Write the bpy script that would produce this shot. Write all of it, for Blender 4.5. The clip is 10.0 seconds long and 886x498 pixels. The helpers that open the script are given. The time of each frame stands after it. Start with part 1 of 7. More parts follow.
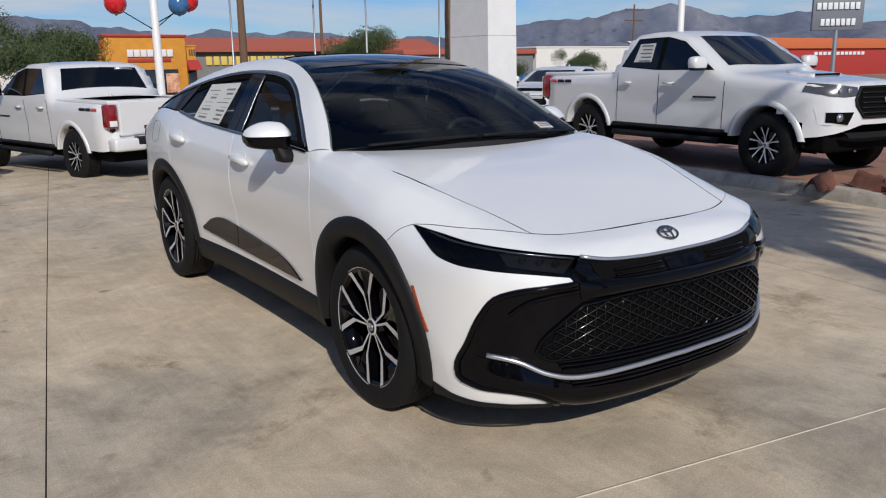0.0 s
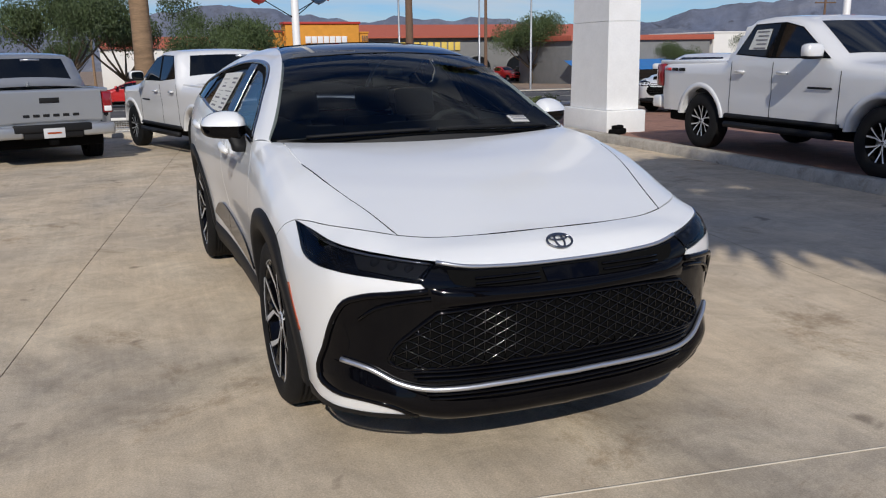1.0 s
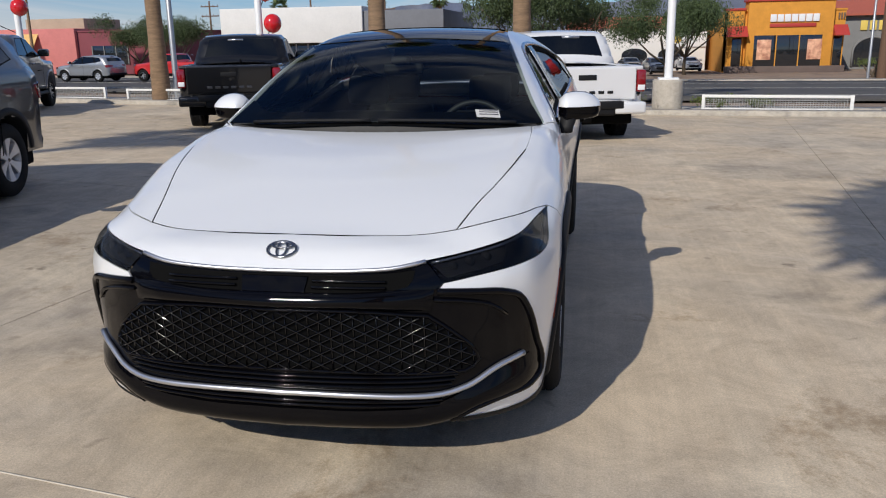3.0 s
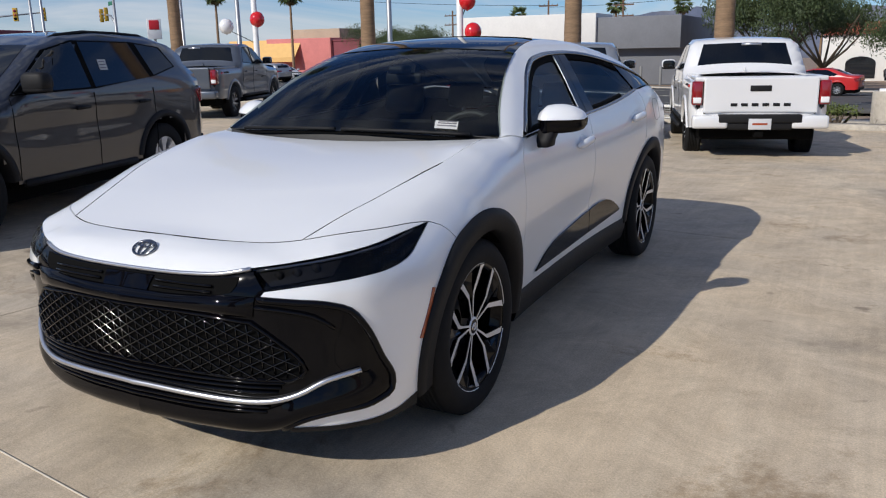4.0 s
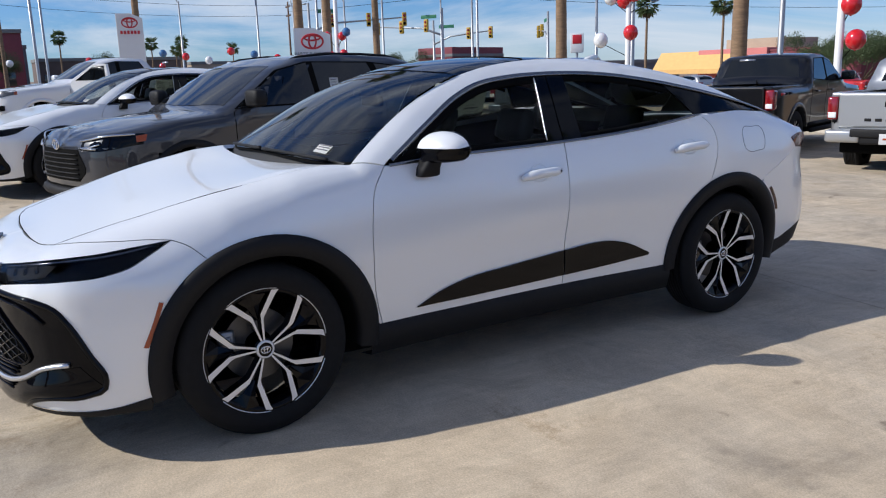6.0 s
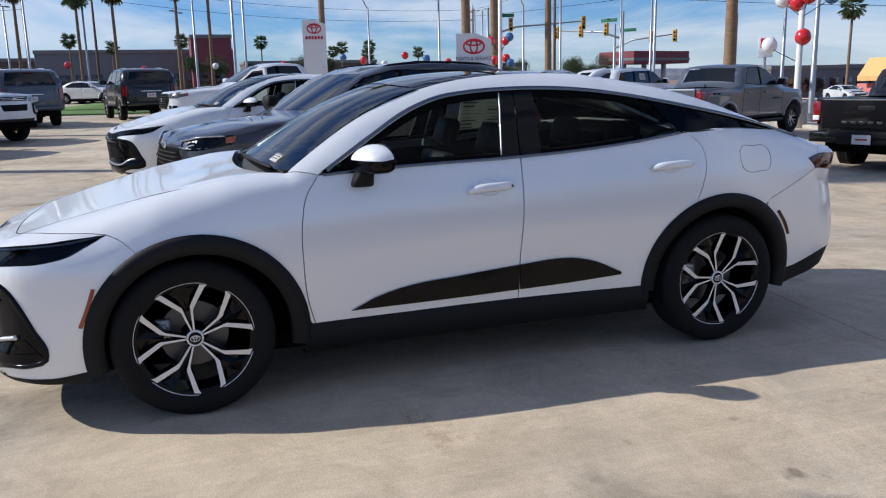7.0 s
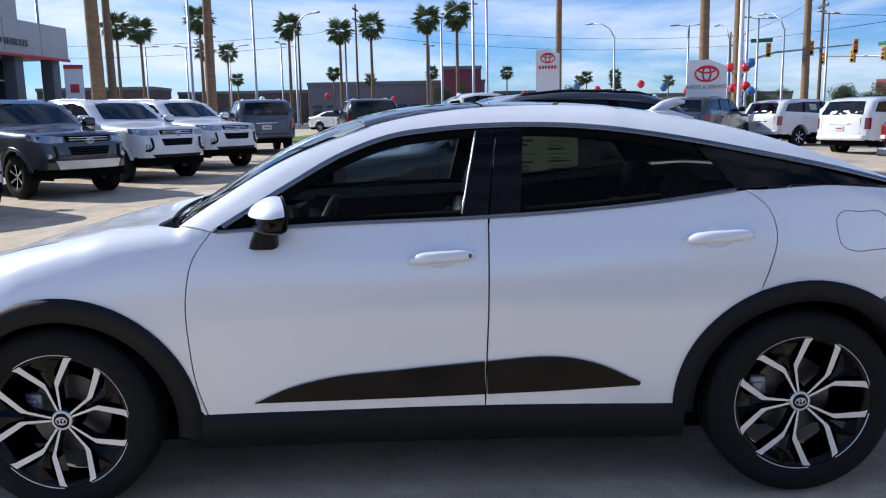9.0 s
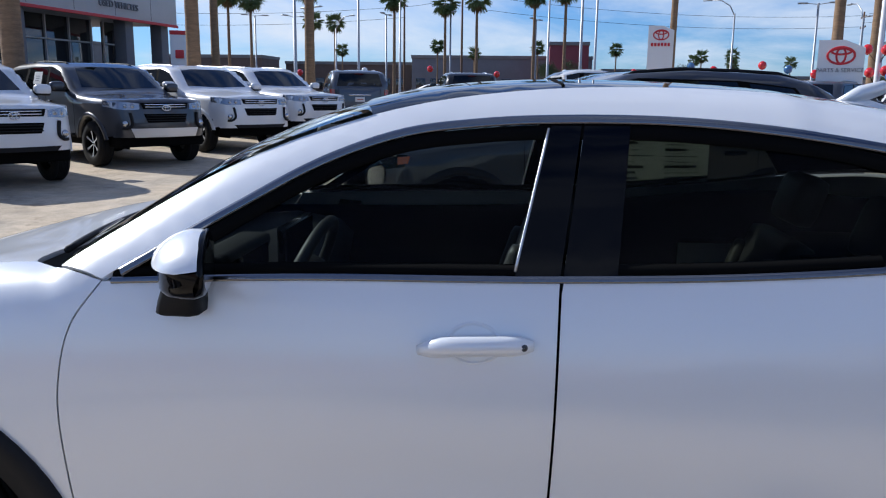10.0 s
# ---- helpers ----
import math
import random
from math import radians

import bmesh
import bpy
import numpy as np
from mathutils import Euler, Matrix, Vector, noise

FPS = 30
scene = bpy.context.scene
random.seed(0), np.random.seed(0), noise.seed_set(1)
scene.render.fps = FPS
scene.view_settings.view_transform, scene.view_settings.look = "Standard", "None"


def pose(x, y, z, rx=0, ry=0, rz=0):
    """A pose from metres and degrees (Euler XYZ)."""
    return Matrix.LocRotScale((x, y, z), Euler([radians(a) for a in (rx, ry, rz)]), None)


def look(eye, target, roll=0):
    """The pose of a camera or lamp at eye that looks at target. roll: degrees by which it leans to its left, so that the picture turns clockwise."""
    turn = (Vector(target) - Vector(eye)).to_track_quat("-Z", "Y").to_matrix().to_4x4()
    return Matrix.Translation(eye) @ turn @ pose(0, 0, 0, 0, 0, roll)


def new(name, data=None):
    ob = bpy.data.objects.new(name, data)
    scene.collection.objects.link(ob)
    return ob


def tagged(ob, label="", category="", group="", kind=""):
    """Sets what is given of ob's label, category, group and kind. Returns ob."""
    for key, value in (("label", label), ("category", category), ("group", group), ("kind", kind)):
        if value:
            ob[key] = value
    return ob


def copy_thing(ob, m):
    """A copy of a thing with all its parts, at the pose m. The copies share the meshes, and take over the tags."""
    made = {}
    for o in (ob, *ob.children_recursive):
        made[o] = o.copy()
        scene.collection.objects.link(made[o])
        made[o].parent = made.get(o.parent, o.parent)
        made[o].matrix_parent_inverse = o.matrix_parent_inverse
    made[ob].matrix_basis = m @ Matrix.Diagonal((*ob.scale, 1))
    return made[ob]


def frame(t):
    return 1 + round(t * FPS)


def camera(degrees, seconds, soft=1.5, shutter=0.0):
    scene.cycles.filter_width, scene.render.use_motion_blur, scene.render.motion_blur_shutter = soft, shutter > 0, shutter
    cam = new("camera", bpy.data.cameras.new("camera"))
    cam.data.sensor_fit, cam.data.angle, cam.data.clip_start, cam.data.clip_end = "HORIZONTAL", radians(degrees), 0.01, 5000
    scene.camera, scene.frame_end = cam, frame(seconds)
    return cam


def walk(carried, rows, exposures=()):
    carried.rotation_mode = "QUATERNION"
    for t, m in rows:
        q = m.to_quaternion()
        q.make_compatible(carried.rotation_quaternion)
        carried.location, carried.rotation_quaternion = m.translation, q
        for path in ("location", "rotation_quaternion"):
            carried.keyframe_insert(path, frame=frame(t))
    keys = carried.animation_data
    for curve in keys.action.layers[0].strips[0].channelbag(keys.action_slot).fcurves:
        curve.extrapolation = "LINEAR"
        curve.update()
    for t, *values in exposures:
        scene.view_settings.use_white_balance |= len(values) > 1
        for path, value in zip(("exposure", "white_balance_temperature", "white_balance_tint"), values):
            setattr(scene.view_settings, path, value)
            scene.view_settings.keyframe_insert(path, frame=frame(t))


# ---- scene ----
cam = camera(57.8, 10.0, soft=1.15)
PATH = [
    (0, (-2.484, -2.94, 1.481), (-1.387, -1.33, 1.03), -0.9),
    (0.5, (-1.993, -3.109, 1.478), (-1.056, -1.404, 1.014), -0.9),
    (1, (-1.453, -3.341, 1.486), (-0.725, -1.541, 1.009), -0.9),
    (1.5, (-0.824, -3.442, 1.488), (-0.355, -1.564, 0.986), -1.2),
    (2, (-0.198, -3.53, 1.496), (-0.008, -1.604, 0.99), -1.4),
    (2.5, (0.398, -3.441, 1.461), (0.321, -1.507, 0.956), -0.9),
    (3, (0.994, -3.316, 1.481), (0.643, -1.413, 0.975), -1.0),
    (3.2, (1.236, -3.241, 1.476), (0.779, -1.361, 0.971), -1.0),
    (4.3, (2.533, -2.635, 1.468), (1.488, -0.995, 1.0), -1.3),
    (4.5, (2.73, -2.48, 1.483), (1.594, -0.9, 1.02), -1.4),
    (5, (3.161, -2.014, 1.476), (1.818, -0.603, 1.022), -1.5),
    (5.5, (3.62, -1.56, 1.477), (2.102, -0.334, 1.038), -1.8),
    (6, (3.956, -1.035, 1.462), (2.295, -0.005, 1.035), -1.7),
    (6.2, (4.08, -0.829, 1.475), (2.373, 0.123, 1.052), -1.7),
    (7.3, (4.64, 0.252, 1.49), (2.75, 0.768, 1.09), -1.1),
    (7.5, (4.65, 0.459, 1.468), (2.74, 0.905, 1.075), -1.1),
    (8, (4.694, 0.882, 1.473), (2.751, 1.171, 1.099), -1.2),
    (8.5, (4.333, 1.173, 1.461), (2.37, 1.33, 1.113), -1.4),
    (9, (3.82, 1.414, 1.487), (1.847, 1.452, 1.16), -1.1),
    (9.5, (3.177, 1.536, 1.493), (1.207, 1.46, 1.158), -0.5),
    (10, (2.535, 1.564, 1.507), (0.583, 1.362, 1.122), 0.7),
]
walk(cam, [(t, look(eye, target, roll)) for t, eye, target, roll in PATH],
     exposures=((0, -.25, 6500, 10), (2, -.17, 6500, 10), (3, -.15, 6500, 10), (4.5, .0, 6380, 10), (6, .15, 6220, 10), (8, .26, 6220, 10), (8.5, .36, 6140, 10), (9, .46, 6020, 10), (9.5, .36, 5990, 10), (10, .25, 5970, 10)))
from itertools import chain
from mathutils.geometry import delaunay_2d_cdt

# ---- world, sun and exposure ----
SUN_WAY = Vector((.62, 1.53, -1.15)).normalized()
world = bpy.data.worlds.new("sky")
scene.world = world
world.use_nodes = True
wn, wl = world.node_tree.nodes, world.node_tree.links
sky = wn.new("ShaderNodeTexSky")
sky.sky_type = "NISHITA"
sky.sun_disc = False
sky.sun_elevation = math.asin(-SUN_WAY.z)
sky.sun_rotation = math.atan2(-SUN_WAY.x, -SUN_WAY.y)
sky.air_density, sky.dust_density, sky.ozone_density = 1.0, .1, 3.0
tc, mp = wn.new("ShaderNodeTexCoord"), wn.new("ShaderNodeMapping")
mp.inputs["Scale"].default_value = (1.0, 1.0, 5.5)
mp.inputs["Rotation"].default_value = (0, 0, .5)
cl = wn.new("ShaderNodeTexNoise")
cl.inputs["Scale"].default_value, cl.inputs["Detail"].default_value, cl.inputs["Roughness"].default_value = 2.0, 10, .62
cl.inputs["Distortion"].default_value = .5
ramp = wn.new("ShaderNodeValToRGB")
ramp.color_ramp.elements[0].position, ramp.color_ramp.elements[1].position = .44, .72
mixc = wn.new("ShaderNodeMix")
mixc.data_type = "RGBA"
mixc.inputs["B"].default_value = (6.6, 6.9, 7.4, 1)
bgd = wn["Background"]
bgd.inputs["Strength"].default_value = .10
wl.new(tc.outputs["Generated"], mp.inputs["Vector"])
wl.new(mp.outputs["Vector"], cl.inputs["Vector"])
wl.new(cl.outputs["Fac"], ramp.inputs["Fac"])
wl.new(ramp.outputs["Color"], mixc.inputs["Factor"])
blue = wn.new("ShaderNodeMix")
blue.data_type, blue.blend_type = "RGBA", "MULTIPLY"
blue.inputs["Factor"].default_value, blue.inputs["B"].default_value = 1.0, (.44, .65, 1.0, 1)
wl.new(sky.outputs["Color"], blue.inputs["A"])
wl.new(blue.outputs["Result"], mixc.inputs["A"])
wl.new(mixc.outputs["Result"], bgd.inputs["Color"])
sun = new("sun", bpy.data.lights.new("sun", "SUN"))
sun.data.energy, sun.data.angle, sun.data.color = 4.0, radians(.55), (1, .95, .87)
sun.matrix_world = look((0, 0, 40), Vector((0, 0, 40)) + SUN_WAY)


# ---- materials ----
def material(name, colour, rough=.5, metal=0.0, vary=0.0, scale=8.0, bump=0.0, coat=0.0, grain=None, spread=0.0, emit=0.0, fine=0.0, stretch=(1, 1, 1), spec=.5, coat_rough=.03):
    m = bpy.data.materials.new(name)
    m.use_nodes = True
    n, l = m.node_tree.nodes, m.node_tree.links
    b = n["Principled BSDF"]
    b.inputs["Base Color"].default_value = (*colour, 1)
    b.inputs["Roughness"].default_value, b.inputs["Metallic"].default_value = rough, metal
    b.inputs["Coat Weight"].default_value, b.inputs["Coat Roughness"].default_value = coat, coat_rough
    b.inputs["Specular IOR Level"].default_value = spec
    if emit:
        b.inputs["Emission Color"].default_value, b.inputs["Emission Strength"].default_value = (*colour, 1), emit
    if vary or bump or spread:
        co, mp = n.new("ShaderNodeTexCoord"), n.new("ShaderNodeMapping")
        mp.inputs["Scale"].default_value = stretch
        l.new(co.outputs["Object"], mp.inputs["Vector"])
        a = n.new("ShaderNodeTexNoise")
        a.inputs["Scale"].default_value, a.inputs["Detail"].default_value, a.inputs["Roughness"].default_value = scale, 8, .62
        l.new(mp.outputs["Vector"], a.inputs["Vector"])
        c = n.new("ShaderNodeTexNoise")
        c.inputs["Scale"].default_value, c.inputs["Detail"].default_value = scale * (fine or 9), 4
        l.new(mp.outputs["Vector"], c.inputs["Vector"])
        add = n.new("ShaderNodeMath")
        add.operation = "ADD"
        l.new(a.outputs["Fac"], add.inputs[0])
        half = n.new("ShaderNodeMath")
        half.operation = "MULTIPLY"
        half.inputs[1].default_value = .45
        l.new(c.outputs["Fac"], half.inputs[0])
        l.new(half.outputs[0], add.inputs[1])
        r = n.new("ShaderNodeValToRGB")
        r.color_ramp.elements[0].position, r.color_ramp.elements[1].position = .45, .98
        lo = tuple(max(0, v * (1 - vary)) for v in colour)
        hi = tuple(min(1, v * (1 + vary)) for v in (grain or colour))
        r.color_ramp.elements[0].color, r.color_ramp.elements[1].color = (*lo, 1), (*hi, 1)
        l.new(add.outputs[0], r.inputs["Fac"])
        last = r.outputs["Color"]
        if spread:
            oi, mul = n.new("ShaderNodeObjectInfo"), n.new("ShaderNodeMix")
            mul.data_type, mul.blend_type = "RGBA", "MULTIPLY"
            mul.inputs["Factor"].default_value = 1
            mr = n.new("ShaderNodeMapRange")
            mr.inputs["To Min"].default_value, mr.inputs["To Max"].default_value = 1 - spread, 1 + spread
            l.new(oi.outputs["Random"], mr.inputs["Value"])
            l.new(last, mul.inputs["A"])
            l.new(mr.outputs["Result"], mul.inputs["B"])
            last = mul.outputs["Result"]
        l.new(last, b.inputs["Base Color"])
        if bump:
            bp = n.new("ShaderNodeBump")
            bp.inputs["Strength"].default_value, bp.inputs["Distance"].default_value = bump, .02
            l.new(add.outputs[0], bp.inputs["Height"])
            l.new(bp.outputs["Normal"], b.inputs["Normal"])
    return m


def glass(name, tint, gloss_rough=.0, ior=1.33):
    """A thin tinted pane: it lets light through, coloured, and mirrors at a glancing angle."""
    m = bpy.data.materials.new(name)
    m.use_nodes = True
    n, l = m.node_tree.nodes, m.node_tree.links
    n.remove(n["Principled BSDF"])
    t, g, f, x = n.new("ShaderNodeBsdfTransparent"), n.new("ShaderNodeBsdfGlossy"), n.new("ShaderNodeFresnel"), n.new("ShaderNodeMixShader")
    t.inputs["Color"].default_value = (*tint, 1)
    g.inputs["Roughness"].default_value = gloss_rough
    f.inputs["IOR"].default_value = ior
    l.new(f.outputs["Fac"], x.inputs["Fac"])
    l.new(t.outputs["BSDF"], x.inputs[1])
    l.new(g.outputs["BSDF"], x.inputs[2])
    l.new(x.outputs["Shader"], n["Material Output"].inputs["Surface"])
    return m


PEARL = material("pearl_white_paint", (.865, .872, .868), .30, .17, coat=.7, coat_rough=.05)
WHITE = material("white_paint", (.74, .74, .74), .33, .1, coat=.9)
SILVER = material("silver_paint", (.42, .43, .44), .35, .7, coat=.9)
GREY = material("grey_metallic_paint", (.022, .024, .031), .34, .25, coat=1.0)
SLATE = material("slate_metallic_paint", (.055, .064, .082), .34, .5, coat=1.0)
BLUEGREY = material("blue_grey_paint", (.11, .125, .15), .34, .5, coat=1.0)
BLACK = material("black_paint", (.005, .005, .006), .3, coat=.8, spec=.2)
RED = material("red_paint", (.5, .02, .02), .3, coat=.8)
PIANO = material("gloss_black_plastic", (.002, .002, .003), .05, spec=.2)
CLADDING = material("black_cladding", (.009, .009, .010), .6, vary=.15, scale=60, bump=.05, spec=.25)
RUBBER = material("tyre_rubber", (.009, .009, .0095), .75, vary=.2, scale=30, bump=.08, spec=.2)
LINER = material("dark_liner", (.003, .003, .003), .9, spec=.1)
CHROME = material("chrome", (.80, .81, .83), .12, 1.0)
SATIN = material("satin_silver", (.62, .63, .66), .30, .9)
MACHINED = material("machined_alloy", (.70, .72, .76), .34, .6)
STEEL = material("brake_steel", (.10, .10, .105), .4, .9)
CASTING = material("cast_alloy", (.42, .42, .43), .45, .8)
DARKCHROME = material("dark_chrome", (.22, .225, .24), .16, 1.0)
LAMP = glass("lamp_glass", (.5, .51, .53))
CLEAR = glass("clear_lens", (.8, .8, .82))
REFLECT = material("lamp_reflector", (.55, .56, .58), .15, .9)
REDLENS = material("red_lens", (.22, .006, .010), .10, coat=1.0)
DARKRED = material("smoked_red_lens", (.055, .004, .007), .12, coat=.2, spec=.3)
AMBER = material("amber_reflector", (.32, .055, .015), .25, coat=.6)
FRONT_GLASS = glass("windscreen_glass", (.55, .60, .59), ior=1.5)
SIDE_GLASS = glass("side_glass", (.60, .65, .63), ior=1.22)
PRIVACY = glass("privacy_glass", (.34, .37, .33), ior=1.22)
DARK_GLASS = material("dark_window_glass", (.004, .005, .006), .03, spec=.5)
ROOFGLASS = material("black_roof_glass", (.003, .004, .006), .04, spec=.5)
CABIN = material("black_cabin_plastic", (.012, .012, .0125), .6, vary=.15, scale=40, bump=.04)
LEATHER = material("black_seat_leather", (.032, .031, .030), .5, vary=.2, scale=50, bump=.08)
PAPER = material("white_paper", (.82, .82, .80), .7)
pn_, pl_ = PAPER.node_tree.nodes, PAPER.node_tree.links
thin, both_ = pn_.new("ShaderNodeBsdfTranslucent"), pn_.new("ShaderNodeMixShader")
thin.inputs["Color"].default_value, both_.inputs["Fac"].default_value = (.85, .86, .80, 1), .4
pl_.new(pn_["Principled BSDF"].outputs["BSDF"], both_.inputs[1])
pl_.new(thin.outputs["BSDF"], both_.inputs[2])
pl_.new(both_.outputs["Shader"], pn_["Material Output"].inputs["Surface"])
LAMPGREY = material("clear_lamp_bowl", (.34, .345, .36), .18, .7, coat=1.0)
LAMPBOX = material("grey_lamp_panel", (.10, .10, .105), .25, .4, coat=.6)
LAMPDARK = material("smoked_lamp_inner", (.020, .020, .022), .65, spec=.2)
LATTICE = material("gloss_lattice", (.002, .002, .0025), .09, 0, spec=.5)
INK = material("dark_print", (.20, .20, .22), .7)
PLATE = material("plate_insert", (.55, .55, .56), .5)


# ---- mesh helpers ----
def smooth(xs, ys):
    """A cubic through the knots, as a function of an array."""
    xs, ys = np.array(xs, float), np.array(ys, float)
    d = np.diff(ys) / np.diff(xs)
    h = np.diff(xs)
    m = np.concatenate([[d[0]], (d[:-1] * h[1:] + d[1:] * h[:-1]) / (h[1:] + h[:-1]), [d[-1]]])

    def f(v):
        v = np.clip(np.asarray(v, float), xs[0], xs[-1])
        i = np.clip(np.searchsorted(xs, v) - 1, 0, len(xs) - 2)
        u = (v - xs[i]) / h[i]
        return ((2 * u**3 - 3 * u**2 + 1) * ys[i] + (u**3 - 2 * u**2 + u) * h[i] * m[i]
                + (3 * u**2 - 2 * u**3) * ys[i + 1] + (u**3 - u**2) * h[i] * m[i + 1])
    return f


def smax(a, b, k):
    h = np.maximum(k - np.abs(a - b), 0) / k
    return np.maximum(a, b) + h * h * k / 4


# The sedan: x to its left, y from the front axle to the rear, z up.
half_width = smooth((-1.0, -.6, -.3, 0, .35, .7, 1.3, 1.9, 2.4, 2.85, 3.2, 3.6, 4.0),
                    (.87, .885, .905, .915, .905, .888, .878, .885, .908, .92, .905, .865, .80))
inset = smooth((-1.0, -.8, -.65, -.5, -.35, -.2, -.1, 0, .1, .2, .3, .4, .6),
               (.07, .05, .03, .012, 0, .006, .025, .055, .115, .175, .24, .31, .45))
belt = smooth((-1.0, -.5, 0, .6, 1.65, 2.2, 2.64, 3.0, 3.4, 3.8, 4.1), (.93, .98, 1.04, 1.085, 1.10, 1.145, 1.18, 1.17, 1.13, 1.08, 1.05))
hood_line = smooth((-1.1, -.98, -.91, -.75, -.6, -.4, -.15, .1, .3, .6, .9), (.60, .745, .808, .85, .895, .952, 1.008, 1.048, 1.072, 1.078, 1.05))
roof_line = smooth((.2, .36, .61, .88, 1.11, 1.29, 1.58, 1.88, 2.18, 2.48, 2.8, 3.12, 3.45, 3.79, 3.98, 4.1),
                   (.92, 1.04, 1.205, 1.365, 1.46, 1.508, 1.543, 1.546, 1.528, 1.485, 1.41, 1.30, 1.185, 1.08, 1.045, 1.03))
front_line = smooth((.1, .2, .25, .31, .45, .6, .72, .78, .9, 1.2), (-.86, -.925, -.96, -.98, -.975, -.985, -.985, -.96, -.85, -.5))
nose_plan = smooth((0, .3, .5, .65, .75, .83, .88, .95), (0, .02, .06, .125, .20, .31, .45, .80))
tail_line = smooth((.1, .3, .5, .7, .9, 1.02, 1.3), (3.80, 3.88, 3.97, 3.96, 3.92, 3.95, 3.8))
tail_plan = smooth((0, .3, .5, .7, .8, .88, .95), (0, .02, .06, .17, .29, .5, .9))


def sedan(p):
    """Negative inside the sedan's skin, positive outside."""
    x, y, z = np.abs(p[..., 0]), p[..., 1], p[..., 2]
    scoop = .022 * np.exp(-((y - 1.55) / .75) ** 2) * np.exp(-((z - .60) / .16) ** 2)
    lean_in = .055 * np.clip((z - .68) / .18, 0, 1) ** 1.5 * np.clip((-.12 - y) / .45, 0, 1)
    side = x - half_width(y) + inset(z - belt(y)) + scoop + lean_in
    hood = hood_line(y + .10 * (x / .7) ** 2 - .03) + (-.055 + .075 * np.clip((y + .4) / .6, 0, 1)) * x * x
    back = y - .10 * (x / .7) ** 2 + .10 * np.clip((2.2 - y) / .8, 0, 1)
    cap = roof_line(np.where(y < 2.2, back, y)) - .09 * x * x * np.clip((y - .5) / .6, 0, 1)
    top = z - np.maximum(hood, np.where(y > .15, cap, 0))
    f = smax(side, top, .10 + .08 * np.clip((.5 - y) / .4, 0, 1))
    f = smax(f, front_line(z) + nose_plan(x) - y, .05)
    return smax(f, y - tail_line(z) + tail_plan(x), .05)


def screen_skin(p):
    """The windscreen's own skin, which runs down below the hood's edge."""
    x, y, z = np.abs(p[..., 0]), p[..., 1], p[..., 2]
    return z - roof_line(y - .10 * (x / .7) ** 2 + .10) + .09 * x * x * np.clip((y - .5) / .6, 0, 1)


def lift(field, origin, way, reach, level=0.0):
    """Where rays from inside the field leave it, by halving."""
    origin, way = np.broadcast_arrays(np.asarray(origin, float), np.asarray(way, float))
    a, b = np.zeros(len(way)), np.full(len(way), float(reach))
    for _ in range(21):
        m = (a + b) / 2
        out = field(origin + way * m[:, None]) > level
        a, b = np.where(out, a, m), np.where(out, m, b)
    return origin + way * ((a + b) / 2)[:, None]


def mesh_of(pieces, name="mesh", flat=False):
    """One mesh from (vertices, faces) pairs."""
    V, Fs, base = [], [], 0
    for v, f in pieces:
        V += [tuple(map(float, p)) for p in v]
        Fs += [tuple(i + base for i in q) for q in f]
        base += len(v)
    me = bpy.data.meshes.new(name)
    me.from_pydata(V, [], Fs)
    me.update()
    if not flat:
        me.shade_smooth()
    return me


def part(name, pieces, mat, parent=None, label="", flat=False, m=None):
    """Links pieces (or a ready mesh) as one mesh object under a thing."""
    me = pieces if isinstance(pieces, bpy.types.Mesh) else mesh_of(pieces, name, flat)
    if not me.materials:
        me.materials.append(mat)
    ob = new(name, me)
    if parent is not None:
        ob.parent = parent
    if m is not None:
        ob.matrix_basis = m
    if label:
        ob["label"] = label
    return ob


def thing(name, label, category, m=None, group=""):
    return_to = new(name)
    return_to.empty_display_size = .2
    if m is not None:
        return_to.matrix_basis = m
    return tagged(return_to, label, category, group)


def mirrored(piece):
    v, f = piece
    return [(-p[0], p[1], p[2]) for p in v], [tuple(reversed(q)) for q in f]


def moved(piece, m):
    return [tuple(m @ Vector(p)) for p in piece[0]], piece[1]


def box(x0, x1, y0, y1, z0, z1, b=.01):
    """A box with bevelled edges."""
    bm = bmesh.new()
    bmesh.ops.create_cube(bm, size=1, matrix=Matrix.Translation(((x0 + x1) / 2, (y0 + y1) / 2, (z0 + z1) / 2)) @ Matrix.Diagonal((x1 - x0, y1 - y0, z1 - z0, 1)))
    if b:
        b = min(b, .45 * min(x1 - x0, y1 - y0, z1 - z0))
        bmesh.ops.bevel(bm, geom=bm.edges[:], offset=b, segments=2, profile=.6, affect="EDGES")
    bm.verts.index_update()
    out = [tuple(v.co) for v in bm.verts], [tuple(v.index for v in f.verts) for f in bm.faces]
    bm.free()
    return out


def plain_box(x0, x1, y0, y1, z0, z1):
    v = [(x, y, z) for x in (x0, x1) for y in (y0, y1) for z in (z0, z1)]
    return v, [(0, 1, 3, 2), (4, 6, 7, 5), (0, 4, 5, 1), (2, 3, 7, 6), (0, 2, 6, 4), (1, 5, 7, 3)]


def lathe(profile, n=40, axis="x", turn=math.tau):
    """A profile of (radius, along) turned about an axis."""
    full = abs(turn - math.tau) < 1e-6
    steps = n if full else n + 1
    V, Fs, k = [], [], len(profile)
    for i in range(steps):
        a = turn * i / n
        for r, s in profile:
            c, d = r * math.cos(a), r * math.sin(a)
            V.append({"x": (s, c, d), "y": (d, s, c), "z": (c, d, s)}[axis])
    for i in range(n):
        j = (i + 1) % steps
        for q in range(k - 1):
            Fs.append((i * k + q, i * k + q + 1, j * k + q + 1, j * k + q))
    return V, Fs


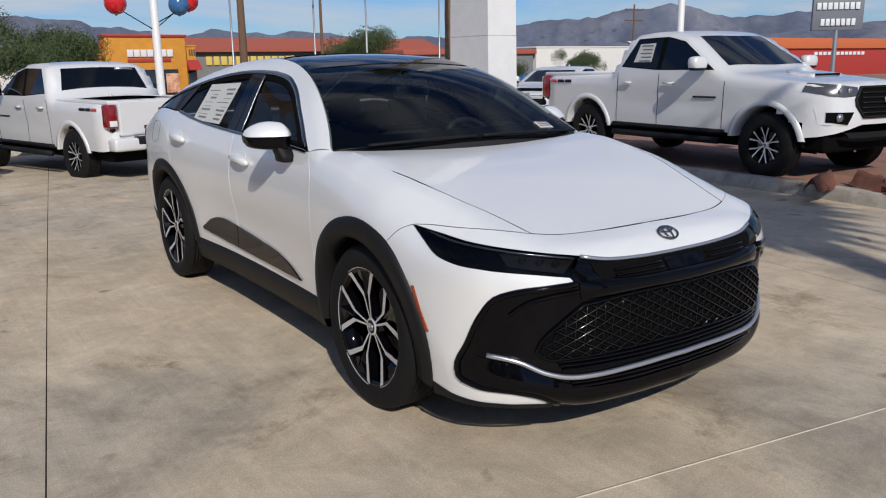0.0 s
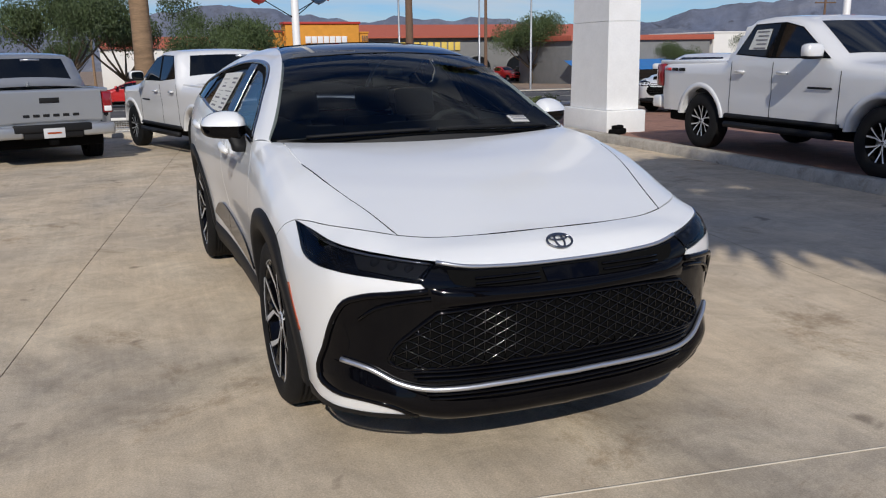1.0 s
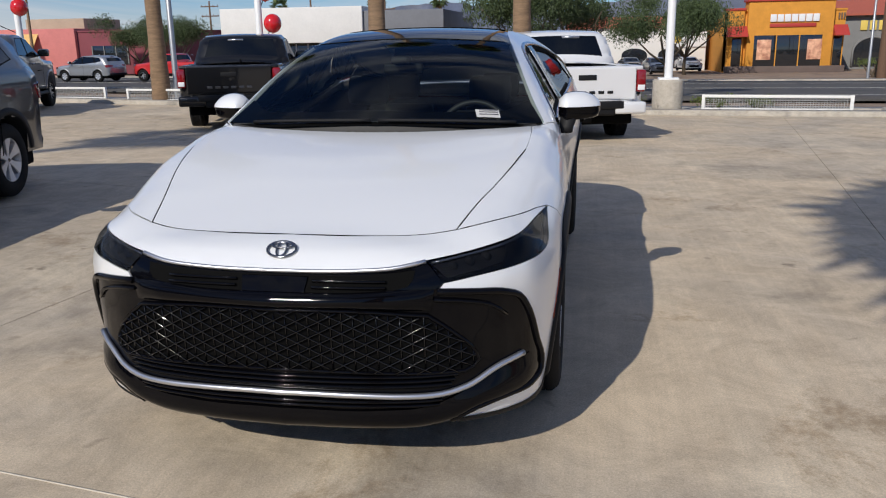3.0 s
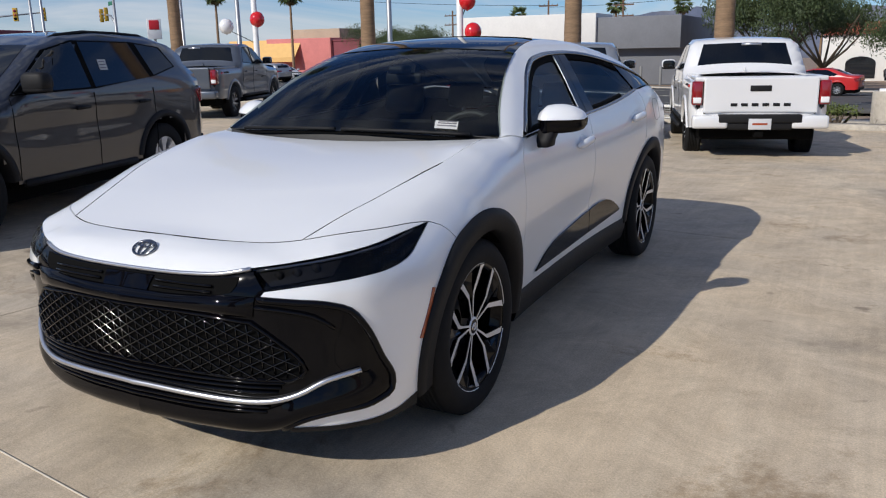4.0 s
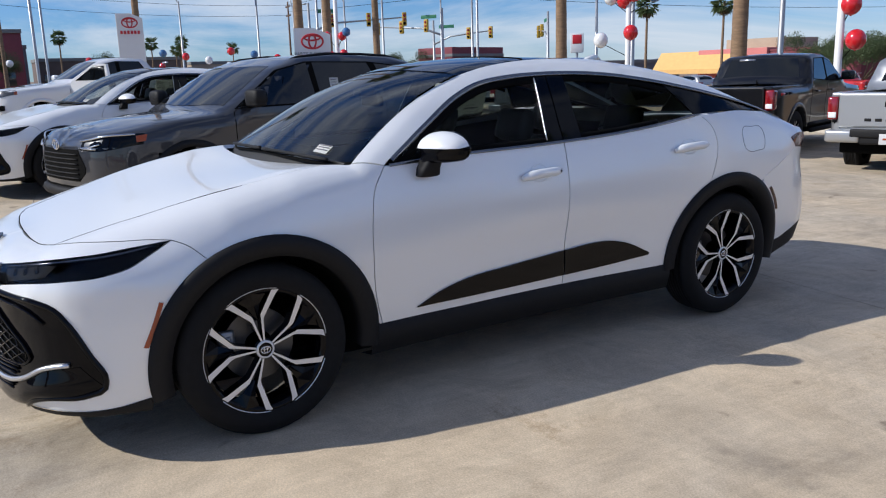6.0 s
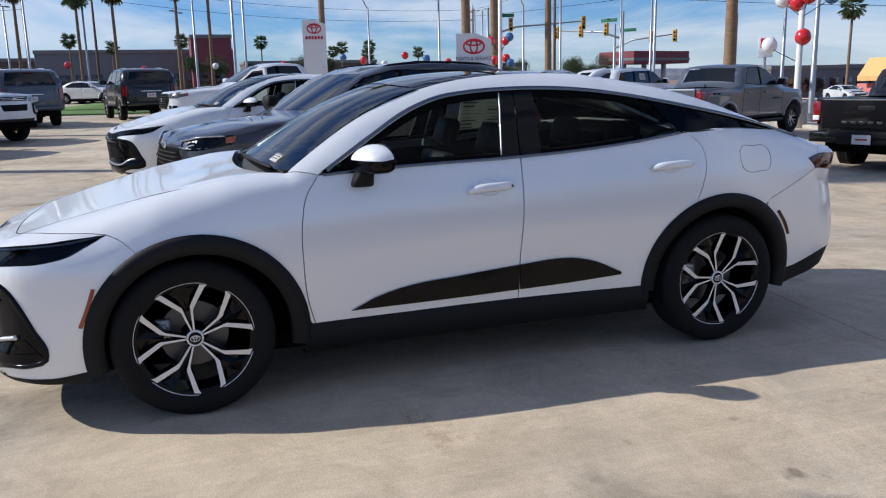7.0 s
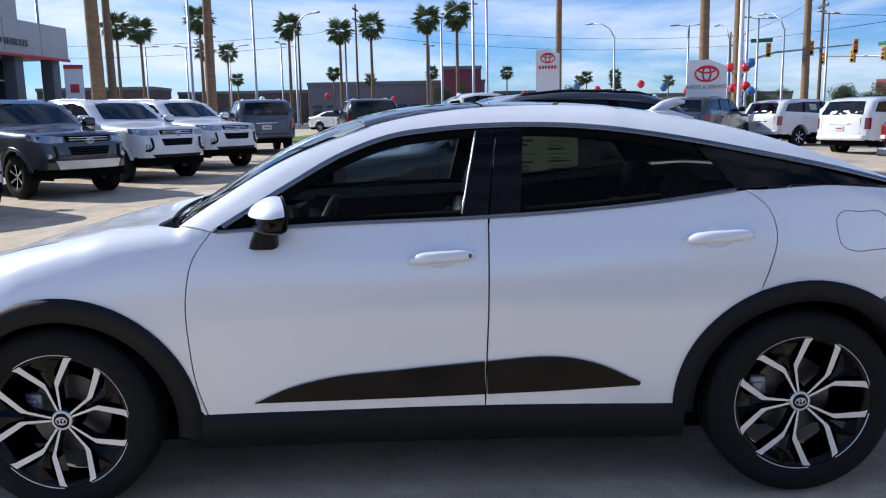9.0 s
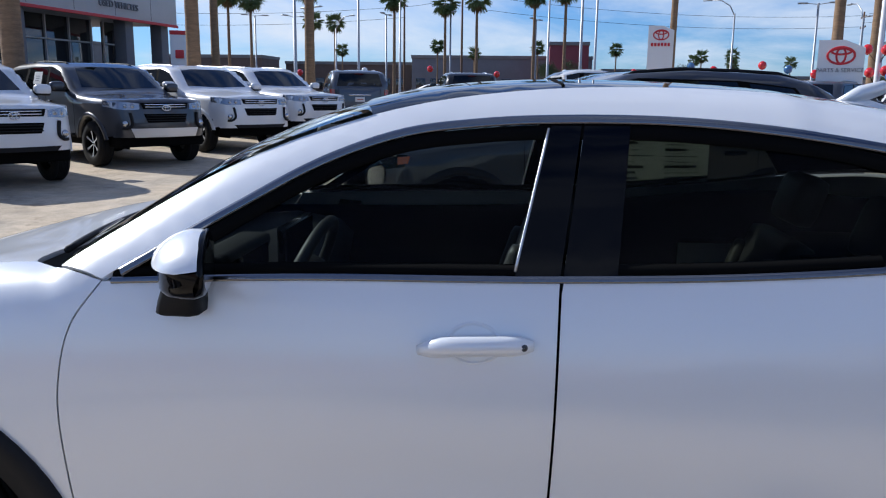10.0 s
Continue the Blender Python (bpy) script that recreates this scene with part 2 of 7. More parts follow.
def tube(points, r, n=8, closed=False, flatten=1.0):
    """A round bar along points; r is one radius or one for each point."""
    P = [Vector(p) for p in points]
    rs = r if isinstance(r, (list, tuple)) else [r] * len(P)
    V, Fs, side = [], [], None
    for i, p in enumerate(P):
        d = (P[(i + 1) % len(P)] - P[i - 1]) if closed else (P[min(i + 1, len(P) - 1)] - P[max(i - 1, 0)])
        d.normalize()
        if side is None:
            side = d.orthogonal().normalized() if abs(d.z) > .9 else d.cross(Vector((0, 0, 1))).normalized()
        side = (side - d * side.dot(d)).normalized()
        up = side.cross(d)
        for k in range(n):
            a = math.tau * k / n
            V.append(p + rs[i] * (math.cos(a) * side + flatten * math.sin(a) * up))
    m = len(P)
    for i in range(m if closed else m - 1):
        j = (i + 1) % m
        for k in range(n):
            q = (k + 1) % n
            Fs.append((i * n + k, j * n + k, j * n + q, i * n + q))
    if not closed:
        Fs += [tuple(range(n)), tuple((m - 1) * n + k for k in reversed(range(n)))]
    return V, Fs


def spline(points, step):
    """A smooth line through points, sampled about every step."""
    P = np.array(points, float)
    if len(P) == 2:
        k = max(1, int(np.linalg.norm(P[1] - P[0]) / step + .5))
        return np.array([P[0] + (P[1] - P[0]) * i / k for i in range(k + 1)])
    s = np.concatenate([[0], np.cumsum(np.linalg.norm(np.diff(P, axis=0), axis=1))])
    k = max(2, int(s[-1] / step + .5))
    u = np.linspace(0, s[-1], k + 1)
    return np.stack([smooth(s, P[:, c])(u) for c in range(P.shape[1])], 1)


class Chart:
    """A flat map of a skin: places on it come from rays that leave its inside."""

    def __init__(self, field, kind, at=(0, 0, 0)):
        self.field, self.kind, self.at = field, kind, np.array(at, float)

    def flat(self, p):
        p = np.asarray(p, float)
        x, y, z = (p - self.at).T
        if self.kind == "side":
            return np.stack([p[:, 1], p[:, 2]], 1)
        if self.kind == "top":
            return p[:, :2]
        if self.kind in ("front", "rear"):
            return np.stack([p[:, 0], p[:, 2]], 1)
        if self.kind == "slant":
            return np.stack([p[:, 1], (p[:, 2] - p[:, 0]) * .7071], 1)
        s = -1 if self.kind == "ball" else 1
        return np.stack([np.arctan2(x, s * y), np.arctan2(z, np.hypot(x, y))], 1)

    def up(self, q, level=0.0):
        q = np.asarray(q, float)
        o, n = np.zeros(len(q)), len(q)
        if self.kind == "side":
            return lift(self.field, np.stack([o, q[:, 0], q[:, 1]], 1), (1, 0, 0), 1.4, level)
        if self.kind == "top":
            return lift(self.field, np.stack([q[:, 0], q[:, 1], o + .4], 1), (0, 0, 1), 1.7, level)
        if self.kind == "front":
            return lift(self.field, np.stack([q[:, 0], o + self.at[1], q[:, 1]], 1), (0, -1, 0), 3.0, level)
        if self.kind == "rear":
            return lift(self.field, np.stack([q[:, 0], o + self.at[1], q[:, 1]], 1), (0, 1, 0), 3.0, level)
        if self.kind == "slant":
            s = .72
            return lift(self.field, np.stack([(s - q[:, 1]) * .7071, q[:, 0], (s + q[:, 1]) * .7071], 1), (.7071, 0, .7071), 1.6, level)
        s = -1 if self.kind == "ball" else 1
        way = np.stack([np.sin(q[:, 0]) * np.cos(q[:, 1]), s * np.cos(q[:, 0]) * np.cos(q[:, 1]), np.sin(q[:, 1])], 1)
        return lift(self.field, np.broadcast_to(self.at, way.shape), way, 3.0, level)


def inside(poly, pts):
    x, y = pts[:, 0], pts[:, 1]
    a, b = poly, np.roll(poly, -1, 0)
    hit = np.zeros(len(pts), bool)
    for (x0, y0), (x1, y1) in zip(a, b):
        cross = (y0 > y) != (y1 > y)
        if y0 != y1:
            hit ^= cross & (x < (x1 - x0) * (y - y0) / (y1 - y0) + x0)
    return hit


def patch(chart, segments, step, level=0.0, gap=0.0, rim=0.0, holes=()):
    """A piece of skin inside an outline of joined smooth lines (3D points), with its edge turned in by rim."""
    def ring_of(segs):
        pts = [spline(chart.flat(np.array(s)), step * .8)[:-1] for s in segs]
        return np.concatenate(pts)
    ring = ring_of(segments)
    area = np.sum(ring[:, 0] * np.roll(ring[:, 1], -1) - np.roll(ring[:, 0], -1) * ring[:, 1])
    if area < 0:
        ring = ring[::-1]
    if gap:
        d = np.roll(ring, -1, 0) - np.roll(ring, 1, 0)
        d /= np.linalg.norm(d, axis=1)[:, None] + 1e-9
        ring = ring + gap * np.stack([-d[:, 1], d[:, 0]], 1)
    lo, hi = ring.min(0), ring.max(0)
    gx, gy = np.meshgrid(np.arange(lo[0] + step / 2, hi[0], step), np.arange(lo[1] + step / 2, hi[1], step))
    gy = gy + 0 * gx
    gx[1::2] += step / 2
    g = np.stack([gx.ravel(), gy.ravel()], 1)
    g = g[inside(ring, g)] if len(g) else g
    if len(g):
        near = np.min(np.linalg.norm(g[:, None, :] - ring[None], axis=2), 1)
        g = g[near > step * .55]
    pts = np.concatenate([ring, g]) if len(g) else ring
    n = len(ring)
    v2, _, tris, _, _, _ = delaunay_2d_cdt([Vector(p) for p in pts], [], [list(range(n))], 1, 1e-6)
    V = chart.up(np.array([tuple(v) for v in v2]), level)
    F3 = [tuple(t) for t in tris]
    # outward faces
    t = F3[len(F3) // 2]
    a, b, c = (V[i] for i in t[:3])
    mid = (a + b + c) / 3
    nrm = np.cross(b - a, c - a)
    nrm /= np.linalg.norm(nrm) + 1e-12
    if chart.field((mid + nrm * .01)[None])[0] < chart.field((mid - nrm * .01)[None])[0]:
        F3 = [tuple(reversed(q)) for q in F3]
    out = [(V, F3)]
    if rim:
        R0 = chart.up(ring, level)
        R1 = chart.up(ring, level - rim)
        fs = [(i, (i + 1) % n, n + (i + 1) % n, n + i) for i in range(n)]
        out.append((np.concatenate([R0, R1]), fs))
    return out


def line_on(chart, points, step=.03, level=.0):
    """Places on the skin along a smooth line through 3D points."""
    return chart.up(spline(chart.flat(np.array(points)), step), level)


def arc(cy, cz, r, a0, a1, n=14):
    """Points of an arc in the side view; degrees from the rear, upwards."""
    return [(cy + r * math.cos(radians(a0 + (a1 - a0) * i / n)), cz + r * math.sin(radians(a0 + (a1 - a0) * i / n))) for i in range(n + 1)]


# ---- the white sedan ----
side_map, top_map = Chart(sedan, "side"), Chart(sedan, "top")
screen_map = Chart(screen_skin, "top")
front_map, rear_map = Chart(sedan, "front", (0, 0, 0)), Chart(sedan, "rear", (0, 3.0, 0))
ball_map = Chart(sedan, "ball", (0, .35, .42))
tail_map = Chart(sedan, "tail", (0, 2.75, .55))
slant_map = Chart(sedan, "slant")


def S(*q):
    return [tuple(p) for p in side_map.up(np.array(q))]


def T(*q):
    return [tuple(p) for p in top_map.up(np.array(q))]


def Fr(*q):
    return [tuple(p) for p in front_map.up(np.array(q))]


def Re(*q):
    return [tuple(p) for p in rear_map.up(np.array(q))]


def flip(points):
    return [(-p[0], p[1], p[2]) for p in reversed(points)]


def both(pieces):
    return pieces, [mirrored(p) for p in pieces]


WHEELS = {}


def wheel(parent, m, tyre_r, rim_r, width, style, phase, hub=MACHINED, mats=(PIANO, MACHINED)):
    """A wheel in its own plane, outer face to +x, hub in the origin."""
    key = (tyre_r, rim_r, width, style, phase, mats[0].name, mats[1].name)
    if key in WHEELS:
        w_ob = copy_thing(WHEELS[key], m)
        w_ob.parent = parent
        return w_ob
    w = width
    w_ob = part("wheel", [lathe([(rim_r * .97, -w * .45), (rim_r * .90, -w * .2), (rim_r * .86, 0), (rim_r * .90, w * .38), (rim_r * .985, w * .44), (rim_r, w * .40)], 48)], mats[0], parent, m=m)
    prof = [(rim_r * .97, w * .43), (rim_r * 1.03, w * .475), (rim_r * 1.16, w * .50), (tyre_r * .93, w * .47), (tyre_r * .975, w * .40), (tyre_r * .995, w * .36)]
    for k in range(-3, 4):
        g = w * .092 * k
        prof += [(tyre_r, -g + w * .03), (tyre_r, -g - w * .03), (tyre_r * .978, -g - w * .034), (tyre_r * .978, -g - w * .058)] if k < 3 else [(tyre_r, -g + w * .03)]
    prof += [(tyre_r * .995, -w * .36), (tyre_r * .975, -w * .40), (tyre_r * .93, -w * .47), (rim_r * 1.1, -w * .5), (rim_r * .97, -w * .43)]
    part("tyre", [lathe(prof, 56)], RUBBER, w_ob)
    arms, faces = [], []
    if style == "split":
        pairs, outline = 5, ((.15, 8.5, .030), (.49, 8.8, .040), (.56, 9.8, .070), (.91, 21.5, .086), (.985, 23.5, .104))
    elif style == "broad":
        pairs, outline = 6, ((.14, 0, .17), (.5, 0, .27), (.80, 0, .46), (.97, 0, .60))
    elif style == "six":
        pairs, outline = 6, ((.14, 0, .10), (.5, 0, .11), (.97, 0, .21))
    else:
        pairs, outline = 6, ((.14, 4, .05), (.5, 7, .06), (.97, 14, .09))
    for k in range(pairs):
        for sgn in ((-1, 1) if style not in ("six", "broad") else (1,)):
            rows = []
            for i, (r, a, wd) in enumerate(outline):
                ang = radians(phase + 360 / pairs * k + sgn * a)
                c = Vector((0, math.cos(ang), math.sin(ang)))
                # the direction along the arm, for its width
                nr, na, _ = outline[min(i + 1, len(outline) - 1)]
                pr, pa, _ = outline[max(i - 1, 0)]
                e = radians(phase + 360 / pairs * k + sgn * na)
                g = radians(phase + 360 / pairs * k + sgn * pa)
                along = (nr * Vector((0, math.cos(e), math.sin(e))) - pr * Vector((0, math.cos(g), math.sin(g)))).normalized()
                across = Vector((1, 0, 0)).cross(along)
                rows.append((c * r * rim_r, across * wd * rim_r / 2, r))
            V, Fs = [], []
            Vb, Fb = [], []
            for p, ac, r in rows:
                out = w * (.33 + .10 * r * r)
                for q in (-1, 1):
                    V.append(p + q * ac + Vector((out, 0, 0)))
                    Vb.append(p + q * ac * 1.25 + Vector((out - .004, 0, 0)))
                for q in (-1, 1):
                    Vb.append(p + q * ac * 1.5 + Vector((out - .045, 0, 0)))
            for i in range(len(rows) - 1):
                Fs.append((2 * i, 2 * i + 1, 2 * i + 3, 2 * i + 2))
                b = 4 * i
                Fb += [(b, b + 1, b + 5, b + 4), (b, b + 2, b + 6, b + 4), (b + 1, b + 3, b + 7, b + 5)]
            arms.append((Vb, Fb))
            faces.append((V, Fs))
    part("spoke_frame", arms, mats[0], w_ob, flat=True)
    part("spoke_face", faces, mats[1], w_ob, "bright machined spoke faces", flat=True)
    if style == "split":
        for k in range(pairs):
            a0, a1 = (radians(phase + 72 * k + q * 24) for q in (-1, 1))
            arc_ = [(w * .432, rim_r * .985 * math.cos(a0 + (a1 - a0) * i / 10), rim_r * .985 * math.sin(a0 + (a1 - a0) * i / 10)) for i in range(11)]
            part("rim_edge", [tube(arc_, .0028, 6)], mats[1], w_ob)
            # the dark blade between the two arms of a pair
            V, Fs = [], []
            for r, h in ((.50, 4.0), (.75, 8.5), (.97, 17)):
                for q in (-1, 0, 1):
                    a = radians(phase + 72 * k + q * h)
                    V.append((w * (.30 + .07 * r * r) + (.012 if q == 0 else 0), r * rim_r * math.cos(a), r * rim_r * math.sin(a)))
            part("spoke_web", [(V, [(3 * i + j, 3 * i + j + 1, 3 * i + j + 4, 3 * i + j + 3) for i in range(2) for j in range(2)])], mats[0], w_ob, flat=True)
    part("brake_disc", [lathe([(.06, -w * .05), (.155, -w * .05), (.155, -w * .12)], 32)], STEEL, w_ob, flat=True)
    part("caliper", [box(w * -.12, w * .02, -.175, -.10, -.045, .085, .02), box(w * -.02, w * .05, -.165, -.12, -.02, .06, .015)], CASTING, w_ob)
    part("centre_cap", [lathe([(.002, w * .352), (.022, w * .354), (.027, w * .352), (.030, w * .35), (.032, w * .30), (.045, w * .28)], 24)], hub, w_ob)
    if style == "split":
        part("hub_ring", [lathe([(.029, w * .345), (.032, w * .352), (.037, w * .350), (.040, w * .33)], 24)], mats[1], w_ob)
    ovals = [[(w * .357, ry * math.cos(a), cz + rz * math.sin(a)) for a in np.linspace(0, math.tau, 20)[:-1]] for ry, rz, cz in ((.021, .015, 0), (.007, .014, 0), (.014, .005, .007))]
    part("cap_badge", [tube(q, .0020, 5, True) for q in ovals], CHROME if mats[0] is PIANO else PIANO, w_ob)
    WHEELS[key] = w_ob
    return w_ob


def badge(width):
    """Three crossing ovals, as a plain emblem, flat in x and z."""
    a, b = width / 2, width * .33
    def oval(rx, rz, cz, r):
        return tube([(rx * math.cos(t), 0, cz + rz * math.sin(t)) for t in np.linspace(0, math.tau, 41)[:-1]], r, 8, True)
    return [oval(a, b, 0, width * .045), oval(a * .34, b * .93, 0, width * .04), oval(a * .72, b * .34, b * .48, width * .04)]


def make_sedan():
    car = thing("white_sedan", "pearl white fastback sedan with black roof and black cladding", "car")
    # hood and nose
    hood_front = T((0, -.768), (.3, -.757), (.48, -.733), (.56, -.705))
    hood_side = T((.56, -.705), (.60, -.55), (.68, -.28), (.738, 0), (.745, .20), (.735, .385))
    hood_back = T((.735, .385), (.70, .372), (.5, .335), (.25, .308), (0, .30))
    hood = [hood_front, hood_side, hood_back, flip(hood_back), flip(hood_side), flip(hood_front)]
    part("hood", patch(top_map, hood, .035, gap=.003, rim=.02), PEARL, car)
    # black tube added along the hood's edge as the shade in its shut gap
    edge_ = [tuple(p) for s_ in (hood_front, hood_side[:4]) for p in top_map.up(spline(top_map.flat(np.array(s_)), .03), -.0012)]
    for e_ in (edge_, [(-p[0], p[1], p[2]) for p in edge_]):
        part("hood_seal", [tube(e_, .0022, 5)], LINER, car)
    seam = T((.56, -.705), (.68, -.63)) + S((-.50, .876), (-.40, .876), (-.33, .870))
    lamp_top = S((-.33, .870), (-.48, .852), (-.61, .838)) + Fr((.62, .812), (.49, .794))
    chrome_line = Fr((.49, .794), (.40, .777), (.26, .766), (0, .760))
    nose = [hood_front, seam, lamp_top, chrome_line, flip(chrome_line), flip(lamp_top), flip(seam), flip(hood_front)]
    part("nose_panel", patch(ball_map, nose, .025, gap=.0015, rim=.02), PEARL, car)
    # fenders
    arch_f = (.03, .350, .50)
    fender = [hood_side[::-1], seam, S((-.33, .870), (-.28, .848), (-.212, .787)),
              S(*arc(*arch_f, 119, 4)), S((.529, .385), (.56, .345)),
              S((.56, .345), (.522, .5), (.510, .66), (.512, .85), (.54, .98), (.605, 1.075)),
              [*S((.605, 1.075))] + T((.79, .475), (.735, .385))]
    L, R = both(patch(ball_map, fender, .03, gap=.0015, rim=.02))
    part("front_fender", L, PEARL, car)
    part("front_fender", R, PEARL, car)
    # white bumper corners
    lamp_low = Fr((.55, .728), (.65, .742)) + S((-.72, .757), (-.60, .765), (-.50, .785), (-.42, .822), (-.33, .870))
    fascia_edge = Fr((.53, .702), (.64, .692), (.73, .678)) + S((-.755, .648), (-.72, .595), (-.66, .466), (-.618, .369), (-.627, .332), (-.675, .316)) + Fr((.70, .295), (.62, .268), (.56, .235))
    corner = [lamp_low, S((-.33, .870), (-.28, .848), (-.212, .787)), S(*arc(*arch_f, 119, 190)),
              S((-.462, .263), (-.56, .250), (-.69, .242)) + Fr((.62, .238), (.56, .235)), fascia_edge[::-1], [fascia_edge[0], lamp_low[0]]]
    L, R = both(patch(ball_map, corner, .022, gap=.0015, rim=.02))
    part("front_bumper_corner", L, PEARL, car)
    part("front_bumper_corner", R, PEARL, car)
    # black fascia
    low = Fr((.56, .235), (.5, .217), (.25, .205), (0, .203))
    inner = [Fr((.49, .794), (.55, .728)), Fr((.55, .728), (.53, .702))]
    fascia = [chrome_line[::-1], *inner, fascia_edge, low, flip(low), flip(fascia_edge), *[flip(q) for q in reversed(inner)], flip(chrome_line[::-1])]
    part("front_fascia", patch(ball_map, fascia, .022, level=-.004, gap=.001, rim=.02), PIANO, car, "gloss black front fascia")
    mesh_edge = [Fr((0, .642), (.3, .640), (.50, .622)), Fr((.50, .622), (.57, .565), (.645, .480), (.655, .448), (.61, .418)), Fr((.61, .418), (.5, .420), (.2, .428), (0, .430))]
    opening = mesh_edge + [flip(s) for s in reversed(mesh_edge)]
    grille = part("grille", patch(ball_map, opening, .04, level=.001), LINER, car, "black lattice grille")
    ring = np.concatenate([spline(front_map.flat(np.array(s)), .03)[:-1] for s in opening])
    bars = []
    for a, pitch in ((radians(27), .034), (radians(-27), .034), (radians(90), .0375)):
        d = np.array((math.cos(a), math.sin(a)))
        nn = np.array((-d[1], d[0]))
        for k in range(-20, 21):
            q = np.array((0, .53)) + nn * k * pitch * (1 if abs(d[0]) > .1 else 1.0) + d * np.linspace(-.75, .75, 121)[:, None]
            ok = inside(ring, q)
            run = []
            for p, o in list(zip(q, ok)) + [(None, False)]:
                if o:
                    run.append(p)
                elif len(run) > 3:
                    pts = front_map.up(np.array(run[::4] + [run[-1]]), .010 if abs(d[0]) > .1 else .004)
                    bars.append(tube(pts, .0032 if abs(d[0]) > .1 else .0026, 4))
                    run = []
                else:
                    run = []
    part("lattice", bars, LATTICE, grille)
    part("grille_frame", [tube(front_map.up(ring, .002), .007, 6, True)], PIANO, grille)
    slot = [Fr((0, .750), (.26, .755), (.40, .763), (.46, .770)), Fr((.46, .770), (.45, .73), (.38, .708)), Fr((.38, .708), (.15, .700), (0, .700))]
    part("upper_slot", patch(ball_map, slot + [flip(s) for s in reversed(slot)], .03, level=-.001), LINER, car)
    for zz in (.716, .734):
        for sg in (-1, 1):
            part("slot_slat", [tube(front_map.up(np.array([(sg * x, zz + .01 * x) for x in np.linspace(.13, .37, 8)]), .004), .005, 6)], PIANO, car)
    part("sensor_panel", patch(front_map, [Fr((-.112, .746), (.112, .746)), Fr((.112, .746), (.105, .702)), Fr((.105, .702), (-.105, .702)), Fr((-.105, .702), (-.112, .746))], .03, level=.006, rim=.01), PIANO, car)
    half = Fr((0, .760), (.26, .766), (.40, .777), (.49, .794))
    part("nose_strip", [tube(front_map.up(spline(front_map.flat(np.array(flip(half) + half[1:])), .03), .003), .0075, 8)], SATIN, car, "satin silver strip under the nose")
    half = Fr((0, .354), (.25, .351), (.43, .346), (.55, .350), (.63, .372), (.71, .416)) + S((-.73, .437))
    part("lower_strip", [tube(ball_map.up(spline(ball_map.flat(np.array(flip(half) + half[1:])), .02), .006), .0105, 8)], SATIN, car, "satin silver lower grille strip")
    for zz, xw in ((.410, .59), (.394, .58), (.378, .57), (.325, .54), (.308, .53)):
        part("lower_slat", [tube(front_map.up(np.array([(x, zz) for x in np.linspace(-xw, xw, 30)]), .003), .006, 6)], PIANO, car)

    def loft(upper, lower, profile, n=44, mirror=True):
        """A skin panel between two lines in the front map, standing off it by a profile of (share of the way down, depth)."""
        a_, b_ = (spline(ball_map.flat(np.array(q)), .004) for q in (upper, lower))
        rows_ = []
        for i in range(n + 1):
            p0, p1 = (q[min(len(q) - 1, round(i / n * (len(q) - 1)))] for q in (a_, b_))
            fade = min(1, (n - i) / 7) ** .7
            rows_.append([ball_map.up((p0 + (p1 - p0) * v)[None], d * fade + .002)[0] for v, d in profile])
        k_ = len(profile)
        half_ = ([p for r in rows_ for p in r], [(i * k_ + j, i * k_ + j + 1, (i + 1) * k_ + j + 1, (i + 1) * k_ + j) for i in range(n) for j in range(k_ - 1)])
        return [half_, mirrored(half_)]

    lip_top = Fr((0, .290), (.35, .290), (.48, .300), (.57, .330), (.64, .366), (.71, .402)) + S((-.700, .428))
    lip_low = Fr((0, .203), (.25, .205), (.50, .217), (.56, .235), (.63, .272)) + S((-.675, .320), (-.628, .345))
    part("front_lip", loft(lip_top, lip_low, ((0, 0), (.12, .004), (.35, .014), (.55, .020), (.75, .018), (.9, .010), (1, .0))), PIANO, car, "gloss black chin with upswept ends")
    bar_top, bar_low = Fr((0, .702), (.25, .704), (.42, .712), (.52, .708)), Fr((0, .648), (.25, .648), (.42, .642), (.51, .640))
    part("fascia_bar", loft(bar_top, bar_low, ((0, -.004), (.1, .008), (.3, .017), (.6, .021), (.85, .016), (1, -.002)), 30), PIANO, car, "gloss black bar above the grille")
    val_top, val_low = Fr((.59, .242)) + S((-.69, .246), (-.56, .252), (-.462, .265)), Fr((.57, .215)) + S((-.69, .216), (-.56, .215), (-.462, .212))
    for pc in loft(val_top, val_low, ((0, .003), (.3, .005), (.8, .003), (1, -.01)), 14):
        part("front_valance", [pc], CLADDING, car)
    for sg in (1, -1):
        rim_line = ball_map.up(spline(ball_map.flat(np.array(fascia_edge)), .02), .001)
        part("fascia_rim", [tube([(sg * p[0], p[1], p[2]) for p in rim_line], .012, 8)], PIANO, car)
        # a crease below the lamp
        cre = Fr((.52, .675), (.62, .662), (.70, .635), (.74, .595))
        part("fascia_fin", [tube([(sg * p[0], p[1], p[2]) for p in ball_map.up(spline(ball_map.flat(np.array(cre)), .03), .003)], .007, 6)], PIANO, car)
    part("badge", [moved(p, Matrix.Translation(Vector(Fr((0, .812))[0]) + Vector((0, -.002, .004))) @ Matrix.Rotation(radians(-54), 4, "X")) for p in badge(.100)], DARKCHROME, car, "chrome three-oval badge")
    # headlamps
    lamp = [lamp_top[::-1], lamp_low[::-1], Fr((.55, .728), (.49, .794))]
